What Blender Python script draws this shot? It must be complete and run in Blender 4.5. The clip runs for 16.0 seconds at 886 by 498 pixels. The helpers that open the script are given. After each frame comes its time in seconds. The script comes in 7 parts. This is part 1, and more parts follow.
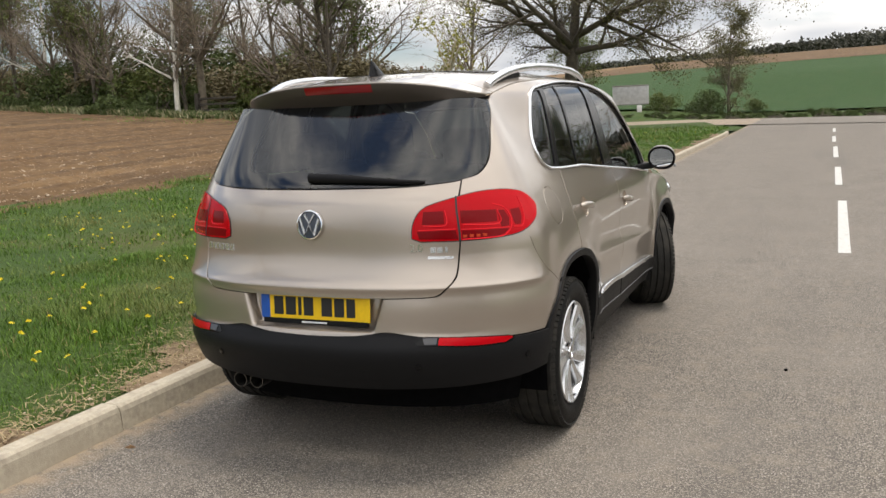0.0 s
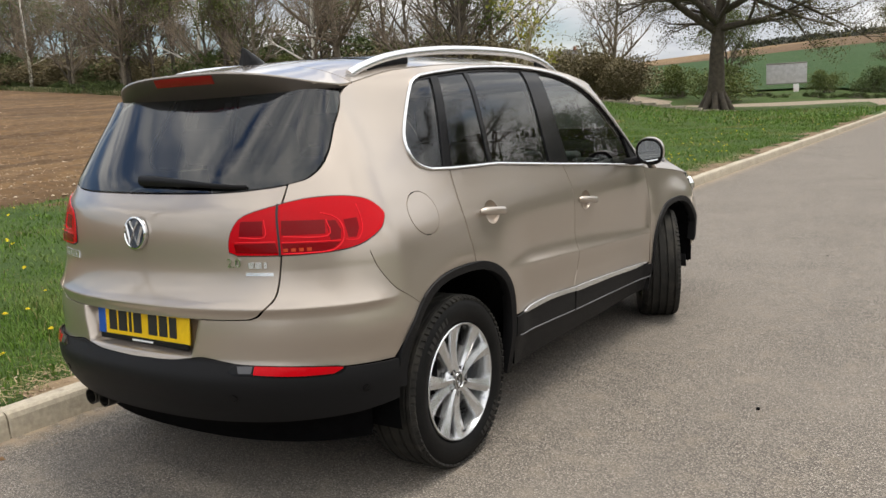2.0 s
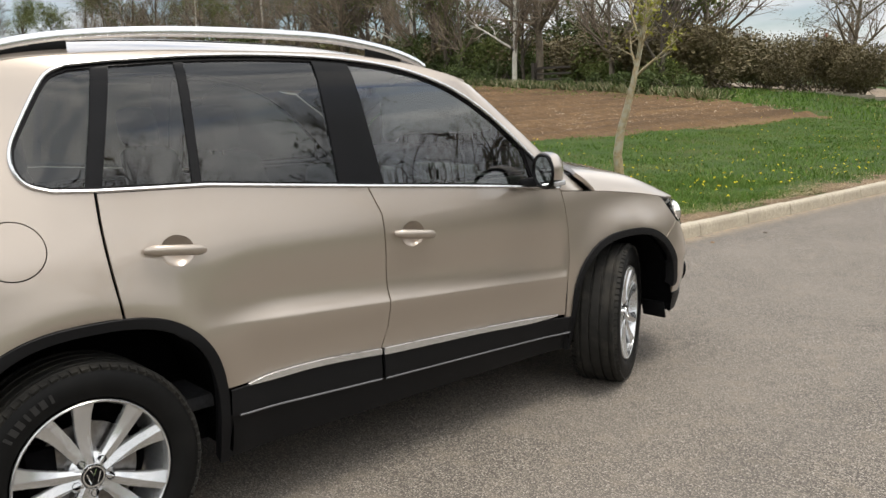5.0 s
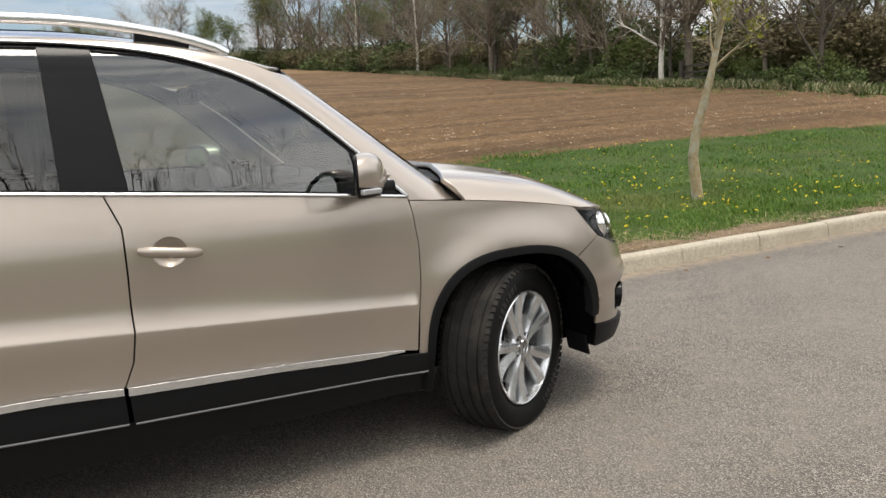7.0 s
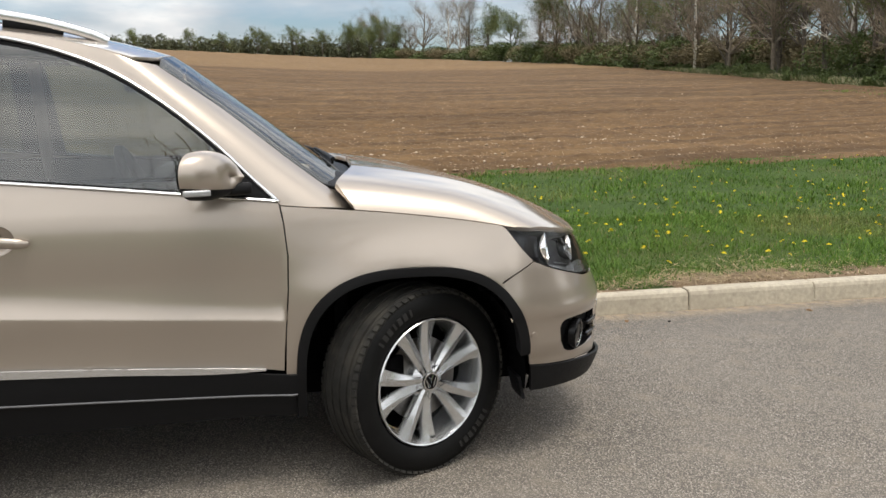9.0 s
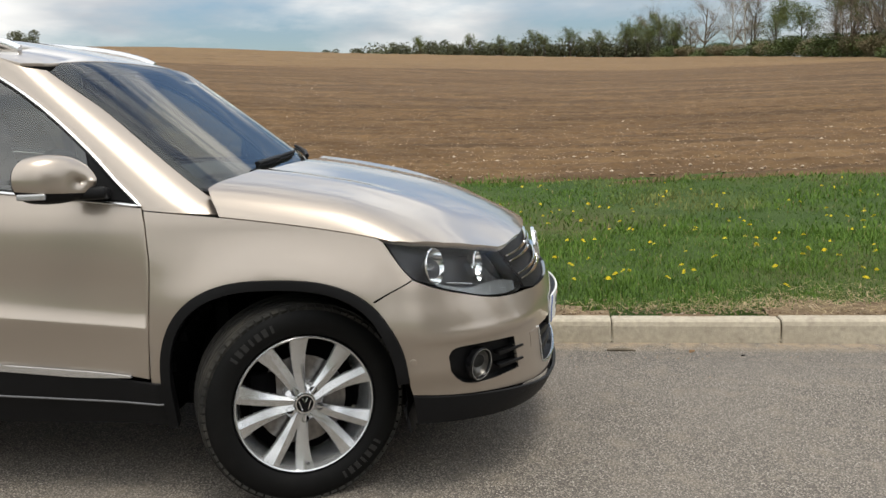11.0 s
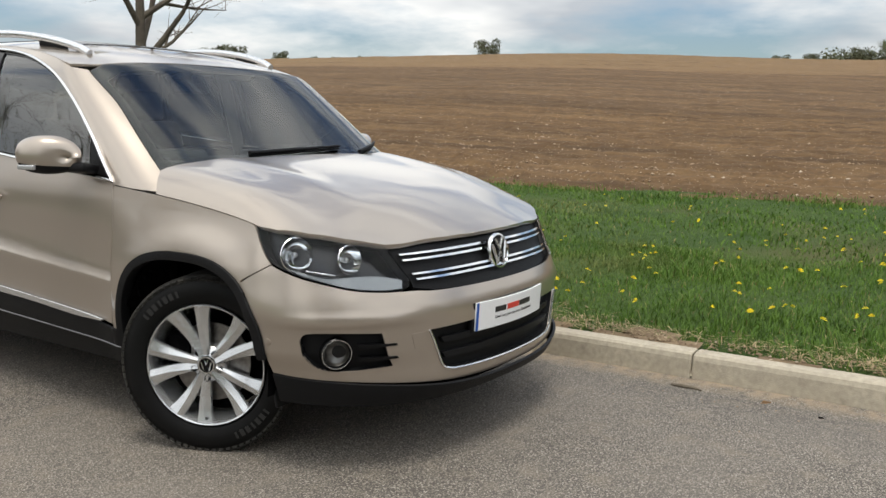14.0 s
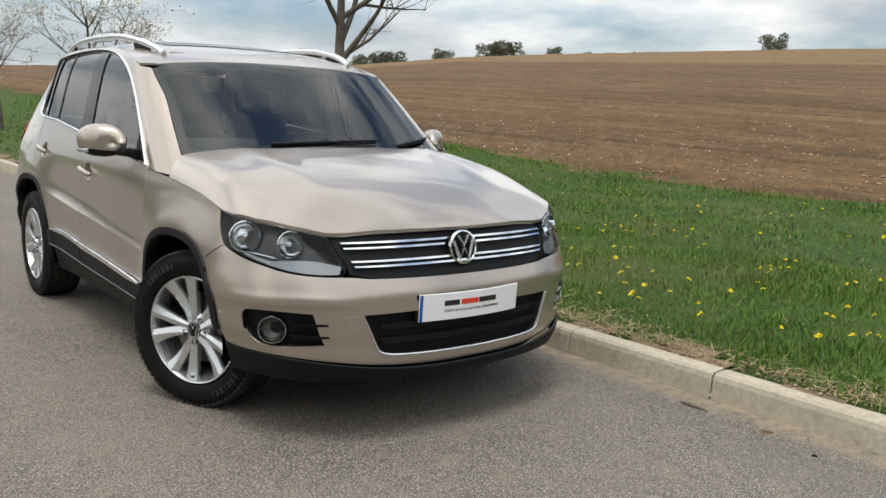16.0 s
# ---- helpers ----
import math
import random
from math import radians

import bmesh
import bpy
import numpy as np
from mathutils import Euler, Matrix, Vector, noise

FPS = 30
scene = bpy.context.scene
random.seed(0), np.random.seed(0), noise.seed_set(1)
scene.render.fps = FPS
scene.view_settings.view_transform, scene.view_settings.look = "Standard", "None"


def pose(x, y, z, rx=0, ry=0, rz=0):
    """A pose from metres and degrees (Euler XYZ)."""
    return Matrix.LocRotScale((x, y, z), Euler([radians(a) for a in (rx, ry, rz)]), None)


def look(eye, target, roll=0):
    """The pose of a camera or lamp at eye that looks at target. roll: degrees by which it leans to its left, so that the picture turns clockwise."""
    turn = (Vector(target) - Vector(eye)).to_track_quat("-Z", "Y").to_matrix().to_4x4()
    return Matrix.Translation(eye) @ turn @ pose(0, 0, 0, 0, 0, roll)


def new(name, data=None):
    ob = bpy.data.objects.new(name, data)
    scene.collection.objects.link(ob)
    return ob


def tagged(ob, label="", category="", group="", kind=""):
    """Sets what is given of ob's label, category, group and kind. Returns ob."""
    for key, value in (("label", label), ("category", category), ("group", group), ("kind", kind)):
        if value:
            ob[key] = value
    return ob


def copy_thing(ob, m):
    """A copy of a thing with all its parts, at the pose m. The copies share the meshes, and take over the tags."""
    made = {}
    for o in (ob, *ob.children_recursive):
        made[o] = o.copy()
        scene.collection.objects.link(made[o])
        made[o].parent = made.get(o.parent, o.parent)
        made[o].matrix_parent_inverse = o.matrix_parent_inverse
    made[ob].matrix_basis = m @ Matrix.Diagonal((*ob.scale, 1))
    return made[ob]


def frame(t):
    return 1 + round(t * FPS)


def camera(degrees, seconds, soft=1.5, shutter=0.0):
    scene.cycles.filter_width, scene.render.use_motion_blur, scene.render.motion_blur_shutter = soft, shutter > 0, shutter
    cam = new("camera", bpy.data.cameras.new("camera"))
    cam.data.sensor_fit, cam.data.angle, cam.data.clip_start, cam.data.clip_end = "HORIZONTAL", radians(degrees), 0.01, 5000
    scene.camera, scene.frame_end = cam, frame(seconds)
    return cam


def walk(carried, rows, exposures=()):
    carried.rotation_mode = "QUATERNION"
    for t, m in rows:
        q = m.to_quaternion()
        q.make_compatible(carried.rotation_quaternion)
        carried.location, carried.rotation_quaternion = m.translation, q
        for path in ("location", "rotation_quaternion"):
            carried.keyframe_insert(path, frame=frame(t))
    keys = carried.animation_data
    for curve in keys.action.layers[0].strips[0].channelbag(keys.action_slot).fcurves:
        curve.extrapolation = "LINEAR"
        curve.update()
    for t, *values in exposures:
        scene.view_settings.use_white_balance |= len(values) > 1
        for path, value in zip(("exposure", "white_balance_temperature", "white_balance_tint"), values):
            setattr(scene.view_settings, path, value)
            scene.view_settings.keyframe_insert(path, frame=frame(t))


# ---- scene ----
cam = camera(54.4, 16.0)
PATH = [
    (0, (1.882, -3.823, 1.465), (1.103, -2.009, 1.15), -2.6),
    (0.5, (2.109, -3.609, 1.465), (1.273, -1.826, 1.118), -2.7),
    (1, (2.263, -3.361, 1.469), (1.334, -1.621, 1.138), -3.5),
    (1.5, (2.459, -3.093, 1.454), (1.438, -1.402, 1.139), -3.5),
    (2, (2.689, -2.818, 1.448), (1.6, -1.175, 1.11), -3.2),
    (2.5, (2.836, -2.5, 1.437), (1.687, -0.897, 1.108), -3.2),
    (3, (3.001, -2.204, 1.436), (1.776, -0.655, 1.121), -2.4),
    (3.5, (3.161, -1.871, 1.428), (1.841, -0.405, 1.099), -2.4),
    (4, (3.229, -1.497, 1.416), (1.86, -0.078, 1.078), -2.9),
    (4.2, (3.256, -1.371, 1.437), (1.874, 0.033, 1.089), -2.3),
    (6.3, (3.655, 0.111, 1.346), (2.012, 1.206, 1.027), -3.3),
    (6.5, (3.668, 0.251, 1.329), (2.008, 1.318, 1.006), -3.3),
    (7, (3.683, 0.625, 1.333), (1.984, 1.629, 1.004), -2.7),
    (7.5, (3.758, 0.984, 1.335), (1.993, 1.863, 1.001), -1.4),
    (8, (3.767, 1.352, 1.311), (1.932, 2.077, 0.983), -1.4),
    (8.5, (3.782, 1.71, 1.311), (1.893, 2.293, 1.006), -1.4),
    (9, (3.824, 2.064, 1.308), (1.896, 2.49, 0.986), -0.7),
    (9.5, (3.788, 2.402, 1.301), (1.839, 2.706, 0.968), -0.8),
    (9.7, (3.776, 2.536, 1.303), (1.819, 2.788, 0.978), -1.2),
    (11.8, (3.492, 3.966, 1.25), (1.579, 3.474, 0.941), -0.6),
    (12, (3.471, 4.091, 1.241), (1.574, 3.537, 0.936), -0.5),
    (12.5, (3.353, 4.384, 1.237), (1.492, 3.711, 0.951), -0.2),
    (13, (3.29, 4.686, 1.227), (1.498, 3.843, 0.95), 0.3),
    (13.5, (3.183, 4.971, 1.231), (1.482, 3.961, 0.942), 0.5),
    (14, (2.994, 5.215, 1.25), (1.357, 4.103, 0.961), 0.6),
    (14.5, (2.859, 5.506, 1.248), (1.313, 4.273, 0.949), 1.1),
    (15, (2.696, 5.749, 1.26), (1.243, 4.411, 0.951), 1.1),
    (15.5, (2.468, 5.961, 1.28), (1.104, 4.529, 0.984), 1.3),
    (16, (2.256, 6.193, 1.289), (1.036, 4.639, 0.977), 1.9),
]
walk(cam, [(t, look(eye, target, roll)) for t, eye, target, roll in PATH],
     [(0, .30, 6850, 11), (4, .33, 6780, 10), (7, .31, 6760, 10), (9.7, .24, 6720, 9), (12, .10, 6700, 8), (16, .09, 6560, 8)])


# ---- sky and sun: bright broken cloud, a veiled sun nearly overhead ----
world = bpy.data.worlds.new("sky")
scene.world = world
world.use_nodes = True
nt = world.node_tree
sky = nt.nodes.new("ShaderNodeTexSky")
sky.sky_type, sky.sun_disc = "NISHITA", False
sky.sun_elevation, sky.sun_rotation = radians(73), radians(50)
sky.air_density, sky.dust_density, sky.ozone_density = 1.0, 1.0, 1.5
scale = nt.nodes.new("ShaderNodeMix")
scale.data_type, scale.blend_type = "RGBA", "MULTIPLY"
scale.inputs["Factor"].default_value = 1
scale.inputs["B"].default_value = (.9, .95, 1.0, 1)
nt.links.new(sky.outputs[0], scale.inputs["A"])
cloud = nt.nodes.new("ShaderNodeTexNoise")
cloud.inputs["Scale"].default_value, cloud.inputs["Detail"].default_value, cloud.inputs["Roughness"].default_value = 2.6, 7, .55
tc = nt.nodes.new("ShaderNodeTexCoord")
mp = nt.nodes.new("ShaderNodeMapping")
mp.inputs["Scale"].default_value, mp.inputs["Location"].default_value = (1, 1, 3.6), (3.1, .4, .2)
nt.links.new(tc.outputs["Generated"], mp.inputs["Vector"])
nt.links.new(mp.outputs[0], cloud.inputs["Vector"])
cover = nt.nodes.new("ShaderNodeMapRange")
cover.inputs["From Min"].default_value, cover.inputs["From Max"].default_value = .31, .47
sep = nt.nodes.new("ShaderNodeSeparateXYZ")
nt.links.new(tc.outputs["Generated"], sep.inputs[0])
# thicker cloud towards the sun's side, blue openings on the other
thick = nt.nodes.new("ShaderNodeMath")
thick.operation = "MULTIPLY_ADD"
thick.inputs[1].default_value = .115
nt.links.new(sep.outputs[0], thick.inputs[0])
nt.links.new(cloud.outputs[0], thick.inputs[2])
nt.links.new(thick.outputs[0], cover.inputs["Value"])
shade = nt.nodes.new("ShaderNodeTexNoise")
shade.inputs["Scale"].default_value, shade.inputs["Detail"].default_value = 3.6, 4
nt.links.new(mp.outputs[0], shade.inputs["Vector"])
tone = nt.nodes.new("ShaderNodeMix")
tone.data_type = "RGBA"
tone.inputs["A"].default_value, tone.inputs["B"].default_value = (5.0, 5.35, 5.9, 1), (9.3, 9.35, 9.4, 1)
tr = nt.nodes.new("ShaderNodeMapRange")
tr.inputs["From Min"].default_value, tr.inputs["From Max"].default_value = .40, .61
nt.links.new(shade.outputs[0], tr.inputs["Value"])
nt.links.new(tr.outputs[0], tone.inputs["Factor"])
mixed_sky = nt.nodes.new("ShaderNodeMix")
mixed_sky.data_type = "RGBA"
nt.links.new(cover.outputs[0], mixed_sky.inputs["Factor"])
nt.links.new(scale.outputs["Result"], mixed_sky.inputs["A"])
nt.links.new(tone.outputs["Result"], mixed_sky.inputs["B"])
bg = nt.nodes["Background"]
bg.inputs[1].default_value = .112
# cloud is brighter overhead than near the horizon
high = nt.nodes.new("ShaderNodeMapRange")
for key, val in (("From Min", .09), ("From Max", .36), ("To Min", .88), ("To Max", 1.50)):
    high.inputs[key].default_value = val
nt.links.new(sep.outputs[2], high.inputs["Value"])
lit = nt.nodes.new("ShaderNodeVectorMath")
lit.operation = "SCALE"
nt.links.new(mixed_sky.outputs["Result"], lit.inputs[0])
# gain added to the unseen +x sky, which lifts the car's flank
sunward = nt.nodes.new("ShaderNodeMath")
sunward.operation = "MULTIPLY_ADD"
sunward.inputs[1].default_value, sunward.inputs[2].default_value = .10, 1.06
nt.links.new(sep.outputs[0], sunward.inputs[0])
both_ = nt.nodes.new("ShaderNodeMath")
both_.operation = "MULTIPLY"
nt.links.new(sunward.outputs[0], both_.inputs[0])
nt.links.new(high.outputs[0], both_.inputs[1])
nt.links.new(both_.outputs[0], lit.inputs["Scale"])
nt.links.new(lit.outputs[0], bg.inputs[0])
sun = new("sun", bpy.data.lights.new("sun", "SUN"))
sun.data.energy, sun.data.angle, sun.data.color = 1.75, radians(22), (1, .95, .88)
sun.matrix_basis = look((3.6, 3.0, 15), (0, 0, 0))


# ---- materials ----
def mat(name, colour, rough=.6, metal=0., coat=0., grain=None, bump=None, tint=None, spec=.5):
    """A surface. grain: (scale, share) of light and dark mottling; tint: (scale, other colour, from, to); bump: (scale, depth in metres)."""
    m = bpy.data.materials.new(name)
    m.use_nodes = True
    nt = m.node_tree
    b = nt.nodes["Principled BSDF"]
    b.inputs["Base Color"].default_value = (*colour, 1)
    b.inputs["Roughness"].default_value = rough
    b.inputs["Metallic"].default_value = metal
    b.inputs["Coat Weight"].default_value = coat
    b.inputs["Coat Roughness"].default_value = .03
    b.inputs["Specular IOR Level"].default_value = spec
    co = nt.nodes.new("ShaderNodeNewGeometry").outputs["Position"]
    out = None

    def noise_node(scale, detail=4):
        n = nt.nodes.new("ShaderNodeTexNoise")
        n.inputs["Scale"].default_value, n.inputs["Detail"].default_value = scale, detail
        nt.links.new(co, n.inputs["Vector"])
        return n.outputs["Fac"]

    def mixed(fac, a, b2):
        x = nt.nodes.new("ShaderNodeMix")
        x.data_type = "RGBA"
        nt.links.new(fac, x.inputs["Factor"])
        for v, s in ((a, x.inputs["A"]), (b2, x.inputs["B"])):
            if isinstance(v, tuple):
                s.default_value = (*v, 1)
            else:
                nt.links.new(v, s)
        return x.outputs["Result"]

    def ramp(fac, lo, hi):
        r = nt.nodes.new("ShaderNodeMapRange")
        r.inputs["From Min"].default_value, r.inputs["From Max"].default_value = lo, hi
        nt.links.new(fac, r.inputs["Value"])
        return r.outputs["Result"]

    if grain:
        k = grain[1]
        lo, hi = tuple(c * (1 - k) for c in colour), tuple(min(1, c * (1 + k)) for c in colour)
        out = mixed(ramp(noise_node(grain[0]), .3, .7), lo, hi)
    for tn in (tint if isinstance(tint, list) else [tint] if tint else []):
        out = mixed(ramp(noise_node(tn[0], 5), tn[2], tn[3]), out or colour, tn[1])
    if out:
        nt.links.new(out, b.inputs["Base Color"])
    if bump:
        bn = nt.nodes.new("ShaderNodeBump")
        bn.inputs["Distance"].default_value = bump[1]
        bn.inputs["Strength"].default_value = 1
        nt.links.new(noise_node(bump[0]), bn.inputs["Height"])
        nt.links.new(bn.outputs[0], b.inputs["Normal"])
    return m


def glass(name, tint, gloss=1.0):
    """Thin glass: tinted sight through it and a mirrored share by Fresnel."""
    m = bpy.data.materials.new(name)
    m.use_nodes = True
    nt = m.node_tree
    nt.nodes.remove(nt.nodes["Principled BSDF"])
    tr, gl, fr, mx = (nt.nodes.new("ShaderNode" + k) for k in ("BsdfTransparent", "BsdfGlossy", "Fresnel", "MixShader"))
    tr.inputs["Color"].default_value = (*tint, 1)
    gl.inputs["Roughness"].default_value = .008
    fr.inputs["IOR"].default_value = 1.5 + .25 * gloss
    nt.links.new(fr.outputs[0], mx.inputs[0])
    nt.links.new(tr.outputs[0], mx.inputs[1])
    nt.links.new(gl.outputs[0], mx.inputs[2])
    nt.links.new(mx.outputs[0], nt.nodes["Material Output"].inputs["Surface"])
    return m


def car_paint():
    """Champagne metallic: fine flakes under clear lacquer."""
    m = mat("champagne_metallic_paint", (.405, .348, .294), .36, .70, 1.0)
    nt = m.node_tree
    b = nt.nodes["Principled BSDF"]
    tc = nt.nodes.new("ShaderNodeNewGeometry")
    v = nt.nodes.new("ShaderNodeTexVoronoi")
    v.inputs["Scale"].default_value = 900
    nt.links.new(tc.outputs["Position"], v.inputs["Vector"])
    mr = nt.nodes.new("ShaderNodeMapRange")
    mr.inputs["To Min"].default_value, mr.inputs["To Max"].default_value = .30, .305
    sep = nt.nodes.new("ShaderNodeSeparateColor")
    nt.links.new(v.outputs["Color"], sep.inputs[0])
    nt.links.new(sep.outputs[0], mr.inputs["Value"])
    n2 = nt.nodes.new("ShaderNodeTexNoise")
    n2.inputs["Scale"].default_value, n2.inputs["Detail"].default_value = 3.0, 6
    nt.links.new(tc.outputs["Position"], n2.inputs["Vector"])
    r2 = nt.nodes.new("ShaderNodeMapRange")
    r2.inputs["From Min"].default_value, r2.inputs["From Max"].default_value = .3, .8
    r2.inputs["To Min"].default_value, r2.inputs["To Max"].default_value = .03, .07
    nt.links.new(n2.outputs[0], r2.inputs["Value"])
    nt.links.new(r2.outputs[0], b.inputs["Coat Roughness"])
    nt.links.new(mr.outputs[0], b.inputs["Roughness"])
    return m


PAINT = car_paint()
BLACK = mat("black_grained_plastic", (.0075, .0075, .0082), .50, bump=(900, .0004), spec=.16)
GLOSSY = mat("gloss_black_trim", (.005, .005, .0055), .16, spec=.18)
DARK = mat("dark_underbody", (.0025, .0025, .0028), .9, grain=(30, .4), spec=.04)
RUBBER = mat("tyre_rubber", (.005, .005, .005), .55, tint=(9, (.009, .0087, .0083), .5, .8), bump=(350, .0006), spec=.14)
TREAD = mat("dusty_tyre_tread", (.020, .019, .017), .8, grain=(25, .2), tint=(14, (.045, .041, .034), .5, .75), bump=(300, .001), spec=.2)
# pale grey standing in for the highlight on the cladding's lower edge
EDGE_GLINT = mat("grey_edge_glint", (.14, .14, .145), .4, .2)
FRIT = mat("black_glass_border", (.012, .012, .013), .6, spec=.2)
CHROME = mat("bright_chrome", (.78, .79, .80), .09, 1)
SATIN = mat("satin_aluminium", (.72, .73, .74), .24, .9)
ALLOY = mat("silver_alloy_paint", (.62, .63, .64), .26, .8, .5, grain=(18, .06))
RED = mat("red_lamp_lens", (.46, .0015, .006), .12, spec=.14)
REDBRIGHT = mat("bright_red_lamp_rib", (.70, .012, .022), .15, spec=.15)
REDDARK = mat("deep_red_lamp_insert", (.17, .001, .003), .10, spec=.14)
AMBER = mat("orange_lamp_insert", (.46, .035, .006), .2)
CLEARGLASS = glass("green_tinted_glass", (.50, .60, .55), 2.6)
PRIVACY = glass("dark_privacy_glass", (.22, .26, .245), 1.0)
SCREENGLASS = glass("windscreen_glass", (.80, .88, .83), 1.0)
LENS = glass("clear_lamp_lens", (.92, .94, .95), -.7)
YELLOW = mat("yellow_plate_film", (.78, .50, .010), .35, grain=(60, .05))
WHITE = mat("white_plate_film", (.80, .80, .80), .3, grain=(60, .02))
BLUE = mat("blue_plate_band", (.012, .085, .38), .35)
INK = mat("black_print", (.012, .012, .012), .5)
REDINK = mat("red_print", (.62, .05, .03), .5)
CLOTH = mat("dark_seat_cloth", (.030, .030, .032), .9, grain=(60, .3), bump=(500, .001))
DASH = mat("charcoal_dashboard_plastic", (.035, .036, .038), .6, bump=(400, .0006))
LINING = mat("grey_headlining_cloth", (.30, .29, .27), .9, grain=(40, .05))
LAMPGREY = mat("lamp_housing_grey", (.028, .028, .030), .28, .3)
LAMPSILVER = mat("silver_lamp_trim", (.30, .31, .32), .25, .6)
REFLECTOR = mat("faceted_lamp_reflector", (.88, .89, .90), .04, 1)
MIRROR = mat("mirror_silver", (.85, .87, .88), .02, 1)
DISC = mat("brake_disc_steel", (.20, .19, .18), .35, .9, grain=(40, .3))


# ---- the car's outer surface: rear axle at y = 0, front towards +y, right-hand side at +x ----
def pchip(xs, vs):
    """A smooth curve without overshoot through a few stations."""
    xs, vs = np.array(xs, float), np.array(vs, float)
    h, d = np.diff(xs), np.diff(vs) / np.diff(xs)
    m = np.zeros(len(xs))
    m[0], m[-1] = d[0], d[-1]
    for i in range(1, len(xs) - 1):
        if d[i - 1] * d[i] > 0:
            w1, w2 = 2 * h[i] + h[i - 1], h[i] + 2 * h[i - 1]
            m[i] = (w1 + w2) / (w1 / d[i - 1] + w2 / d[i])

    def f(x):
        x = np.clip(np.asarray(x, float), xs[0], xs[-1])
        i = np.clip(np.searchsorted(xs, x) - 1, 0, len(xs) - 2)
        t = (x - xs[i]) / h[i]
        return ((1 + 2 * t) * (1 - t) ** 2 * vs[i] + t * (1 - t) ** 2 * h[i] * m[i]
                + t * t * (3 - 2 * t) * vs[i + 1] + t * t * (t - 1) * h[i] * m[i + 1])
    return f


def ease(x, a, b):
    t = np.clip((np.asarray(x, float) - a) / (b - a), 0, 1)
    return t * t * (3 - 2 * t)


HALF = pchip([.15, .30, .42, .55, .68, .76, .84, .92, .97, 1.01, 1.10, 1.25, 1.40, 1.52, 1.58, 1.64], [.82, .865, .888, .893, .901, .8965, .893, .886, .8775, .8675, .843, .806, .768, .728, .690, .61])
NOSE = pchip([.15, .24, .32, .40, .50, .57, .62, .70, .76, .82, .90], [3.37, 3.49, 3.525, 3.522, 3.522, 3.520, 3.503, 3.462, 3.430, 3.39, 3.28])
TAIL = pchip([.25, .36, .44, .54, .60, .70, .76, .80, .90, 1.03, 1.10, 1.17, 1.30, 1.45, 1.52, 1.62], [-.76, -.83, -.88, -.90, -.875, -.865, -.855, -.838, -.812, -.80, -.785, -.742, -.635, -.505, -.445, -.37])
SCREEN = pchip([.95, 1.06, 1.30, 1.45, 1.50, 1.56], [2.60, 2.43, 2.10, 1.895, 1.825, 1.72])
NF, NR = 2.45, pchip([.9, 1.1, 1.3, 1.5], [2.4, 2.6, 3.4, 4.5])
Y0F, Y0R, ARC, ARCG = 2.97, -.33, 1.06, .88
LAG = pchip([.95, 1.1, 1.3, 1.5], [.36, .315, .25, .195])


def arc_table(n, w, l):
    th = np.linspace(0, np.pi / 2, 600)
    x, y = w * np.cos(th) ** (2 / n), l * np.sin(th)
    s = np.concatenate([[0], np.cumsum(np.hypot(np.diff(x), np.diff(y)))])
    return s / s[-1], th


ARC_S, ARC_T = arc_table(2.45, .89, .47)
ARG_S, ARG_T = arc_table(3.6, .75, .26)


def flank(y, z):
    """Half width of the body on its flank."""
    y, z = np.asarray(y, float), np.asarray(z, float)
    w = HALF(z) - .036 * ease(y, 1.9, 2.85) * ease(z, .72, .93) - .03 * ease(-y, -.35, .33) * ease(z, .95, 1.2)
    w = w - .080 * ease(-y, -.14, .30) * ease(z, 1.10, 1.52)
    w = w + .019 * ease(y, 2.78, 3.0) * ease(z, .37, .45) * (1 - ease(z, .55, .70))
    w = w + .004 * (1 - ((y - 1.25) / 1.6) ** 2) * ease(z, .3, .6) - .006
    # side crease: hollow under the shoulder, a soft ledge that runs along both doors
    zc = .747 - .070 * y
    on = ease(y, .34, .66) * (1 - ease(y, 2.150, 2.160))
    t = z - zc
    tt = .5 * (t + np.sqrt(t * t + .005 ** 2))
    w = w + on * (-.027 * (1 - np.exp(-tt / .045)) * np.exp(-(np.maximum(t, 0) / .19) ** 2) - .004 * ease(-t, 0, .12))
    for cy, cz, r in ((.01, .36, .47), (2.615, .315, .455)):
        q = np.hypot(y - cy, z - cz) - r
        w = w + .013 * np.exp(-(np.where(q > 0, q / .085, q / .05)) ** 2) * (z > .2)
    return w


def lower(a, z):
    """Body below the belt, unrolled: a is y on the flank and runs on round both corners."""
    a, z = np.broadcast_arrays(np.asarray(a, float), np.asarray(z, float))
    y = np.clip(a, Y0R, Y0F)
    x = flank(y, z)
    tf = np.interp(np.clip((a - Y0F) / ARC, 0, 1), ARC_S, ARC_T)
    tr = np.interp(np.clip((Y0R - a) / ARC, 0, 1), ARC_S, ARC_T)
    nr = NR(z)
    x = np.where(a > Y0F, x * np.clip(np.cos(tf), 0, 1) ** (2 / NF), np.where(a < Y0R, x * np.clip(np.cos(tr), 0, 1) ** (2 / nr), x))
    y = np.where(a > Y0F, Y0F + (NOSE(z) - Y0F) * np.sin(tf), np.where(a < Y0R, Y0R + (TAIL(z) - Y0R) * np.sin(tr), y))
    return np.stack([x, y, z + 0 * x], -1)


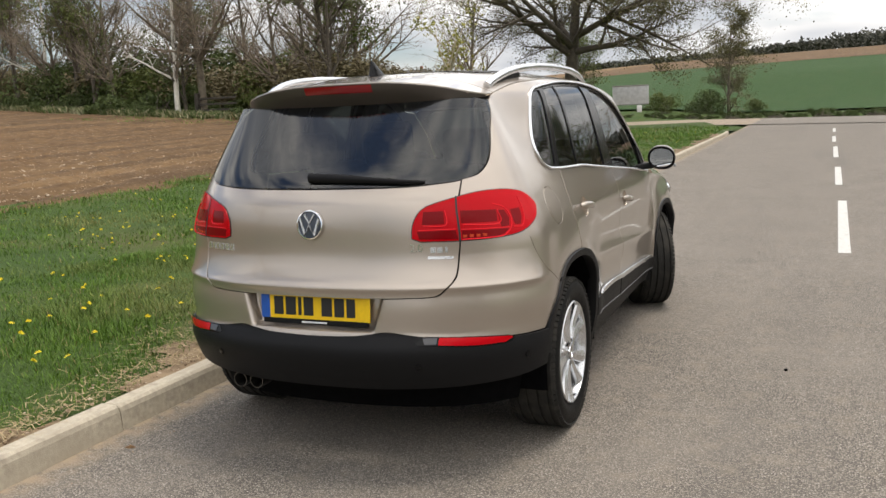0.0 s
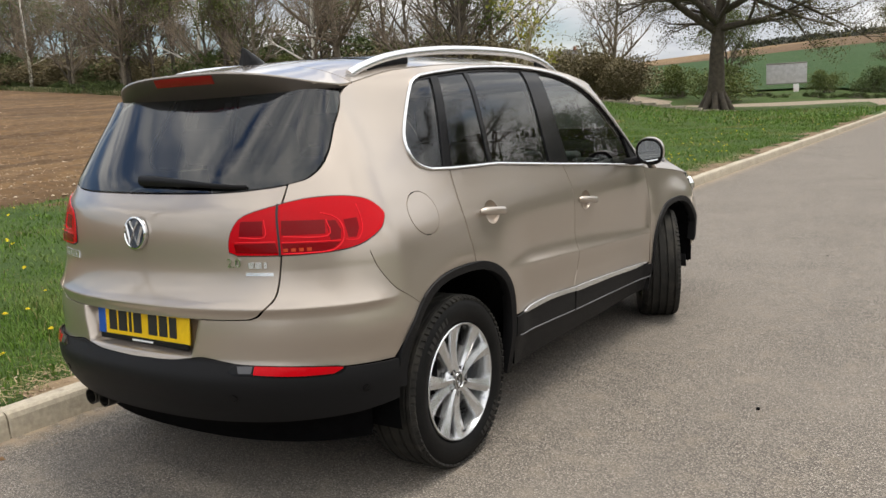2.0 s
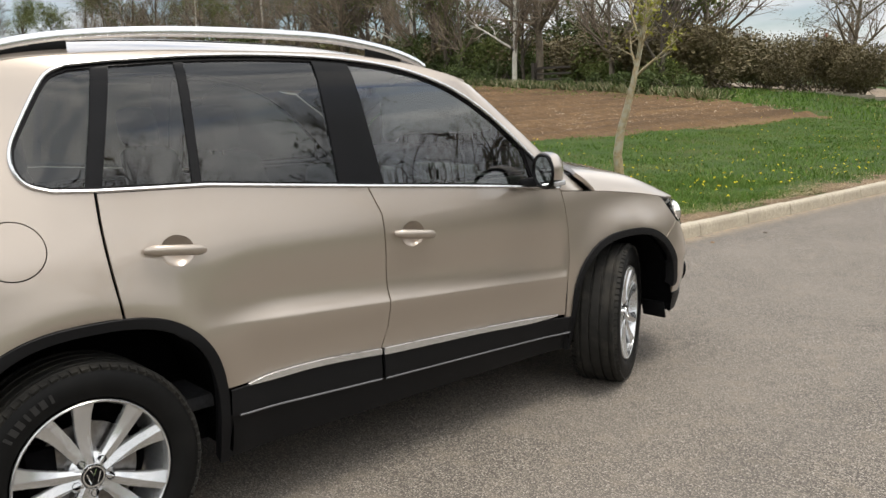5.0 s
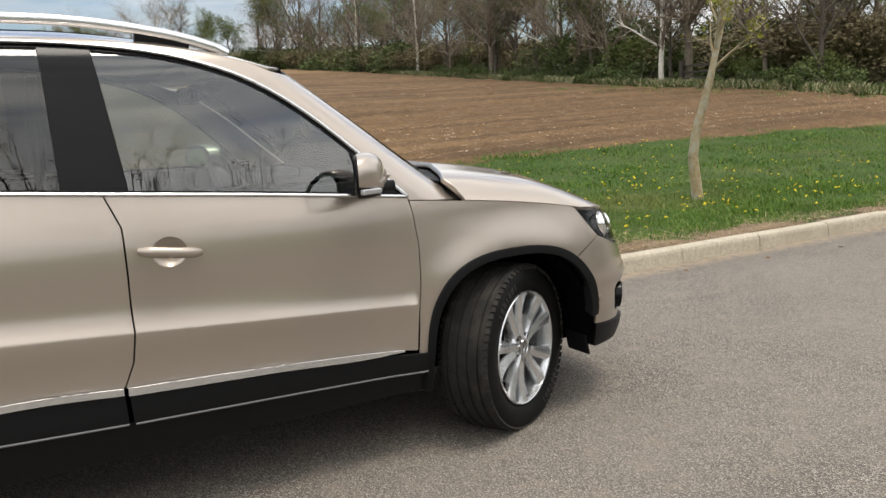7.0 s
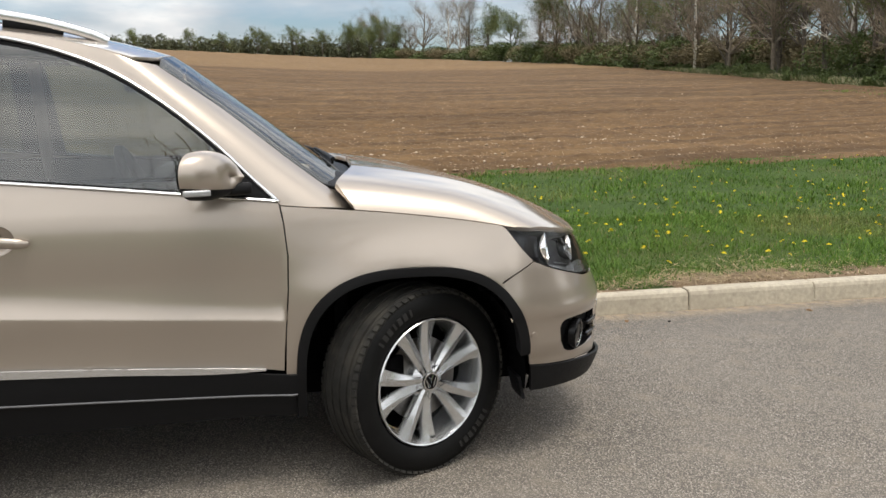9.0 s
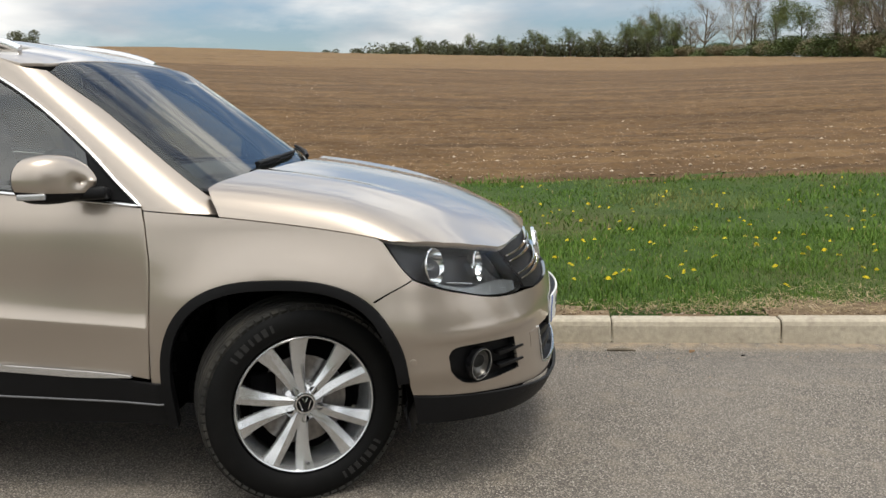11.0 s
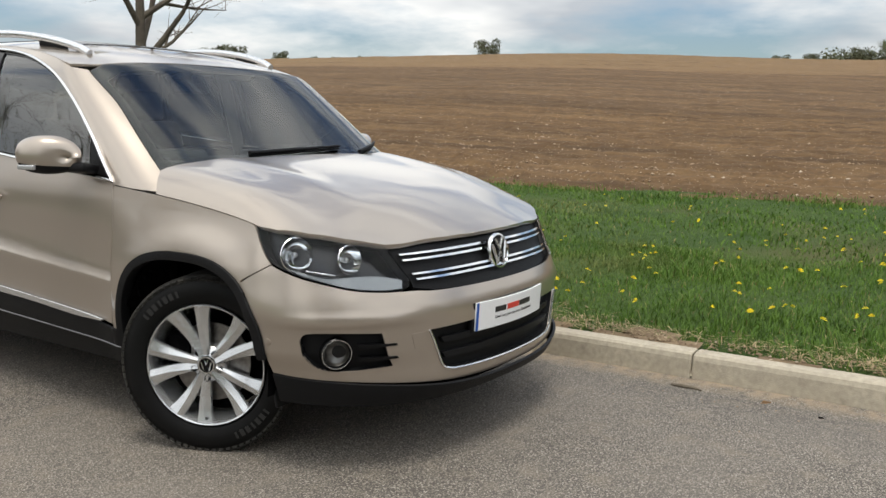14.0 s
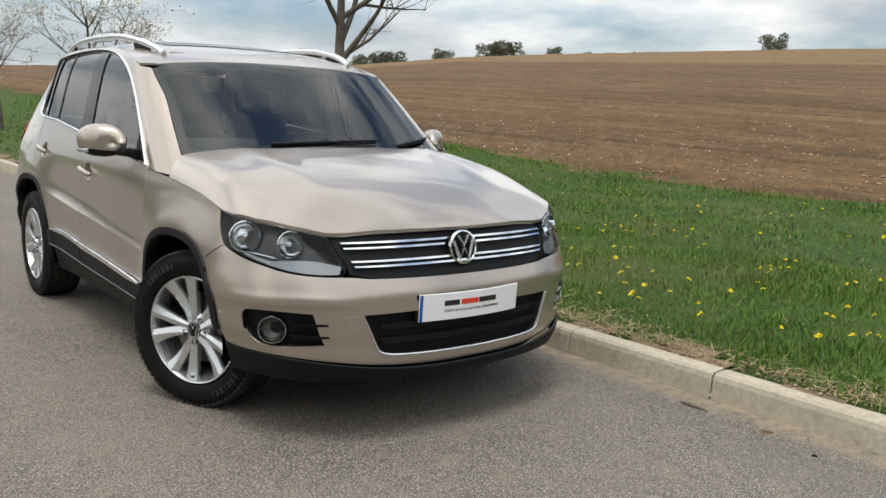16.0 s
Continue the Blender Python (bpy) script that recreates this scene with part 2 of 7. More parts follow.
def cabin(a, z):
    """Body above the belt; past the door it runs on round the windscreen pillar."""
    a, z = np.broadcast_arrays(np.asarray(a, float), np.asarray(z, float))
    p = lower(np.minimum(a, 2.9), z)
    LG = LAG(z)
    y0 = SCREEN(z) - LG
    t = np.interp(np.clip((a - y0) / ARCG, 0, 1), ARG_S, ARG_T)
    w = flank(np.minimum(y0, 2.4), z)
    on = a > y0
    return np.stack([np.where(on, w * np.clip(np.cos(t), 0, 1) ** (2 / 3.6), p[..., 0]), np.where(on, y0 + LG * np.sin(t), p[..., 1]), p[..., 2]], -1)


def screen(x, z):
    x, z = np.broadcast_arrays(np.asarray(x, float), np.asarray(z, float))
    LG = LAG(z)
    y0 = SCREEN(z) - LG
    w = flank(np.minimum(y0, 2.4), z)
    return np.stack([x, y0 + LG * np.sqrt(np.clip(1 - (np.abs(x) / w) ** 3.6, 0, 1)), z], -1)


ROOF_C = pchip([-.62, -.5, -.3, 0, .5, 1.0, 1.35, 1.58, 1.70, 1.84], [1.592, 1.605, 1.626, 1.652, 1.668, 1.657, 1.620, 1.577, 1.548, 1.506])
ROOF_E = pchip([-.62, -.5, -.3, 0, .5, 1.0, 1.35, 1.58, 1.75], [1.498, 1.506, 1.526, 1.582, 1.604, 1.600, 1.568, 1.522, 1.470])
HOOD_C = pchip([2.30, 2.5, 2.8, 3.05, 3.22, 3.33, 3.40, 3.44], [1.120, 1.098, 1.045, .982, .918, .866, .824, .79])
HOOD_E = pchip([2.15, 2.40, 2.76, 2.96, 3.15, 3.30, 3.44], [.989, .965, .919, .884, .836, .786, .72])


def roof(x, y):
    x, y = np.broadcast_arrays(np.asarray(x, float), np.asarray(y, float))
    e = ROOF_E(y)
    return np.stack([x, y, ROOF_C(y) - (ROOF_C(y) - e) * (np.abs(x) / (flank(np.clip(y, -.3, 2), e) + .004)) ** 3.0], -1)


def hood(x, y):
    x, y = np.broadcast_arrays(np.asarray(x, float), np.asarray(y, float))
    r = np.abs(x) / flank(y, HOOD_E(y))
    k = ease(y, 2.75, 3.25)
    drop = (.32 * r ** 2 + .68 * r ** 16) * (1 - k) + k * r ** 2.6
    ridge = .010 * np.exp(-((r - .62 + .10 * (y - 2.4)) / .10) ** 2) * ease(3.3 - y, 0, .5)
    return np.stack([x, y, HOOD_C(y) - (HOOD_C(y) - HOOD_E(y)) * drop + ridge - .024 * np.exp(-((np.abs(x) - .55) / .2) ** 2) * ease(y, 3.1, 3.32)], -1)
# ---- end of the surface ----


# ---- ground: height of the land round the parked car ----
SECT = [-180, -169, -158, -148, -139, -128, -115, -100, -85, -75, -67, -57, -45, -38, -27, -17, -8, 10, 60, 180]
RISE_R = pchip(SECT, [190, 190, 190, 190, 190, 190, 190, 190, 200, 160, 110, 75, 45, 42, 42, 46, 50, 55, 60, 190])
RISE_Z = pchip(SECT, [4.5, 7.6, 9.2, 10.8, 13.7, 15.4, 16.4, 14.6, 13.1, 9.9, 6.4, 3.8, 1.85, 1.55, 1.1, .2, .02, .0, .0, 4.5])
FAR_Z = pchip(SECT, [8, 10, 12, 14, 17, 19, 20, 19, 16, 15, 14, 13, 13, 14, 16, 22, 27, 30, 30, 8])


def land(x, y):
    """Height of the land; the carriageway itself is level at 0."""
    x, y = np.broadcast_arrays(np.asarray(x, float), np.asarray(y, float))
    dx, dy = x - 2.5, y - 2.0
    r, az = np.hypot(dx, dy), np.degrees(np.arctan2(dx, dy))
    R, Z = RISE_R(az), RISE_Z(az)
    t = np.clip((r - 11) / (R - 11), 0, None)
    hill = .20 + np.minimum(t, 1) * (Z - .20)
    far = FAR_Z(az)
    beyond = ease(r, 1, 2) * np.clip((r - np.maximum(R, 62)) / 540, 0, 1)
    hill = hill + (far - Z) * beyond ** .9
    d = np.clip(-x - 1.3, 0, None)
    verge = .105 + .010 * np.minimum(d, 12)
    w = np.maximum(ease(r, 9, 15) * ease(d, 3, 10), ease(r, 62, 140))
    left = verge * (1 - w) + hill * w
    right = .06 + 0 * x + ease(r, 62, 140) * (hill - .06)
    h = np.where(x < -1.28, left, right)
    w2 = ease(y, 40, 62) * ease(x, -30, -6)
    return h * (1 - w2) + w2 * np.minimum(h, np.where(r > 62, h, .02))


def sheet(name, xs, ys, height, material, label="", category="", mask=None):
    X, Y = np.meshgrid(xs, ys, indexing="ij")
    Z = height(X, Y)
    n, m = X.shape
    idx = np.arange(n * m).reshape(n, m)
    F = np.stack([idx[:-1, :-1], idx[1:, :-1], idx[1:, 1:], idx[:-1, 1:]], -1).reshape(-1, 4)
    V = np.stack([X, Y, Z], -1).reshape(-1, 3)
    if mask is not None:
        F = F[mask(V[F].mean(1))]
    return raw(name, V, F, material, label, category)


def raw(name, V, F, material, label="", category="", kind="structure", smooth_all=True):
    me = bpy.data.meshes.new(name)
    V, F = np.asarray(V, np.float32), np.asarray(F, np.int32)
    k = F.shape[1]
    me.vertices.add(len(V))
    me.vertices.foreach_set("co", V.ravel())
    me.loops.add(F.size)
    me.loops.foreach_set("vertex_index", F.ravel())
    me.polygons.add(len(F))
    me.polygons.foreach_set("loop_start", np.arange(len(F), dtype=np.int32) * k)
    me.polygons.foreach_set("use_smooth", np.full(len(F), smooth_all))
    me.update(calc_edges=True)
    me.validate()
    me.materials.append(material)
    ob = new(name, me)
    return tagged(ob, label, category, kind=kind)


def node_material(name, rough=.9):
    m = bpy.data.materials.new(name)
    m.use_nodes = True
    nt = m.node_tree
    b = nt.nodes["Principled BSDF"]
    b.inputs["Roughness"].default_value = rough
    b.inputs["Specular IOR Level"].default_value = .25
    geo = nt.nodes.new("ShaderNodeNewGeometry")

    def tex(scale, detail=4, stretch=None, kind="Noise", rot=0):
        n = nt.nodes.new("ShaderNodeTex" + kind)
        n.inputs["Scale"].default_value = scale
        if kind == "Noise":
            n.inputs["Detail"].default_value = detail
        mp = nt.nodes.new("ShaderNodeMapping")
        mp.inputs["Scale"].default_value = stretch or (1, 1, 1)
        mp.inputs["Rotation"].default_value = (0, 0, radians(rot))
        nt.links.new(geo.outputs["Position"], mp.inputs["Vector"])
        nt.links.new(mp.outputs[0], n.inputs["Vector"])
        return n

    def rng(sock, a, b_, c=0., d=1.):
        r = nt.nodes.new("ShaderNodeMapRange")
        for k, v in zip(("From Min", "From Max", "To Min", "To Max"), (a, b_, c, d)):
            r.inputs[k].default_value = v
        nt.links.new(sock, r.inputs["Value"])
        return r.outputs[0]

    def mix(fac, a, c, mode="MIX"):
        x = nt.nodes.new("ShaderNodeMix")
        x.data_type, x.blend_type = "RGBA", mode
        if isinstance(fac, float):
            x.inputs["Factor"].default_value = fac
        else:
            nt.links.new(fac, x.inputs["Factor"])
        for v, s in ((a, x.inputs["A"]), (c, x.inputs["B"])):
            if isinstance(v, tuple):
                s.default_value = (*v, 1)
            else:
                nt.links.new(v, s)
        return x.outputs["Result"]

    def bump(sock, dist, strength=1.):
        n = nt.nodes.new("ShaderNodeBump")
        n.inputs["Distance"].default_value, n.inputs["Strength"].default_value = dist, strength
        nt.links.new(sock, n.inputs["Height"])
        nt.links.new(n.outputs[0], b.inputs["Normal"])

    def colour(sock):
        nt.links.new(sock, b.inputs["Base Color"])
    return m, nt, geo, tex, rng, mix, bump, colour


def asphalt():
    m, nt, geo, tex, rng, mix, bump, colour = node_material("worn_asphalt", .85)
    v = tex(150, kind="Voronoi")
    sep = nt.nodes.new("ShaderNodeSeparateColor")
    nt.links.new(v.outputs["Color"], sep.inputs[0])
    stone = mix(rng(sep.outputs[0], 0, 1), (.075, .065, .055), (.35, .31, .262))
    pale = mix(rng(sep.outputs[1], .93, .95), stone, (.42, .385, .335))
    gap = mix(rng(v.outputs["Distance"], .42, .66), pale, (.075, .066, .056))
    worn = mix(rng(tex(1.1, 5).outputs[0], .35, .7, 0, .45), gap, (.215, .189, .160))
    track = mix(rng(tex(.9, 5, (1, .09, 1)).outputs[0], .56, .72, 0, .42), worn, (.105, .096, .088))
    sand = mix(rng(tex(7, 5).outputs[0], .52, .75, 0, .4), track, (.24, .200, .155))
    x = nt.nodes.new("ShaderNodeSeparateXYZ")
    nt.links.new(geo.outputs["Position"], x.inputs[0])
    edge = nt.nodes.new("ShaderNodeMath")
    edge.operation = "MULTIPLY"
    nt.links.new(rng(x.outputs[0], -1.0, -1.17), edge.inputs[0])
    nt.links.new(rng(tex(14, 5).outputs[0], .3, .6), edge.inputs[1])
    colour(mix(edge.outputs[0], sand, (.30, .235, .165)))
    bump(v.outputs["Distance"], .003, .8)
    return m


def soil(name, base, pale, dark):
    m, nt, geo, tex, rng, mix, bump, colour = node_material(name, .95)
    clod = tex(9, 6)
    c = mix(rng(clod.outputs[0], .3, .72), dark, base)
    c = mix(rng(tex(.35, 5, (1, .12, 1), rot=8).outputs[0], .45, .62, 0, .75), c, tuple(v * .52 for v in base))
    x = nt.nodes.new("ShaderNodeSeparateXYZ")
    nt.links.new(geo.outputs["Position"], x.inputs[0])
    wob = nt.nodes.new("ShaderNodeMath")
    wob.operation = "MULTIPLY_ADD"
    nt.links.new(tex(.02, 2).outputs[0], wob.inputs[0])
    wob.inputs[1].default_value = 40
    nt.links.new(x.outputs[0], wob.inputs[2])
    c = mix(rng(wob.outputs[0], -52, -58), c, mix(rng(tex(.25, 5, (1, .1, 1), rot=8).outputs[0], .3, .7), tuple(v * .8 for v in pale), pale))
    c = mix(rng(tex(1.6, 5).outputs[0], .50, .75, 0, .5), c, pale)
    row = tex(1.5, 4, (1, .012, 1))
    c = mix(rng(row.outputs[0], .54, .62, 0, .62), c, tuple(v * .75 for v in dark))
    c = mix(rng(row.outputs[0], .44, .38, 0, .35), c, pale)
    v = tex(16, kind="Voronoi")
    c = mix(rng(v.outputs["Distance"], .16, .10, 0, .75), c, (.50, .40, .29))
    colour(c)
    bump(clod.outputs[0], .05, .9)
    return m


def turf(name, a, b, dry):
    m, nt, geo, tex, rng, mix, bump, colour = node_material(name, .95)
    c = mix(rng(tex(1.3, 5).outputs[0], .3, .7), a, b)
    c = mix(rng(tex(.45, 6).outputs[0], .52, .72, 0, .7), c, dry)
    c = mix(rng(tex(70, 3).outputs[0], .3, .75, 0, .6), c, tuple(v * .45 for v in a))
    colour(c)
    bump(tex(60, 4).outputs[0], .03, 1.)
    return m


def blade_material(name, a, b, dry, share):
    m, nt, geo, tex, rng, mix, bump, colour = node_material(name, .6)
    c = mix(rng(geo.outputs["Random Per Island"], 0, 1 - share), a, b)
    c = mix(rng(geo.outputs["Random Per Island"], 1 - share, 1 - share + .001), c, dry)
    c = mix(rng(tex(.7, 5).outputs[0], .45, .68, 0, .45), c, tuple(v * .6 for v in a))
    c = mix(rng(tex(.33, 5).outputs[0], .55, .72, 0, .6), c, dry)
    colour(c)
    return m


ASPHALT = asphalt()
TURF = turf("rough_turf", (.040, .078, .012), (.066, .110, .019), (.125, .108, .042))
CROP = turf("young_green_crop", (.020, .058, .009), (.032, .076, .013), (.048, .076, .018))
FIELD = soil("tilled_brown_soil", (.160, .094, .043), (.198, .123, .058), (.080, .048, .023))
BARE = soil("sandy_soil_behind_kerb", (.27, .195, .12), (.33, .25, .16), (.16, .11, .065))
BLADE = blade_material("grass_blades", (.060, .128, .014), (.125, .215, .026), (.30, .24, .11), .04)
STRAW = blade_material("dry_grass_litter", (.30, .22, .11), (.46, .36, .20), (.20, .14, .07), .2)

# one sheet of land, out to the horizon, in rings round the car
rings = np.concatenate([np.linspace(0, 60, 61), 60 * 1.055 ** np.arange(1, 76)])
azs = np.radians(np.arange(0, 360, 1.5))
RR, AA = np.meshgrid(rings, azs, indexing="ij")
GX, GY = 2.5 + RR * np.sin(AA), 2.0 + RR * np.cos(AA)
GZ = land(GX, GY)
GZ = np.where((GX > -3.1) & (GX < 7.5) & (GY < 64) & (GY > -220), -.08, GZ)
n, m_ = RR.shape
idx = np.arange(n * m_).reshape(n, m_)
F = np.stack([idx[:-1], idx[1:], np.roll(idx, -1, 1)[1:], np.roll(idx, -1, 1)[:-1]], -1).reshape(-1, 4)
raw("ground", np.stack([GX, GY, GZ - .02], -1).reshape(-1, 3), F, TURF, "green turf running out to the horizon", "ground")
vx = np.concatenate([[-1.285, -1.30], np.linspace(-1.4, -13.5, 60)])
sheet("verge", vx[::-1], np.linspace(-60, 41, 240), lambda x, y: land(x, y) + .006 + .012 * np.sin(x * 3.1 + y) * np.sin(y * 2.3), TURF, "mown roadside grass verge with dandelions", "grass verge")

# carriageway and the road that it meets
sheet("road", np.concatenate([[-1.2, -1.15, -1.06, -.975, -.89, -.8], np.linspace(-.2, 7.2, 11)]), np.linspace(-220, 46, 40), lambda x, y: 0 * y - .010 - .006 * ease(x, -1.15, -.8), ASPHALT, "worn grey asphalt carriageway", "road")


def cross_y(x):
    """Middle line of the road across the end."""
    return 52 - .55 * np.clip(np.asarray(x, float), -60, 60) * (1 - .35 * ease(-np.asarray(x, float), 0, 40))


def cross_z(x):
    return np.maximum(.03, land(x, cross_y(x)) * ease(-np.asarray(x, float), 3, 16) + .03)


cx = np.concatenate([np.linspace(-60, 40, 120)])
CV = []
for w in (-6.5, -3, 0, 3, 6.5):
    CV.append(np.stack([cx, cross_y(cx) + w, cross_z(cx) + .0 * cx - .012 * (w == -6.5)], -1))
CV = np.stack(CV, 1)
k = np.arange(len(cx) * 5).reshape(-1, 5)
raw("junction_road", CV.reshape(-1, 3), np.stack([k[:-1, :-1], k[1:, :-1], k[1:, 1:], k[:-1, 1:]], -1).reshape(-1, 4), ASPHALT, "asphalt road crossing the end of the lane", "road")
LINE = mat("worn_white_road_paint", (.50, .49, .46), .7, grain=(40, .12), tint=(55, (.22, .21, .19), .60, .72))
for y0, y1, x0, x1 in ((4.95, 9.35, 2.20, 2.31), (11.7, 15.5, 2.33, 2.41), (18.5, 23.1, 2.45, 2.54), (25.8, 29.7, 2.57, 2.65), (33.5, 37.5, 2.74, 2.83)):
    raw("lane_dash", [(x0 - .055, y0, -.012), (x0 + .055, y0, -.012), (x1 + .055, y1, -.012), (x1 - .055, y1, -.012)], [(0, 1, 2, 3)], LINE, "white centre-line dash on the asphalt", "road marking")

# ploughed field: clods and furrows as relief
HEDGE = pchip([-320, -215, -150, -98, -55, -29, -18, -11], [20, 28, 41, 42, 36.5, 31.0, 29.5, 26.0])
F0 = -8.3
fd = np.concatenate([np.arange(0, 14, .16), 14 + np.cumsum(.16 * 1.035 ** np.arange(0, 118))])
fy = np.concatenate([-260 + 200 * np.linspace(0, 1, 60, endpoint=False), np.linspace(-60, -20, 90, endpoint=False), np.linspace(-20, 31, 250, endpoint=False), np.linspace(31, 46, 40)])
rs = np.random.RandomState(4)
rough_field = rs.rand(len(fd), len(fy))


WOB = lambda y: .35 * np.sin(y * .55) + .22 * np.sin(y * 1.9 + 1) + .12 * np.sin(y * 4.7)


def field_z(x, y):
    j = rough_field * .055 + .5 * np.roll(rough_field, 1, 0) * .03
    fur = .042 * np.sin((x + .12 * y + .3 * np.sin(y * .21)) * 2 * np.pi / .72)
    edge = ease(-x + .10 * np.clip(y - 9, 0, 10) - .4 * WOB(y), 9.0, 10.2)
    return land(x, y) - .02 + edge * (.045 + j + fur)


sheet("ploughed_field", (F0 - fd)[::-1], fy, field_z, FIELD, "ploughed brown field with furrows and stones", "field",
      mask=lambda c: (c[:, 1] < HEDGE(c[:, 0]) + .6 * np.sin(c[:, 0] * .8)) & (c[:, 0] < -9.2 + WOB(c[:, 1]) * -.4 + .10 * np.clip(c[:, 1] - 9, 0, 10)))
# soil strip behind the kerb
sx = np.linspace(-1.29, -2.1, 18)[::-1]
sy = np.linspace(-30, 32, 420)
rs2 = np.random.RandomState(9).rand(18, 420)
sheet("soil_strip", sx, sy, lambda x, y: land(x, y) + .014 + .018 * rs2 * ease(-x, 1.29, 1.4), BARE, "bare sandy soil strip behind the kerb", "soil",
      mask=lambda c: c[:, 0] > -1.47 - .14 * np.sin(c[:, 1] * 1.3) - .13 * np.sin(c[:, 1] * 3.7 + 1) - .10 * np.sin(c[:, 1] * 9.1))
# green crop, stubble and woods on the far slope
fa = np.radians(np.linspace(-22, 40, 80))
fr = np.linspace(72, 215, 50)
A2, R2 = np.meshgrid(fa, fr, indexing="ij")
X2, Y2 = 2.5 + R2 * np.sin(A2), 2 + R2 * np.cos(A2)
i2 = np.arange(X2.size).reshape(X2.shape)
F2 = np.stack([i2[:-1, :-1], i2[1:, :-1], i2[1:, 1:], i2[:-1, 1:]], -1).reshape(-1, 4)
raw("crop_field", np.stack([X2, Y2, land(X2, Y2) + .15], -1).reshape(-1, 3), F2, CROP, "bright green young crop on the far slope", "field")
R3 = np.linspace(216, 560, 40)
A3, R3 = np.meshgrid(fa, R3, indexing="ij")
X3, Y3 = 2.5 + R3 * np.sin(A3), 2 + R3 * np.cos(A3)
i3 = np.arange(X3.size).reshape(X3.shape)
F3 = np.stack([i3[:-1, :-1], i3[1:, :-1], i3[1:, 1:], i3[:-1, 1:]], -1).reshape(-1, 4)
raw("stubble_field", np.stack([X3, Y3, land(X3, Y3) + .2], -1).reshape(-1, 3), F3, FIELD, "pale brown bare field beyond the crop", "field")

# kerb of concrete stones, curving off to the left at the junction
CONCRETE = mat("weathered_kerb_concrete", (.42, .37, .285), .85, grain=(38, .16), tint=[(2.3, (.34, .295, .225), .45, .75), (11, (.24, .205, .16), .60, .80)], bump=(160, .002))


def kerb_path(s):
    """Foot of the kerb s metres from y = 0: place and direction."""
    if s < 33:
        return Vector((-1.185, s, 0)), Vector((0, 1, 0))
    t = (s - 33) / 6.0
    if t < 1.25:
        return Vector((-1.185 - 6 * (1 - math.cos(t)), 33 + 6 * math.sin(t), 0)), Vector((-math.sin(t), math.cos(t), 0))
    p, d = kerb_path(33 + 6 * 1.2499)
    return p + d * (s - 33 - 7.5), d


kerb = tagged(new("kerb"), "row of weathered concrete kerb stones along the road", "kerb", kind="structure")
L = .925
prof = [(0, -.06), (.012, .085), (.020, .108), (.036, .119), (.115, .122), (.125, .116), (.125, -.06)]
bm = bmesh.new()
rows = []
for y in (.004, .012, L - .012, L - .004):
    inset = .004 if y in (.004, L - .004) else 0
    rows.append([bm.verts.new((-(a + (inset if a < .06 else -inset)), y, b_ - inset * (b_ > 0))) for a, b_ in prof])
for r0, r1 in zip(rows, rows[1:]):
    for i in range(len(prof) - 1):
        bm.faces.new((r0[i], r0[i + 1], r1[i + 1], r1[i]))
bm.faces.new(rows[0])
bm.faces.new(rows[-1][::-1])
bmesh.ops.recalc_face_normals(bm, faces=bm.faces)
stone = bpy.data.meshes.new("kerb_stone")
bm.to_mesh(stone)
bm.free()
stone.materials.append(CONCRETE)
rk = random.Random(3)
for k in range(-32, 56):
    s0 = 3.888 + k * L
    p, d = kerb_path(s0)
    ob = new("kerb_stone", stone)
    ob.parent = kerb
    z = float(land(p.x - 2, p.y)) - .155 if s0 > 36 else 0
    ob.matrix_basis = Matrix.Translation((p.x + rk.uniform(-.003, .003), p.y, max(0, z) + rk.uniform(-.003, .002))) @ Matrix.Rotation(math.atan2(-d.x, d.y), 4, "Z")
raw("kerb_bed", [(-1.192, -34, .002), (-1.29, -34, .002), (-1.29, 33, .10), (-1.192, 33, .002)], [(0, 1, 2, 3)], CONCRETE, "mortar bed under the kerb stones", "kerb bed")


# ---- the car ----
def part(name, me, material, parent, label=""):
    """Links a mesh (or bmesh) as one object under a thing or a part."""
    if not isinstance(me, bpy.types.Mesh):
        bm, me = me, bpy.data.meshes.new(name)
        bm.to_mesh(me)
        bm.free()
    if not me.materials:
        me.materials.append(material)
    ob = new(name, me)
    ob.parent = parent
    if label:
        tagged(ob, label)
    return ob


def smooth(me, angle=35):
    me.polygons.foreach_set("use_smooth", [True] * len(me.polygons))
    me.update()
    me.set_sharp_from_angle(angle=radians(angle))
    return me


def thing(name, label, category, group="", at=(0, 0, 0)):
    ob = tagged(new(name), label, category, group)
    ob.location = at
    ob.empty_display_size = .1
    return ob


def resample(pts, step):
    p = np.array(pts, float)
    out = []
    for a, b in zip(p, np.roll(p, -1, 0)):
        n = max(1, int(np.ceil(np.hypot(*(b - a)) / step)))
        out += [a + (b - a) * k / n for k in range(n)]
    return np.array(out)


def bow(pts, n=6):
    """A curve through the points (Catmull-Rom), ends kept."""
    p = np.array(pts, float)
    q = np.vstack([2 * p[0] - p[1], p, 2 * p[-1] - p[-2]])
    out = []
    for i in range(len(p) - 1):
        a, b, c, d = q[i:i + 4]
        for t in np.arange(n) / n:
            out.append(.5 * (2 * b + (c - a) * t + (2 * a - 5 * b + 4 * c - d) * t * t + (3 * b - a - 3 * c + d) * t ** 3))
    return [tuple(v) for v in out] + [tuple(p[-1])]


def disc(cy, cz, ry, rz=None, n=36, a0=0, a1=360):
    rz = rz or ry
    full = abs(a1 - a0) >= 360
    k = np.radians(np.linspace(a0, a1, n, endpoint=not full))
    return [(cy + ry * math.cos(t), cz + rz * math.sin(t)) for t in k]


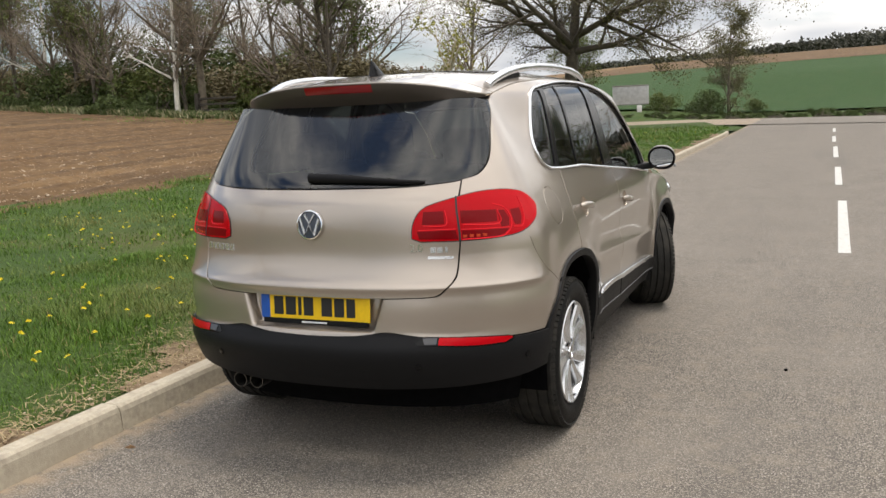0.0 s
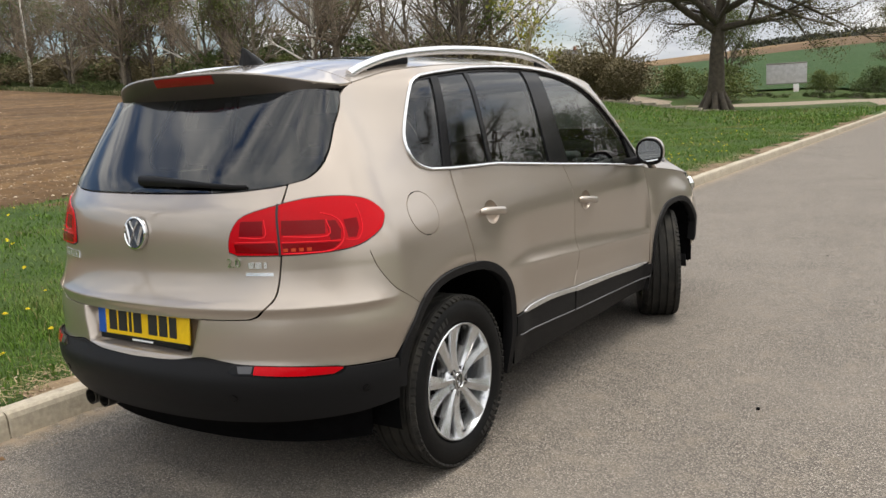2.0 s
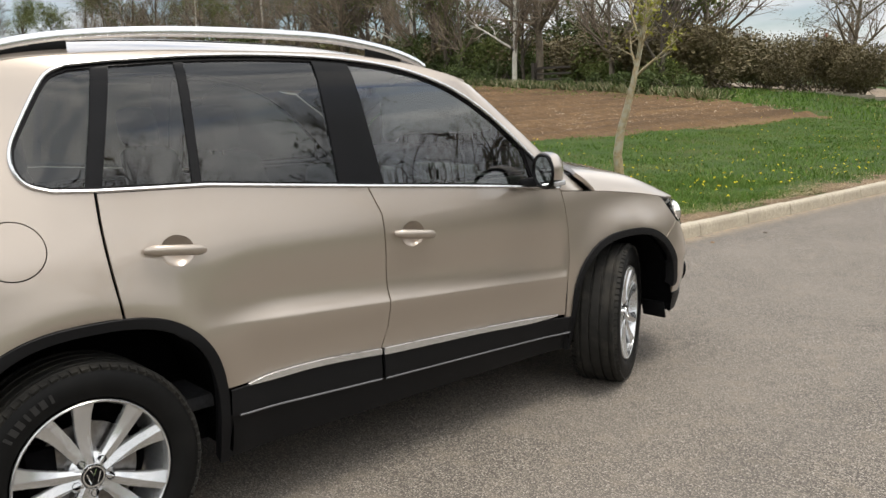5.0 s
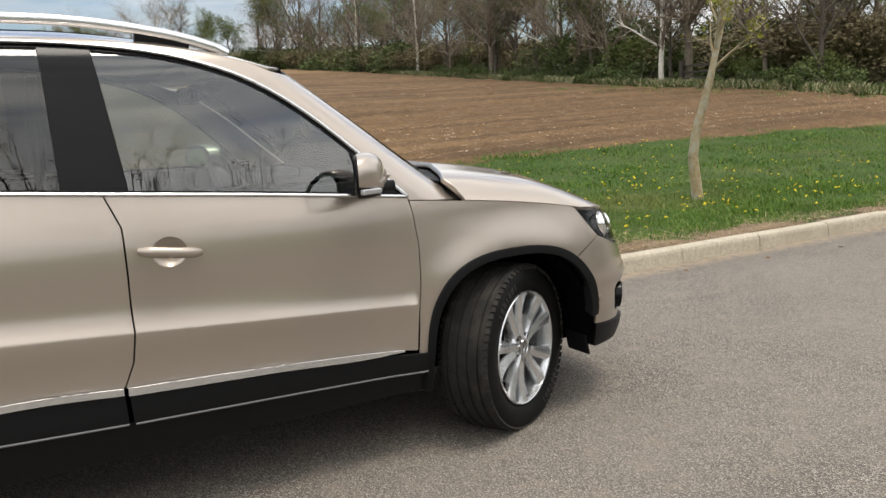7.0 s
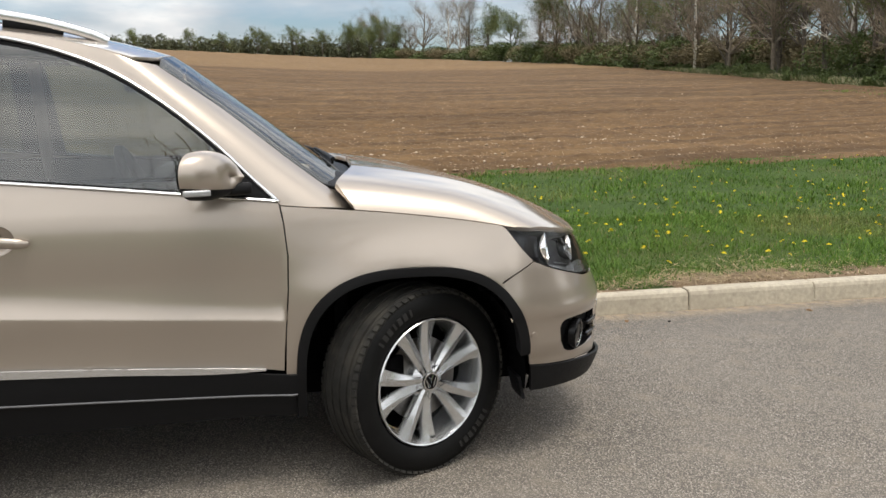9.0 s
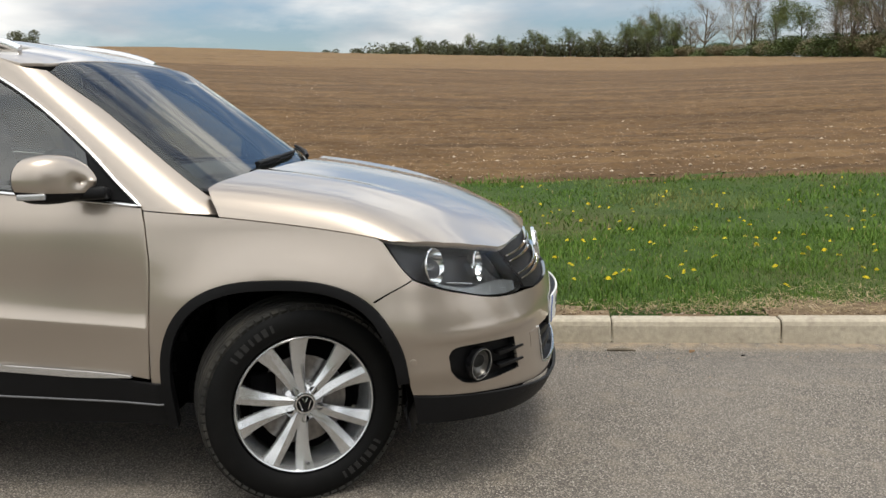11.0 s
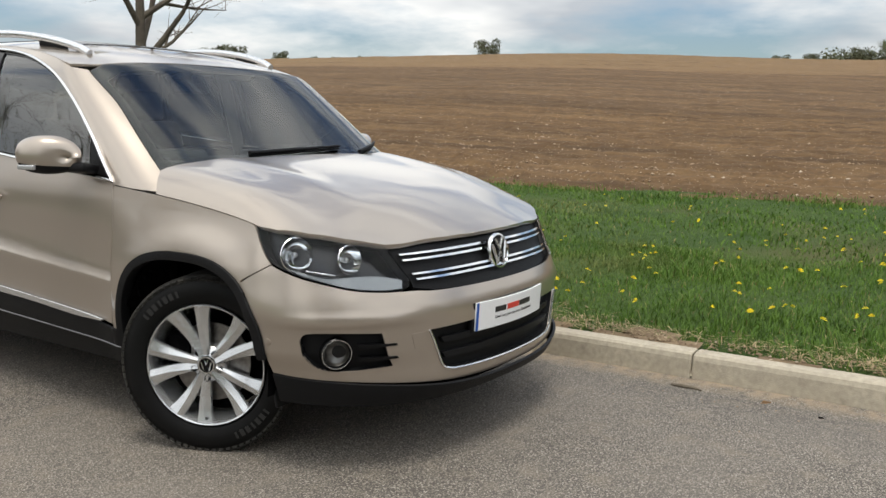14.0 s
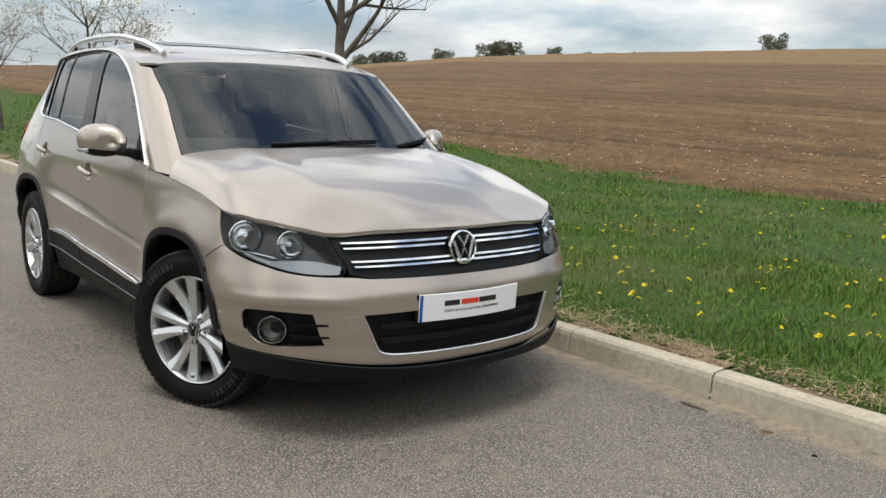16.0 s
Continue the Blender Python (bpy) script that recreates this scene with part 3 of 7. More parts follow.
def inside(pts, poly):
    x, y = pts[:, 0], pts[:, 1]
    res = np.zeros(len(pts), bool)
    for (x0, y0), (x1, y1) in zip(poly, np.roll(poly, -1, 0)):
        if y0 != y1:
            c = ((y0 > y) != (y1 > y)) & (x < (x1 - x0) * (y - y0) / (y1 - y0) + x0)
            res ^= c
    return res


def clip(poly, a, b):
    """The part of a polygon on the right of the line from a to b."""
    out = []
    s = lambda p: (b[1] - a[1]) * (p[0] - a[0]) - (b[0] - a[0]) * (p[1] - a[1])
    for p, q in zip(poly, poly[1:] + poly[:1]):
        if s(p) >= 0:
            out.append(p)
        if s(p) * s(q) < 0:
            t = s(p) / (s(p) - s(q))
            out.append((p[0] + t * (q[0] - p[0]), p[1] + t * (q[1] - p[1])))
    return out


def shrink(poly, d):
    """A polygon drawn in by d."""
    p = np.array(poly, float)
    area = np.sum(p[:, 0] * np.roll(p[:, 1], -1) - np.roll(p[:, 0], -1) * p[:, 1])
    e = np.roll(p, -1, 0) - np.roll(p, 1, 0)
    n = np.stack([-e[:, 1], e[:, 0]], 1) / (np.hypot(*e.T)[:, None] + 1e-9)
    return [tuple(v) for v in p + n * d * np.sign(area)]


def panel(name, poly, surf, material, parent, off=0., step=.03, holes=(), rim=.012, seam=None, sides=(1,), label="", lines=()):
    """A body panel: an outline on a surface, with turned-in edges. seam: the first coordinate at which both halves of the car join in
    one panel; sides: (1,) right, (-1,) left, (1, -1) both in one mesh; lines: creases that
    the mesh has to follow."""
    out = resample(poly, step)
    rings = [out] + [resample(h, step * .6) for h in holes]
    lo, hi = out.min(0), out.max(0)
    gx, gy = np.meshgrid(np.arange(lo[0], hi[0], step), np.arange(lo[1], hi[1], step), indexing="ij")
    g = np.stack([gx.ravel() + step * .37, gy.ravel() + step * .41], 1)
    ok = inside(g, out)
    for h in rings[1:]:
        ok &= ~inside(g, h)
    g = g[ok]
    edge = np.vstack(rings)
    if len(g):
        near = np.array([np.min((edge[:, 0] - p[0]) ** 2 + (edge[:, 1] - p[1]) ** 2) for p in g])
        g = g[near > (.45 * step) ** 2]
    edges, k = [], 0
    for r in rings:
        edges += [(k + i, k + (i + 1) % len(r)) for i in range(len(r))]
        k += len(r)
    for ln in lines:
        ln = np.array(ln, float)
        ok = inside(ln, out)
        for h in rings[1:]:
            ok &= ~inside(ln, h)
        ok &= np.array([np.min(np.hypot(*(edge - p).T)) > .0025 for p in ln])
        g = g[[np.min(np.hypot(*(ln - p).T)) > .006 for p in g]] if len(g) else g
        last = None
        for q, good in zip(ln, ok):
            if good:
                edge = np.vstack([edge, q[None]])
                if last is not None:
                    edges.append((last, len(edge) - 1))
                last = len(edge) - 1
            else:
                last = None
    pts = np.vstack([edge, g])
    from mathutils import geometry
    v2, _, f2, *_ = geometry.delaunay_2d_cdt([Vector(p) for p in pts], edges, [], 0, 1e-7)
    v2 = np.array([tuple(v) for v in v2])
    f2 = np.array([tuple(f) for f in f2 if len(f) == 3])
    c = v2[f2].mean(1)
    ok = inside(c, out)
    for h in rings[1:]:
        ok &= ~inside(c, h)
    f2 = f2[ok]
    a, b = v2[:, 0], v2[:, 1]
    P = surf(a, b)
    e = 1e-3
    n = np.cross(surf(a + e, b) - surf(a - e, b), surf(a, b + e) - surf(a, b - e))
    n /= np.linalg.norm(n, axis=1)[:, None] + 1e-12
    # outward: away from the car's middle
    mid = np.array([0, 1.3, .75])
    flip = np.sum(n * ((P - mid) * (1, .35, 1)), 1).mean() < 0
    if flip:
        n = -n
    o = off(a, b) if callable(off) else off
    P = P + n * np.reshape(o, (-1, 1)) if callable(off) else P + n * off
    if callable(off):
        na, nb = P * 0, P * 0
        for d, arr in (((e * 5, 0), na), ((0, e * 5), nb)):
            p1 = surf(a + d[0], b + d[1]) + n * np.reshape(off(a + d[0], b + d[1]), (-1, 1))
            p0 = surf(a - d[0], b - d[1]) + n * np.reshape(off(a - d[0], b - d[1]), (-1, 1))
            arr += p1 - p0
        n2 = np.cross(na, nb)
        n2 /= np.linalg.norm(n2, axis=1)[:, None] + 1e-12
        n2 *= np.sign(np.sum(n2 * n, 1))[:, None]
        n = n2
    # winding
    t = P[f2]
    fn = np.cross(t[:, 1] - t[:, 0], t[:, 2] - t[:, 0])
    bad = np.sum(fn * n[f2].mean(1), 1) < 0
    f2[bad] = f2[bad][:, ::-1]
    V, N, Fc = [P], [n], [f2]
    cnt = len(P)
    if rim:
        key = {}
        for f in f2:
            for i in range(3):
                s = (f[i], f[(i + 1) % 3])
                if (s[1], s[0]) in key:
                    del key[(s[1], s[0])]
                else:
                    key[s] = 1
        for (i, j) in key:
            if seam is not None and abs(v2[i, 0] - seam) < 2e-3 and abs(v2[j, 0] - seam) < 2e-3:
                continue
            q = np.array([P[i], P[j], P[j] - n[j] * rim, P[i] - n[i] * rim])
            m = np.cross(q[1] - q[0], q[2] - q[0])
            m /= np.linalg.norm(m) + 1e-12
            V.append(q)
            N.append(np.array([n[i] * .5 - m, n[j] * .5 - m, -m, -m]))
            Fc.append(np.array([[cnt + 1, cnt, cnt + 2], [cnt, cnt + 3, cnt + 2]]))
            cnt += 4
    V, N, Fc = np.vstack(V), np.vstack(N), np.vstack(Fc)
    N /= np.linalg.norm(N, axis=1)[:, None] + 1e-12
    VV, NN, FF = [], [], []
    for s in sides:
        FF.append((Fc if s > 0 else Fc[:, ::-1]) + sum(len(x) for x in VV))
        VV.append(V * (s, 1, 1))
        NN.append(N * (s, 1, 1))
    VV, NN, FF = np.vstack(VV), np.vstack(NN), np.vstack(FF)
    me = bpy.data.meshes.new(name)
    me.from_pydata(VV.tolist(), [], FF.tolist())
    me.polygons.foreach_set("use_smooth", [True] * len(me.polygons))
    me.update()
    me.normals_split_custom_set_from_vertices(NN.tolist())
    return part(name, me, material, parent, label)


def tube(path, r, n=8, closed=False, squash=1.0, up=(0, 0, 1)):
    """A rod along a path; r: one radius or one for each point."""
    p = np.array(path, float)
    k = len(p)
    rr = np.broadcast_to(np.asarray(r, float), (k,))
    if closed:
        tg = np.roll(p, -1, 0) - np.roll(p, 1, 0)
    else:
        tg = np.gradient(p, axis=0)
    tg /= np.linalg.norm(tg, axis=1)[:, None] + 1e-12
    up = np.array(up, float)
    s = np.cross(tg, up)
    s /= np.linalg.norm(s, axis=1)[:, None] + 1e-9
    u = np.cross(s, tg)
    an = np.arange(n) * 2 * np.pi / n
    V = p[:, None] + rr[:, None, None] * (np.cos(an)[None, :, None] * s[:, None] * squash + np.sin(an)[None, :, None] * u[:, None])
    F = []
    for i in range(k if closed else k - 1):
        j = (i + 1) % k
        F += [(i * n + m, i * n + (m + 1) % n, j * n + (m + 1) % n, j * n + m) for m in range(n)]
    if not closed:
        F += [tuple(range(n))[::-1], tuple((k - 1) * n + m for m in range(n))]
    me = bpy.data.meshes.new("rod")
    me.from_pydata(V.reshape(-1, 3).tolist(), [], F)
    bm = bmesh.new()
    bm.from_mesh(me)
    bmesh.ops.recalc_face_normals(bm, faces=bm.faces)
    bm.to_mesh(me)
    bm.free()
    return smooth(me, 50)


def block(size, m=Matrix(), bevel=.0, seg=2, taper=None):
    """A rounded box."""
    bm = bmesh.new()
    bmesh.ops.create_cube(bm, size=1)
    for v in bm.verts:
        v.co = Vector((v.co.x * size[0], v.co.y * size[1], v.co.z * size[2]))
        if taper and v.co.z > 0:
            v.co.x *= taper[0]
            v.co.y *= taper[1]
    if bevel:
        bmesh.ops.bevel(bm, geom=bm.edges[:], offset=bevel, segments=seg, affect="EDGES", profile=.6)
    bmesh.ops.transform(bm, matrix=m, verts=bm.verts)
    me = bpy.data.meshes.new("block")
    bm.to_mesh(me)
    bm.free()
    return smooth(me, 40)


def lathe(profile, n=64, m=Matrix(), angle=30):
    """Turns a profile of (radius, x) about the x axis."""
    p = np.array(profile, float)
    an = np.arange(n) * 2 * np.pi / n
    V = np.stack([np.repeat(p[:, 1][None], n, 0), p[:, 0][None] * np.cos(an)[:, None], p[:, 0][None] * np.sin(an)[:, None]], -1)
    k = len(p)
    F = [(i * k + j, i * k + j + 1, ((i + 1) % n) * k + j + 1, ((i + 1) % n) * k + j) for i in range(n) for j in range(k - 1)]
    me = bpy.data.meshes.new("turned")
    me.from_pydata(V.reshape(-1, 3).tolist(), [], F)
    bm = bmesh.new()
    bm.from_mesh(me)
    bmesh.ops.remove_doubles(bm, verts=bm.verts, dist=1e-5)
    bmesh.ops.recalc_face_normals(bm, faces=bm.faces)
    bmesh.ops.transform(bm, matrix=m, verts=bm.verts)
    bm.to_mesh(me)
    bm.free()
    return smooth(me, angle)


def on(surf, a, b, d=0.):
    """A point on a surface, d metres proud of it, and its outward normal."""
    e = 1e-3
    n = np.cross(surf(a + e, b) - surf(a - e, b), surf(a, b + e) - surf(a, b - e))
    n = n / np.linalg.norm(n)
    p = surf(a, b)
    if np.dot(n * (1, .35, 1), p - np.array([0, 1.3, .75])) < 0:
        n = -n
    return p + n * d, n


car = thing("car", "champagne beige metallic SUV parked by the kerb, wheels turned", "car")

# outlines on the unrolled flank: (y, z), running on round the corners
OPEN = ([(2.150, 1.004), (1.80, 1.040), (1.56, 1.064), (1.08, 1.108), (.45, 1.168), (.098, 1.180)] + bow([(-.02, 1.188), (-.085, 1.212), (-.112, 1.26), (-.105, 1.32), (-.06, 1.40), (.0, 1.495), (.035, 1.532), (.085, 1.553)], 4)
        + bow([(.2, 1.565), (.5, 1.584), (.8, 1.588), (1.06, 1.578), (1.28, 1.553), (1.45, 1.513), (1.62, 1.446), (1.79, 1.336), (1.96, 1.19), (2.06, 1.087), (2.12, 1.03)], 3))


def arch(cy, cz, ry, rz, a0, a1, n):
    """A squarish wheel arch."""
    q = lambda v: math.copysign(abs(v) ** .74, v)
    return [(cy + ry * q(math.cos(t)), cz + rz * q(math.sin(t))) for t in np.radians(np.linspace(a0, a1, n))]


ARCH_R = lambda a0, a1, r=.447, n=26: arch(.015, .38, .425 + r - .447, .425 + r - .447, a0, a1, n)
ARCH_F = lambda a0, a1, r=.428, n=26: arch(2.605, .36, .42 + r - .428, .400 + r - .428, a0, a1, n)
GAP = [(1.082, 1.104), (1.122, 1.0), (1.124, .845), (1.124, .67), (1.112, .57), (1.080, .494)]
SHUT = bow([(-.746, 1.188), (-.766, 1.08), (-.781, .955), (-.792, .86), (-.805, .81), (-.842, .768), (-.872, .748), (-.92, .742), (-1.1, .740), (Y0R - ARC, .740)], 4)
END, FRONT = Y0R - ARC, Y0F + ARC
shift = lambda pts, da, dz=0: [(p[0] + da, p[1] + dz) for p in pts]
edge_a = lambda z: float(SCREEN(z) - LAG(z) + ARCG * np.interp(radians(36 - 8 * ease(z, 1.3, 1.5)), ARG_T, ARG_S))

side_poly = ([(2.412, .962), (2.398, .980), (2.368, 1.002), (2.348, 1.017)] + [(edge_a(z), z) for z in np.linspace(1.03, 1.465, 15)]
             + [(y, float(ROOF_E(y)) - .003) for y in np.linspace(1.72, -.235, 30)]
             + bow([(-.258, 1.528), (-.30, 1.508), (-.37, 1.462), (-.452, 1.410), (-.50, 1.37), (-.557, 1.29), (-.60, 1.243), (-.66, 1.207), (-.738, 1.192)], 4)
             + [(-.758, 1.08), (-.772, .992), (-.49, .988)] + bow([(-.478, .94), (-.455, .88), (-.405, .81), (-.36, .775)], 4)
             + [p for p in ARCH_R(131, 85)] + bow([(.108, .80), (.092, .95), (.088, 1.06), (.092, 1.176)], 4)
             + OPEN[6:] + [(2.156, .991)])
fuel = disc(-.160, 1.036, .092, .083)
rear_door = bow([(.102, 1.172), (.098, 1.06), (.102, .95), (.118, .80)], 4) + ARCH_R(76, 22) + [(.437, .50)] + bow([(.52, .502), (.68, .510), (.9, .504), (1.074, .492)], 3) + GAP[::-1] + [(.76, 1.131), (.45, 1.160)]
front_door = shift(GAP, .006) + bow([(1.086, .490), (1.35, .478), (1.6, .463), (1.9, .443), (2.10, .424)], 3) + [(2.144, .418), (2.152, .54), (2.166, .70), (2.170, .82), (2.160, .93), (2.148, .997), (1.85, 1.029), (1.56, 1.057)]
HANDLES = [(.312, .976, .203, .987, .397, .967), (1.262, .909, 1.163, .922, 1.360, .897)]
wing = ([(2.156, .987)] + [(y, float(HOOD_E(y)) - .002) for y in np.linspace(2.2, 2.935, 14)] + bow([(2.954, .876), (2.985, .836), (3.02, .790), (3.050, .756)], 4) + bow([(2.985, .721), (2.927, .689)], 3)
        + [p for p in ARCH_F(47, 170)] + [(2.185, .40), (2.151, .40), (2.157, .54), (2.171, .70), (2.175, .82), (2.165, .93)])
clad_f = bow([(1.092, .466), (1.35, .456), (1.6, .443), (1.9, .425), (2.10, .408)], 3) + [(2.19, .402), (2.19, .328), (2.10, .331)] + bow([(1.6, .351), (1.10, .369)], 3)
clad_r = [(.445, .40), (.443, .492)] + bow([(.52, .494), (.68, .498), (.9, .482), (1.076, .467)], 3) + bow([(1.084, .37), (.7, .392), (.48, .40)], 3)
sill = bow([(.44, .392), (.7, .384), (1.1, .361), (1.6, .343), (2.10, .323), (2.19, .320)], 3) + [(2.19, .235), (.44, .235)]
rear_bumper = ([(-.483, .984), (-.772, .984)] + [p for p in shift(SHUT, .006, -.004) if p[1] < .985 and p[0] > END + .01] + [(END, .733)]
               + bow([(END, .583), (-1.2, .588), (-1.11, .599), (-1.05, .605), (-.92, .587), (-.70, .570), (-.55, .560), (-.414, .553)], 4) + [p for p in ARCH_R(155, 131.6, n=9)] + bow([(-.3625, .7735), (-.408, .807), (-.458, .878), (-.481, .938)], 4))
rear_lower = (bow([(END, .580), (-1.2, .585), (-1.11, .596), (-1.05, .602), (-.92, .584), (-.70, .567), (-.55, .557), (-.408, .55)], 4)
              + [(-.408, .40), (-.55, .385), (-.8, .372), (-1.1, .362), (END, .36)])
front_bumper = ([(2.932, .6835)] + bow([(2.9865, .7165), (3.053, .7525)], 3) + bow([(3.10, .731), (3.16, .709), (3.23, .689), (3.30, .670), (3.36, .660), (3.43, .654), (3.545, .650), (3.614, .643), (3.78, .640), (3.95, .638), (FRONT, .638)], 3)
                + [(FRONT, .514), (3.80, .512), (3.567, .506)] + bow([(3.592, .438), (3.610, .366), (3.640, .346), (3.70, .339), (3.85, .335), (FRONT, .333)], 4)
                + bow([(FRONT, .290), (3.9, .290), (3.73, .295), (3.60, .304), (3.48, .317), (3.30, .337), (3.12, .354), (3.03, .364)], 3) + [p for p in ARCH_F(2, 50, n=14)])
front_lip = bow([(FRONT, .286), (3.9, .286), (3.73, .291), (3.60, .300), (3.48, .313), (3.30, .333), (3.12, .350), (3.03, .360)], 3) + bow([(3.04, .256), (3.3, .250), (3.6, .250), (FRONT, .250)], 3)
fog_hole = bow([(3.136, .492), (3.148, .514), (3.18, .523), (3.29, .521), (3.392, .514)], 3) + bow([(3.405, .46), (3.418, .388)], 2) + bow([(3.33, .383), (3.27, .380), (3.21, .381), (3.168, .398), (3.142, .44)], 3)
grille = [(3.462, .812), (3.60, .818), (3.80, .822), (FRONT, .824), (FRONT, .636), (3.80, .640), (3.62, .646), (3.532, .662), (3.528, .690), (3.494, .751)]
low_grille = [(3.569, .504), (3.80, .510), (FRONT, .512)] + bow([(FRONT, .335), (3.85, .337), (3.70, .341), (3.643, .348), (3.613, .368), (3.595, .438)], 3)
headlamp = bow([(2.955, .884), (3.07, .870), (3.17, .857), (3.30, .840), (3.46, .814)], 4) + [(3.491, .751), (3.525, .690)] + bow([(3.518, .668), (3.48, .659), (3.42, .661), (3.35, .668), (3.30, .677), (3.23, .696), (3.16, .716), (3.10, .738), (3.05, .764), (3.02, .797), (2.985, .845)], 4)
tail_lamp = bow([(-.962, .972), (-.958, 1.01), (-.94, 1.052), (-.895, 1.092), (-.77, 1.123), (-.67, 1.139), (-.58, 1.142), (-.50, 1.136), (-.43, 1.117), (-.385, 1.075), (-.395, 1.045), (-.43, 1.012), (-.52, .974), (-.63, .961), (-.78, .958), (-.93, .960)], 3)
tailgate = SHUT + bow([(END, 1.166), (-1.1, 1.168), (-.95, 1.172), (-.80, 1.182)], 4)
rear_glass = bow([(END, 1.172), (-1.1, 1.173), (-.95, 1.177), (-.80, 1.186), (-.70, 1.200), (-.648, 1.219), (-.607, 1.25), (-.565, 1.297), (-.508, 1.377), (-.46, 1.417), (-.38, 1.468), (-.33, 1.503)], 4) + [(-.6, 1.516), (END, 1.518)]
def plate_dish(a, z):
    """Recess for the number plate, narrower towards the foot."""
    e = 1.068 + .26 * (.745 - np.asarray(z, float))
    t = np.clip((-np.asarray(a, float) - e) / .022, 0, 1)
    return -.052 * t * t * (3 - 2 * t) * ease(z, .600, .620)



RIDGE = lambda z: .013 * np.where(z > .775, np.exp(-(np.maximum(z, .775) - .775) / .042), np.exp(-((z - .775) / .016) ** 2))
CREASE_R = lambda a, z: RIDGE(z) * ease(-a, .36, .5)
RIDGE_LINES = lambda a0, a1: [[(a, .775 + d) for a in np.arange(a0, a1, .013)] for d in (-.012, -.005, -.0015, .0015, .006, .014)]

CREASE = [[(y, .747 - .070 * y + d) for y in np.arange(.2, 2.3, .0153)] for d in (-.013, -.006, -.002, .002, .006, .013, .030)]

for s, w in ((1, "right"), (-1, "left")):
    S = dict(sides=(s,))
    panel("side_frame", side_poly, cabin, PAINT, car, holes=[fuel], **S)
    panel("fuel_flap", disc(-.160, 1.036, .088, .079), cabin, PAINT, car, off=.001, **S)
    for nm, poly, (hy, hz, y0, z0, y1, z1) in (("rear_door", rear_door, HANDLES[0]), ("front_door", front_door, HANDLES[1])):
        dish = disc(hy, hz, .057, .049, 32)
        door = panel(nm, poly, lower, PAINT, car, holes=[dish], step=.017, lines=CREASE, **S)
        bowl = lambda a, z, hy=hy, hz=hz: -.024 * np.clip(1 - ((a - hy) / .058) ** 2 - ((z - hz) / .050) ** 2, 0, 1) ** .7
        panel("handle_recess", disc(hy, hz, .0565, .0485, 32), lower, PAINT, door, off=bowl, step=.006, rim=0, **S)
        pth = []
        for t in np.linspace(0, 1, 13):
            pt, _ = on(lower, y0 + t * (y1 - y0), z0 + t * (z1 - z0), .012 + .020 * math.sin(math.pi * t) ** .5)
            pth.append(pt * (s, 1, 1))
        rad = [.0175 * (.55 + .45 * min(1, 8 * t, 8 * (1 - t))) for t in np.linspace(0, 1, 13)]
        part("door_handle", tube(pth, rad, 10, squash=.75), PAINT, door)
        lab = "black lower door cladding with a chrome strip"
        panel("door_cladding", clad_r if nm == "rear_door" else clad_f, lower, BLACK, door, off=.009, step=.02, label=lab, **S)
        st = [(.503, .497), (.6, .508), (.75, .510), (.9, .504), (1.074, .490)] if nm == "rear_door" else [(1.088, .489), (1.35, .477), (1.6, .462), (1.9, .442), (2.085, .426)]
        # thin rod added as a painted highlight along the cladding's foot
        glint_line = [(.47, .400), (.7, .389), (1.082, .370)] if nm == "rear_door" else [(1.104, .368), (1.6, .350), (2.10, .330), (2.185, .328)]
        part("cladding_glint", tube([on(lower, a_, z_, .008)[0] * (s, 1, 1) for a_, z_ in bow(glint_line, 5)], .0042, 6), EDGE_GLINT, door)
        strip = bow([(p[0], p[1] + .005) for p in st], 4) + bow([(p[0], p[1] - (.001 if i in ((0,) if nm == "rear_door" else (4,)) else .021 if nm == "front_door" and i < 2 else .017)) for i, p in enumerate(st)], 4)[::-1]
        panel("chrome_strip", strip, lower, SATIN, door, off=.017, step=.012, **S)
    panel("front_wing", wing, lower, PAINT, car, **S)
    panel("sill_cover", sill, lower, BLACK, car, off=-.012, **S)
    # wheel-arch lips: a band with a rounded outer edge
    lip_r = ARCH_R(176, 0, .445, 44) + [(.44, .235), (.410, .235)] + ARCH_R(0, 176, .414, 44)
    lip_f = ARCH_F(4, 180, .426, 44) + [(2.187, .235), (2.218, .235)] + ARCH_F(180, 4, .396, 44)
    panel("arch_lip", lip_r, lower, BLACK, car, off=.010, step=.022, rim=.05, **S)
    panel("arch_lip", lip_f, lower, BLACK, car, off=.010, step=.022, rim=.05, **S)
    # windows of this flank
    panes = [("quarter_window", clip(shrink(OPEN, .013), (.170, 1.6), (.068, 1.17)), PRIVACY),
             ("rear_door_window", clip(clip(shrink(OPEN, .013), (.116, 1.17), (.224, 1.6)), (.962, 1.6), (.967, 1.1)), PRIVACY),
             ("front_door_window", clip(clip(shrink(OPEN, .013), (1.167, 1.1), (1.112, 1.6)), (1.86, 1.6), (1.985, 1.0)), CLEARGLASS)]
    panel("window_frame", shrink(OPEN, .002), cabin, GLOSSY, car, off=-.004, rim=.02, holes=[p for _, p, _ in panes], label="gloss black window pillars and seals", **S)
    for nm, poly, gm in panes:
        panel(nm, shrink(poly, -.004), cabin, gm, car, off=-.010, rim=0, **S).visible_shadow = False
    panel("window_divider", [(.405, 1.168), (.436, 1.165), (.462, 1.57), (.430, 1.57)], cabin, GLOSSY, car, off=-.006, **S)
    ring = resample(OPEN, .02)
    pth = [on(cabin, a, z, .003)[0] * (s, 1, 1) for a, z in ring]
    part("chrome_window_trim", tube(pth, .0085, 8, closed=True, squash=.8, up=(s, 0, 0)), SATIN, car, "satin chrome strip round the side windows")
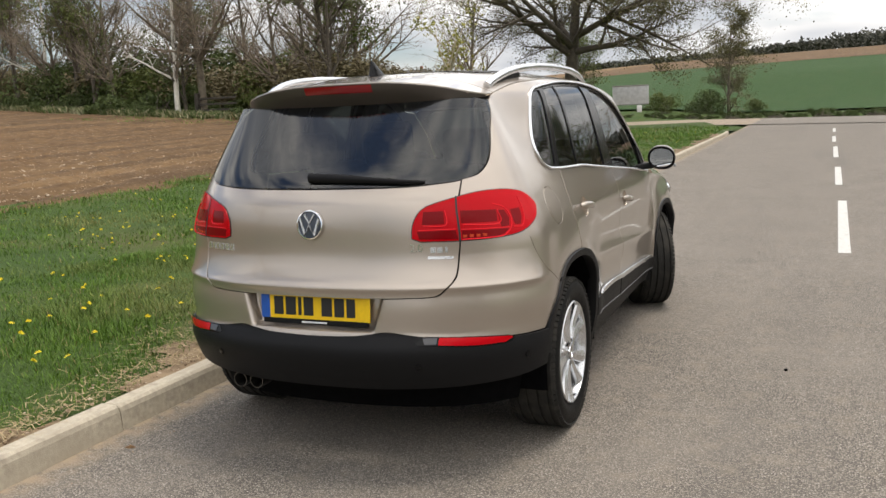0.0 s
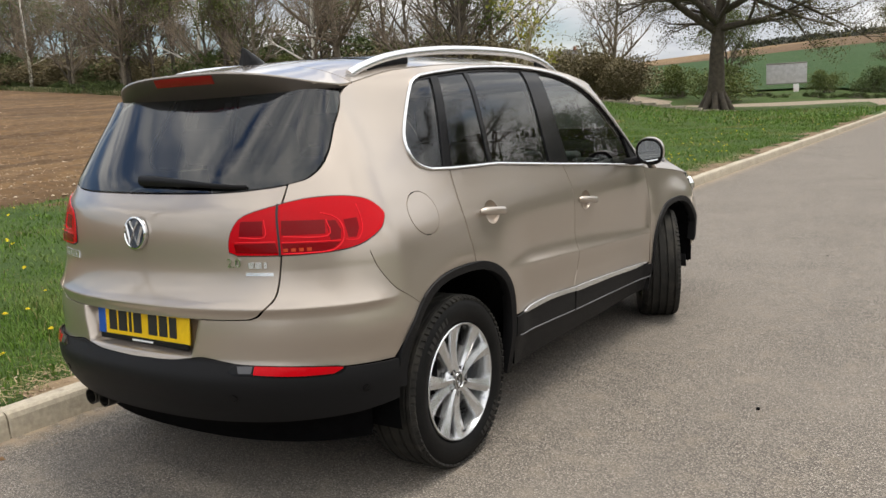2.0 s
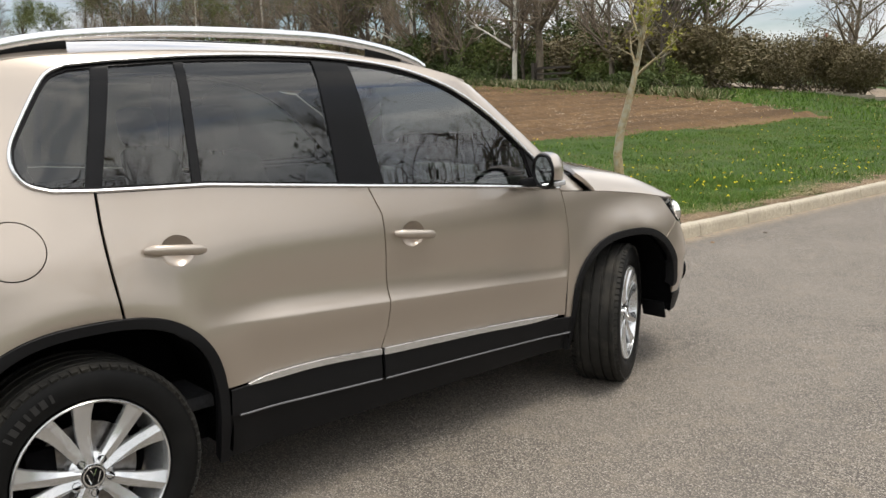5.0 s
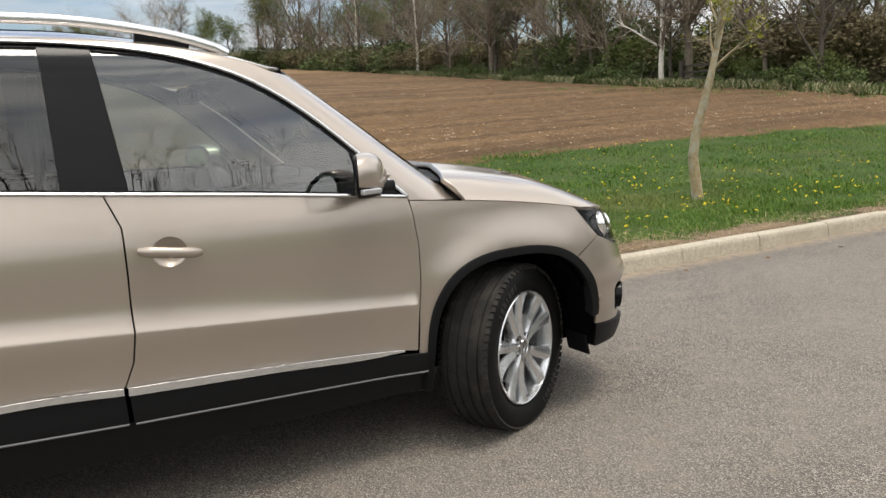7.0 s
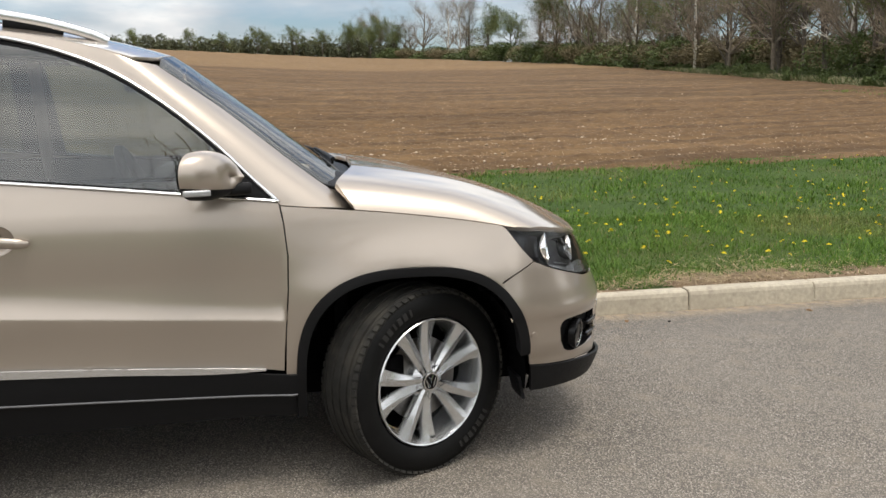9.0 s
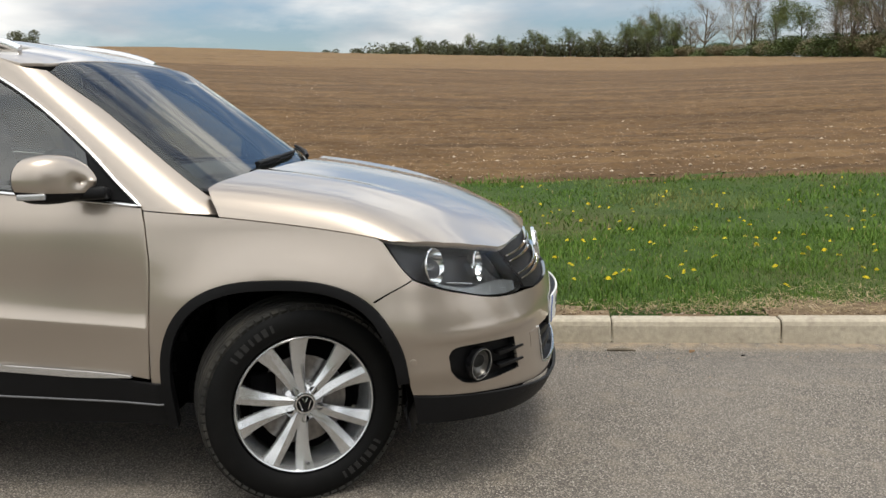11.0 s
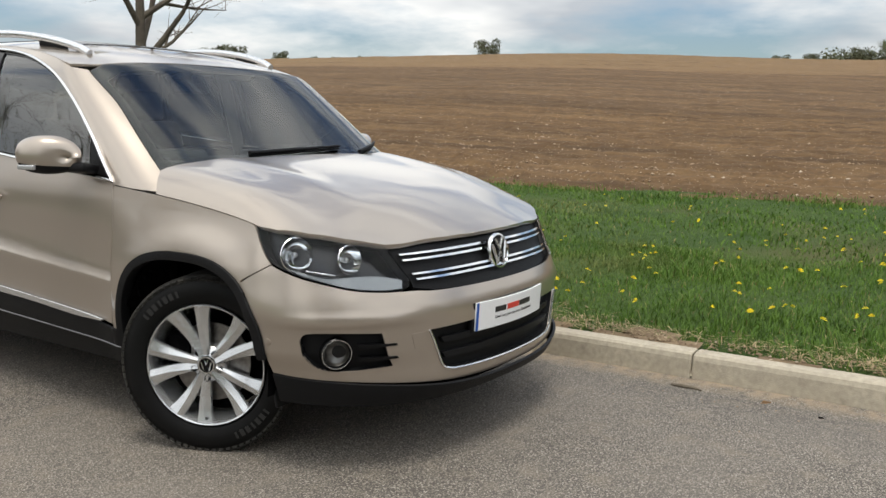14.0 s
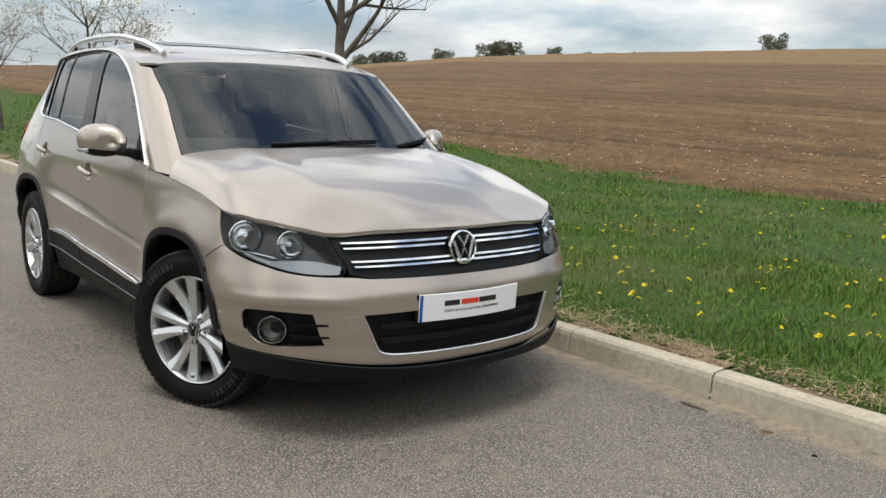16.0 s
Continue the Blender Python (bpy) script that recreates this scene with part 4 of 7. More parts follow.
    # rear and front lamps
    panel("lamp_gasket", shrink(tail_lamp, -.0045), lower, INK, car, off=.0025, step=.02, rim=.004, **S)
    tl = panel("tail_lamp", tail_lamp, lower, RED, car, off=.007, step=.02, rim=.015, label="red rear lamp cluster split by the tailgate gap", **S)
    for pl_ in ([(-.758, 1.073), (-.607, 1.067), (-.617, 1.021), (-.765, 1.024)], [(-.908, 1.074), (-.825, 1.074), (-.830, 1.024), (-.918, 1.024)], [(-.605, 1.064), (-.572, 1.062), (-.562, 1.030), (-.572, 1.000), (-.606, .998)], [(-.545, 1.062), (-.496, 1.064), (-.500, 1.030), (-.518, 1.000), (-.545, 1.002)]):
        panel("lamp_insert", pl_, lower, REDDARK, tl, off=.0080, step=.015, rim=.002, **S)
    panel("lamp_base", [(-.940, .998), (-.79, .999), (-.785, .964), (-.935, .968)], lower, REDDARK, tl, off=.0080, step=.015, rim=.002, **S)
    panel("lamp_base", [(-.768, .996), (-.575, .990), (-.60, .972), (-.64, .962), (-.769, .962)], lower, REDDARK, tl, off=.0080, step=.015, rim=.002, **S)
    for pts, r_ in (([(-.758, 1.019), (-.612, 1.013), (-.604, 1.068)], .0028), ([(-.935, 1.003), (-.79, 1.003)], .0022), ([(-.768, 1.000), (-.572, .994)], .0022),
                    ([(-.618, 1.091), (-.579, 1.077), (-.560, 1.058), (-.555, 1.029), (-.566, .995), (-.589, .973), (-.624, .962), (-.769, .961)], .0030),
                    ([(-.485, 1.108), (-.482, 1.069), (-.489, 1.028), (-.514, .993), (-.556, .995)], .0026), ([(-.915, 1.020), (-.826, 1.020), (-.820, 1.078)], .0024)):
        part("light_bar", tube([on(lower, a_, z_, .008)[0] * (s, 1, 1) for a_, z_ in bow(pts, 4)], r_, 6), REDBRIGHT, tl)
    for k in range(4):
        panel("indicator", [(-.766 + k * .026, .968), (-.766 + k * .026, .979), (-.750 + k * .026, .979), (-.752 + k * .026, .968)], lower, AMBER, tl, off=.0092, step=.015, rim=.002, label="orange indicator segment", **S)
    panel("lamp_gap", [(-.784, .952), (-.776, .952), (-.764, 1.128), (-.772, 1.128)], lower, INK, tl, off=.0095, rim=0, **S)
    hl = panel("headlamp", shrink(headlamp, .001), lower, LENS, car, off=.002, step=.025, rim=.004, label="clear headlamp with two chrome reflectors", **S)
    hl.visible_shadow = False
    panel("lamp_housing", headlamp, lower, LAMPGREY, hl, off=-.055, step=.03, rim=-.05, **S)
    chin = bow([(3.09, .752), (3.15, .735), (3.24, .712), (3.33, .716), (3.42, .714), (3.51, .696)], 3) + bow([(3.50, .668), (3.42, .667), (3.30, .682), (3.16, .721)], 3)
    panel("lamp_chin", chin, lower, LAMPSILVER, hl, off=-.022, step=.02, **S)
    part("lamp_blade", tube([on(lower, a_, z_, -.018)[0] * (s, 1, 1) for a_, z_ in ((3.17, .738), (3.22, .731), (3.27, .722))], .004, 8), CHROME, hl)
    for ca, cz, cr in ((3.145, .793, .060), (3.330, .773, .051)):
        c, nn = on(lower, ca, cz, -.008)
        ax = Vector((nn[0] * .35 * s, nn[1] * .8 + .3, nn[2] * .3)).normalized()
        m = Matrix.Translation(Vector(c * (s, 1, 1)) - ax * .012) @ ax.to_track_quat("X", "Z").to_matrix().to_4x4()
        bowl_me = lathe([(cr * 1.04, .004), (cr, .006), (cr * .97, 0), (cr * .86, -.018), (cr * .62, -.034), (cr * .3, -.042), (.0001, -.044)], 40, m)
        rf = part("reflector", bowl_me, REFLECTOR, hl)
        part("bulb_cap", lathe([(.0001, -.004), (.009, -.006), (.011, -.014), (.010, -.04)], 20, m), SATIN, rf)
    # door mirror: a rounded housing, painted above and black below, glass to the rear
    rows = []
    for k in range(25):
        u = math.sin(math.pi / 2 * k / 24.6)
        f = (1 - u ** 2.4) ** .5
        up_, down_ = .080 * ((1 - ((u - .28) / .74) ** 2) * (1 - u ** 8)) ** .5, .078 * (1 - u ** 2.6) ** .5
        cxm, czm = .997 - .045 * u * u, 1.108 - .010 * u
        row = []
        for t in np.arange(48) * 2 * math.pi / 48:
            cc, ss = math.cos(t), math.sin(t)
            px, pz = math.copysign(abs(cc) ** .80, cc), math.copysign(abs(ss) ** .95, ss)
            row.append((s * (cxm + .094 * f * px), 1.846 + .172 * u - .024 * u * px + .42 * (1 - u) * (1.091 - cxm - .094 * f * px), czm + (up_ if ss > 0 else down_) * pz))
        rows.append(row)

    def housing(cut_z, above):
        bm = bmesh.new()
        vs = [[bm.verts.new(p) for p in row] for row in rows]
        for r0, r1 in zip(vs, vs[1:]):
            for q in range(48):
                bm.faces.new((r0[q], r0[(q + 1) % 48], r1[(q + 1) % 48], r1[q]))
        bm.faces.new(vs[0])
        bm.faces.new(vs[-1])
        bmesh.ops.recalc_face_normals(bm, faces=bm.faces)
        bmesh.ops.bisect_plane(bm, geom=bm.verts[:] + bm.edges[:] + bm.faces[:], plane_co=(0, 1.9, cut_z), plane_no=(0, .10, 1), clear_inner=above, clear_outer=not above)
        me = bpy.data.meshes.new("housing")
        bm.to_mesh(me)
        bm.free()
        return smooth(me, 65)

    mirror = part("door_mirror", housing(1.071, True), PAINT, car, "body-coloured door mirror with a black foot")
    part("mirror_base", housing(1.069, False), BLACK, mirror)
    part("mirror_arm", block((.15, .13, .040), Matrix.Translation((s * .885, 1.985, 1.050)) @ pose(0, 0, 0, 0, -8 * s, 16 * s), .016, 3), BLACK, mirror)
    rim_p = [(s * (.997 + .086 * math.copysign(abs(math.cos(t)) ** .88, math.cos(t))), 1.843 + .42 * (.094 - .086 * math.copysign(abs(math.cos(t)) ** .88, math.cos(t))), 1.106 + .066 * math.copysign(abs(math.sin(t)) ** .92, math.sin(t))) for t in np.arange(40) * 2 * math.pi / 40]
    part("mirror_rim", tube(rim_p, .0075, 8, closed=True, up=(0, 1, 0)), GLOSSY, mirror)
    bm = bmesh.new()
    bm.faces.new([bm.verts.new(p) for p in rim_p])
    part("mirror_glass", bm, MIRROR, mirror)
    part("side_indicator", block((.016, .085, .020), Matrix.Translation((s * 1.076, 1.897, 1.058)) @ pose(0, 0, 0, 0, 0, 14 * s), .006, 3), mat("clear_grey_indicator", (.42, .42, .43), .12, .4, coat=.6), mirror)
    panel("mirror_triangle", clip(clip(shrink(OPEN, .013), (1.995, 1.0), (1.87, 1.6)), (2.2, 1.7), (2.2, .9)), cabin, BLACK, car, off=0., **S)
    # roof rail: an arched bar with a foot at each end
    ys = np.linspace(-.20, 1.60, 40)
    pth = []
    for y in ys:
        t = (y + .20) / 1.80
        lift = .050 * max(0, math.sin(math.pi * min(1, max(0, t)))) ** .55
        xx = .625 - .055 * abs(2 * t - 1) ** 3
        pth.append((s * xx, y, float(roof(xx, y)[2]) + .004 + lift))
    rail = part("roof_rail", tube(pth, .0185, 10, squash=.95), SATIN, car, "satin silver roof rail on dark feet")
    for y0, y1, sg in ((-.12, .14, 1), (1.24, 1.48, -1)):
        fp = [(p[0], p[1], (p[2] + float(roof(abs(p[0]), p[1])[2])) / 2 - .004) for p in pth if y0 <= p[1] <= y1]
        hh = [max(.006, (p[2] - float(roof(abs(p[0]), p[1])[2])) / 2) for p in pth if y0 <= p[1] <= y1]
        part("rail_foot", tube(fp, hh, 8, squash=.45), BLACK, rail)

# panels across the middle
both = dict(sides=(1, -1))
tg = panel("tailgate", tailgate, lower, PAINT, car, seam=END, step=.013, off=lambda a, z: RIDGE(z), lines=RIDGE_LINES(END + .004, -.80), **both)
panel("rear_window", rear_glass, lower, PRIVACY, tg, seam=END, off=.002, rim=.004, label="dark privacy glass", **both).visible_shadow = False
rb = panel("rear_bumper", rear_bumper, lower, PAINT, car, seam=END, off=lambda a, z: CREASE_R(a, z) + plate_dish(a, z), step=.012, lines=RIDGE_LINES(-.84, -.38) + [[(-(1.068 + .26 * (.745 - z) + d), z) for z in np.arange(.603, .735, .010)] for d in (-.002, .004, .009, .013, .018, .0235)]
           + [[(a, z) for a in np.arange(END + .004, -1.128, .012)] for z in (.600, .606, .612, .620)], **both)
panel("bumper_skirt", rear_lower, lower, BLACK, rb, seam=END, off=lambda a, z: .010 + .010 * np.exp(-((z - .50) / .06) ** 2), label="black lower bumper with red reflectors", **both)
fb = panel("front_bumper", front_bumper, lower, PAINT, car, seam=FRONT, off=lambda a, z: .008 * np.exp(-((z - .56) / .022) ** 2) * ease(a, 3.0, 3.2) * (1 - ease(a, 3.42, 3.6)), step=.022, holes=[fog_hole], **both)
panel("bumper_lip", front_lip, lower, BLACK, fb, seam=FRONT, off=lambda a, z: .006 + .016 * ease(a, 3.1, 3.5), **both)
gr = panel("grille", grille, lower, BLACK, car, seam=FRONT, off=-.020, rim=-.02, label="black radiator grille with double chrome bars", **both)
lg = panel("lower_grille", low_grille, lower, BLACK, fb, seam=FRONT, off=-.035, rim=-.03, **both)
for zz, a0 in ((.780, 3.512), (.760, 3.520), (.711, 3.545), (.692, 3.555)):
    panel("grille_bar", [(a0, zz), (3.75, zz + .002), (FRONT, zz + .003), (FRONT, zz - .005), (3.75, zz - .006), (a0 + .004, zz - .006)], lower, CHROME, gr, seam=FRONT, off=-.002, step=.02, rim=.012, **both)
for zz in (.465, .405):
    panel("grille_slat", [(3.63, zz), (FRONT, zz + .004), (FRONT, zz - .022), (3.64, zz - .022)], lower, BLACK, lg, seam=FRONT, off=-.012, step=.02, rim=.03, **both)
for s in (1, -1):
    part("grille_trim", tube([on(lower, a, z, .002)[0] * (s, 1, 1) for a, z in bow([(3.568, .505), (3.594, .438), (3.612, .367), (3.642, .347), (3.70, .340), (3.85, .336), (FRONT - .002, .334)], 5)], .0045, 6), SATIN, lg)
    S = dict(sides=(s,))
    panel("fog_surround", fog_hole, lower, BLACK, fb, off=-.030, rim=-.028, step=.02, **S)
    c, nn = on(lower, 3.245, .445, -.010)
    ax = Vector((nn[0] * s * .8, nn[1] + .2, nn[2])).normalized()
    m = Matrix.Translation(Vector(c * (s, 1, 1))) @ ax.to_track_quat("X", "Z").to_matrix().to_4x4()
    fl = part("fog_lamp", lathe([(.058, -.02), (.058, .004), (.054, .009), (.049, .006), (.046, 0)], 40, m), GLOSSY, fb, "round fog lamp in a black ring")
    part("fog_reflector", lathe([(.047, .001), (.040, -.012), (.022, -.022), (.0001, -.026)], 32, m), DISC, fl)
    part("fog_ring", lathe([(.0555, .004), (.0540, .0088), (.0518, .0085), (.051, .003)], 40, m), SATIN, fl)
    gl = part("fog_glass", lathe([(.047, .002), (.030, .008), (.0001, .011)], 32, m), LENS, fl)
    gl.visible_shadow = False
    for zz in (.478, .430):
        panel("fog_fin", [(3.312, zz), (3.44, zz - .004), (3.445, zz - .012), (3.317, zz - .014)], lower, GLOSSY, fb, off=.004, step=.02, rim=.03, **S)
    panel("tow_cover", [(3.496, .500), (3.560, .503), (3.572, .448), (3.508, .445)], lower, PAINT, fb, off=.0015, step=.02, rim=.002, **S)
    c, nn = on(lower, 3.036, .482, .001)
    m = Matrix.Translation(Vector(c * (s, 1, 1))) @ Vector(nn * (s, 1, 1)).to_track_quat("X", "Z").to_matrix().to_4x4()
    part("parking_sensor", lathe([(.013, -.002), (.013, .002), (.009, .003), (.0001, .003)], 24, m), PAINT, fb)
    for aa, zz in ((-.52, .475), (-.93, .475)):
        c, nn = on(lower, aa, zz, .019)
        m = Matrix.Translation(Vector(c * (s, 1, 1))) @ Vector(nn * (s, 1, 1)).to_track_quat("X", "Z").to_matrix().to_4x4()
        part("parking_sensor", lathe([(.014, -.003), (.014, .002), (.010, .003), (.0001, .003)], 24, m), GLOSSY, rb)
    panel("reflector_recess", bow([(-.945, .560), (-.915, .584), (-.86, .583), (-.72, .577), (-.60, .568)], 3) + bow([(-.575, .558), (-.60, .540), (-.72, .541), (-.86, .549), (-.92, .550)], 3), lower, GLOSSY, rb, off=.016, step=.015, rim=.004, **S)
    panel("rear_reflector", bow([(-.855, .579), (-.72, .573), (-.60, .564), (-.585, .557)], 3) + bow([(-.61, .545), (-.72, .546), (-.855, .553)], 3), lower, RED, rb, off=.019, step=.015, rim=.004, label="long red reflector", **S)
    panel("reverse_reflector", [(-.915, .578), (-.862, .579), (-.862, .556), (-.905, .556)], lower, mat("clear_grey_reflector", (.06, .06, .065), .15), rb, off=.018, step=.015, rim=.004, **S)

# roof, sunroof, spoiler
def brow(x):
    """Height at which windscreen and roof meet."""
    z = 1.49
    for _ in range(40):
        z = float(roof(x, float(screen(x, z)[1]))[2]) - .002
    return z


side_x = lambda y: float(flank(np.clip(y, -.3, 2), ROOF_E(y))) - .001
roof_poly = [(0, -.246), (.30, -.243), (.50, -.237)] + [tuple(cabin(y, float(ROOF_E(y)))[:2]) for y in np.linspace(-.235, 1.71, 40)] + [(x_, float(screen(x_, brow(x_))[1]) - .005) for x_ in (.62, .58, .52, .44, .34, .22, .10, 0)]
panel("roof_skin", roof_poly, roof, PAINT, car, seam=0, **both)
panel("sunroof", [(0, .05), (.44, .06), (.45, .10), (.44, 1.28), (.42, 1.33), (0, 1.345)], roof, GLOSSY, car, seam=0, off=.003, rim=.006, label="dark glass panoramic sunroof", **both)
te = pchip([0, .3, .45, .55, .60], [-.525, -.505, -.455, -.385, -.300])
sp_poly = [(0, -.252), (.30, -.249), (.50, -.243), (side_x(-.241), -.241), (side_x(-.265), -.265)] + [(x, float(te(x))) for x in np.linspace(.60, 0, 26)]
spoiler = panel("spoiler", sp_poly, roof, PAINT, tg, seam=0, rim=.010, **both)


def under(x, t):
    """Underside of the spoiler, from its trailing edge down and forward to the glass."""
    x, t = np.broadcast_arrays(np.asarray(x, float), np.asarray(t, float))
    y1 = te(np.abs(x))
    p = roof(x, y1)
    w = float(flank(Y0R, 1.51))
    g = Y0R + (float(TAIL(1.51)) - Y0R) * np.sqrt(np.clip(1 - (np.abs(x) / w) ** 4, 0, 1)) - .004
    g = np.maximum(g, y1 + .004)
    low = 1.506 + .012 * (np.abs(x) / .6) ** 2
    return np.stack([x, y1 + (g - y1) * np.clip(t, 0, 1) ** 1.6, p[..., 2] - .006 + (low - p[..., 2] + .006) * t], -1)


panel("spoiler_underside", [(0, 0), (.60, 0), (.60, 1), (0, 1)], under, mat("dark_bronze_spoiler", (.05, .04, .032), .4), spoiler, seam=0, rim=0, step=.04, **both)
panel("brake_lamp", [(0, .05), (.165, .05), (.165, .40), (0, .40)], under, mat("high_brake_lamp_red", (.22, .006, .010), .15), spoiler, seam=0, off=.003, rim=0, step=.05, **both)
bm = bmesh.new()
bmesh.ops.create_uvsphere(bm, u_segments=20, v_segments=14, radius=1)
for v in bm.verts:
    x, y, z = v.co
    h = max(0, z)
    v.co = Vector((x * .017 * (1 - .5 * h), y * .085 * (1 - .72 * h) - .055 * h ** 1.4, h * .075))
bmesh.ops.transform(bm, matrix=Matrix.Translation((0, -.13, float(roof(0., -.13)[2]) - .004)), verts=bm.verts)
me = bpy.data.meshes.new("fin")
bm.to_mesh(me)
bm.free()
part("roof_aerial", smooth(me, 60), GLOSSY, car)

# bonnet, scuttle, windscreen, wipers
bon = ([(0, 2.475), (.30, 2.462), (.55, 2.435), (.72, 2.378), (.782, 2.352), (.822, 2.378), (.848, 2.404)] + [(float(flank(y, HOOD_E(y))) - .001, y) for y in np.linspace(2.41, 2.95, 16)]
       + [(.852, 2.985), (.842, 3.052), (.788, 3.150), (.699, 3.240), (.576, 3.322), (.50, 3.345), (.289, 3.390), (.15, 3.402), (0, 3.405)])
panel("bonnet", bon, hood, PAINT, car, seam=0, rim=.02, **both)
scut = [(0, 2.33), (.45, 2.31), (.66, 2.25), (.74, 2.22), (.755, 2.352), (.72, 2.374), (.55, 2.431), (.30, 2.458), (0, 2.471)]
panel("scuttle", scut, lambda x, y: np.stack([x + 0 * y, y + 0 * x, hood(x, np.maximum(y, 2.3))[..., 2] - .030 + .06 * (2.40 - y)], -1), BLACK, car, seam=0, **both)
ex = lambda z: float(cabin(edge_a(z), z)[0]) - .004
ws_poly = [(0, 1.02), (.45, 1.02), (.68, 1.02), (.735, 1.035)] + [(ex(z), z) for z in np.linspace(1.055, 1.462, 16)] + [(x_, brow(x_)) for x_ in (.62, .58, .52, .44, .34, .22, .10, 0)]
inner = [(0, 1.09), (.45, 1.088), (.68, 1.080)] + [(ex(z) - .035, z) for z in np.linspace(1.09, 1.42, 12)] + [(x_, brow(x_) - .032) for x_ in (.57, .50, .40, .28, .14, 0)]
ws = panel("windscreen", ws_poly, screen, SCREENGLASS, car, seam=0, rim=.004, **both)
ws.visible_shadow = False
band = inner + [(0, brow(0) - .0005)] + ws_poly[::-1][1:-1] + [(0, 1.021)]
panel("windscreen_border", band, screen, FRIT, ws, seam=0, off=-.006, rim=0, step=.02, **both)
for x0, x1, z0, z1 in ((.34, -.28, 1.092, 1.112), (-.40, -.68, 1.085, 1.125)):
    pp = [screen(x0 + t * (x1 - x0), z0 + t * (z1 - z0)) + (0, .008, .020) for t in np.linspace(0, 1, 9)]
    wp = part("windscreen_wiper", tube(pp, [.010] * 5 + [.007] * 4, 8), BLACK, car)
    part("wiper_blade", tube([p - (0, .002, .013) for p in pp], .006, 6), RUBBER, wp)
part("camera_housing", block((.12, .05, .05), Matrix.Translation((0, 1.70, 1.455)), .012), GLOSSY, car)
wp_pts = [lower(a, z) + (0, -.022, 0) for a, z in zip(np.linspace(END, -1.0, 9), np.linspace(1.215, 1.195, 9))]
part("rear_wiper", tube([(p[0] if i else -.04, p[1], p[2]) for i, p in enumerate(wp_pts)] + [(.47, wp_pts[-1][1] + .03, 1.19)], [.020, .019, .017, .015, .013, .011, .010, .009, .008, .006], 8, squash=.6), BLACK, tg)


# inner shell, underbody, wheel wells
def shell(name, surf, us, vs, d, material):
    U, V = np.meshgrid(us, vs, indexing="ij")
    P = surf(U, V)
    P = P * (1 - d / .85, 1, 1) + np.array([0, 0, 0])
    P[..., 1] = 1.3 + (P[..., 1] - 1.3) * (1 - d / 2.1)
    n, m = U.shape
    F = [(i * m + j, i * m + j + 1, (i + 1) * m + j + 1, (i + 1) * m + j) for i in range(n - 1) for j in range(m - 1)]
    c = P.reshape(-1, 3)
    keep = []
    for f in F:
        q = c[list(f)].mean(0)
        if all(math.hypot(q[1] - cy, q[2] - cz) > r for cy, cz, r in ((.012, .358, .46), (2.615, .308, .44))):
            keep.append(f)
    V2 = np.vstack([c, c * (-1, 1, 1)])
    me = bpy.data.meshes.new(name)
    me.from_pydata(V2.tolist(), [], keep + [tuple(k + len(c) for k in f[::-1]) for f in keep])
    return part(name, smooth(me, 60), material, car)


shell("inner_shell", lower, np.linspace(END, FRONT, 110), np.linspace(.24, .80, 16), .05, DARK)
shell("inner_shell", lower, np.linspace(END, 2.12, 80), np.linspace(.80, 1.09, 8), .05, DARK)
part("underbody", block((1.34, 3.6, .10), Matrix.Translation((0, 1.38, .30)), .03), DARK, car)
part("boot_floor", block((1.30, .72, .03), Matrix.Translation((0, -.22, .72)), .01), CLOTH, car)
part("cabin_floor", block((1.50, 2.0, .05), Matrix.Translation((0, 1.15, .42)), .01), CLOTH, car)
part("bulkhead", block((1.50, .05, .60), Matrix.Translation((0, 2.36, .68)), .01), DARK, car)
for s in (1, -1):
    for cy, cz, r in ((.015, .36, .44), (2.605, .33, .42)):
        rim_me = lathe([(r, 0), (r, -.34), (.05, -.35)], 40, Matrix.Translation((s * .875, cy, cz)) @ (pose(0, 0, 0, 0, 0, 0) if s > 0 else pose(0, 0, 0, 0, 0, 180)))
        bm = bmesh.new()
        bm.from_mesh(rim_me)
        bmesh.ops.bisect_plane(bm, geom=bm.verts[:] + bm.edges[:] + bm.faces[:], plane_co=(0, 0, .27), plane_no=(0, 0, 1), clear_inner=True)
        part("wheel_well", bm, DARK, car)
    part("mud_flap", block((.14, .012, .09), Matrix.Translation((s * .77, 3.02, .265)) @ pose(0, 0, 0, 12, 0, 0), .004), BLACK, car)
panel("roof_lining", [(0, -.20), (.50, -.20), (.62, .3), (.62, 1.4), (.58, 1.66), (0, 1.64)], roof, LINING, car, seam=0, off=-.035, rim=0, step=.08, sides=(1, -1))
for x in (-.42, -.335):
    p = [(x, -.62, .335), (x, -.74, .335), (x, -.80, .325)]
    part("exhaust_pipe", lathe([(.030, 0), (.034, .0), (.034, .20), (.030, .20), (.030, .02)], 28, Matrix.Translation((x, -.60, .335)) @ pose(0, 0, 0, 0, 8, 0) @ pose(0, 0, 0, 0, 0, -90)), mat("sooty_exhaust_steel", (.10, .095, .09), .35, .9), car)

# number plates: the writing is left as plain bars
def slab(name, w, h, d, m, material, parent, label="", bevel=.0015):
    return part(name, block((w, d, h), m, bevel, 1), material, parent, label)


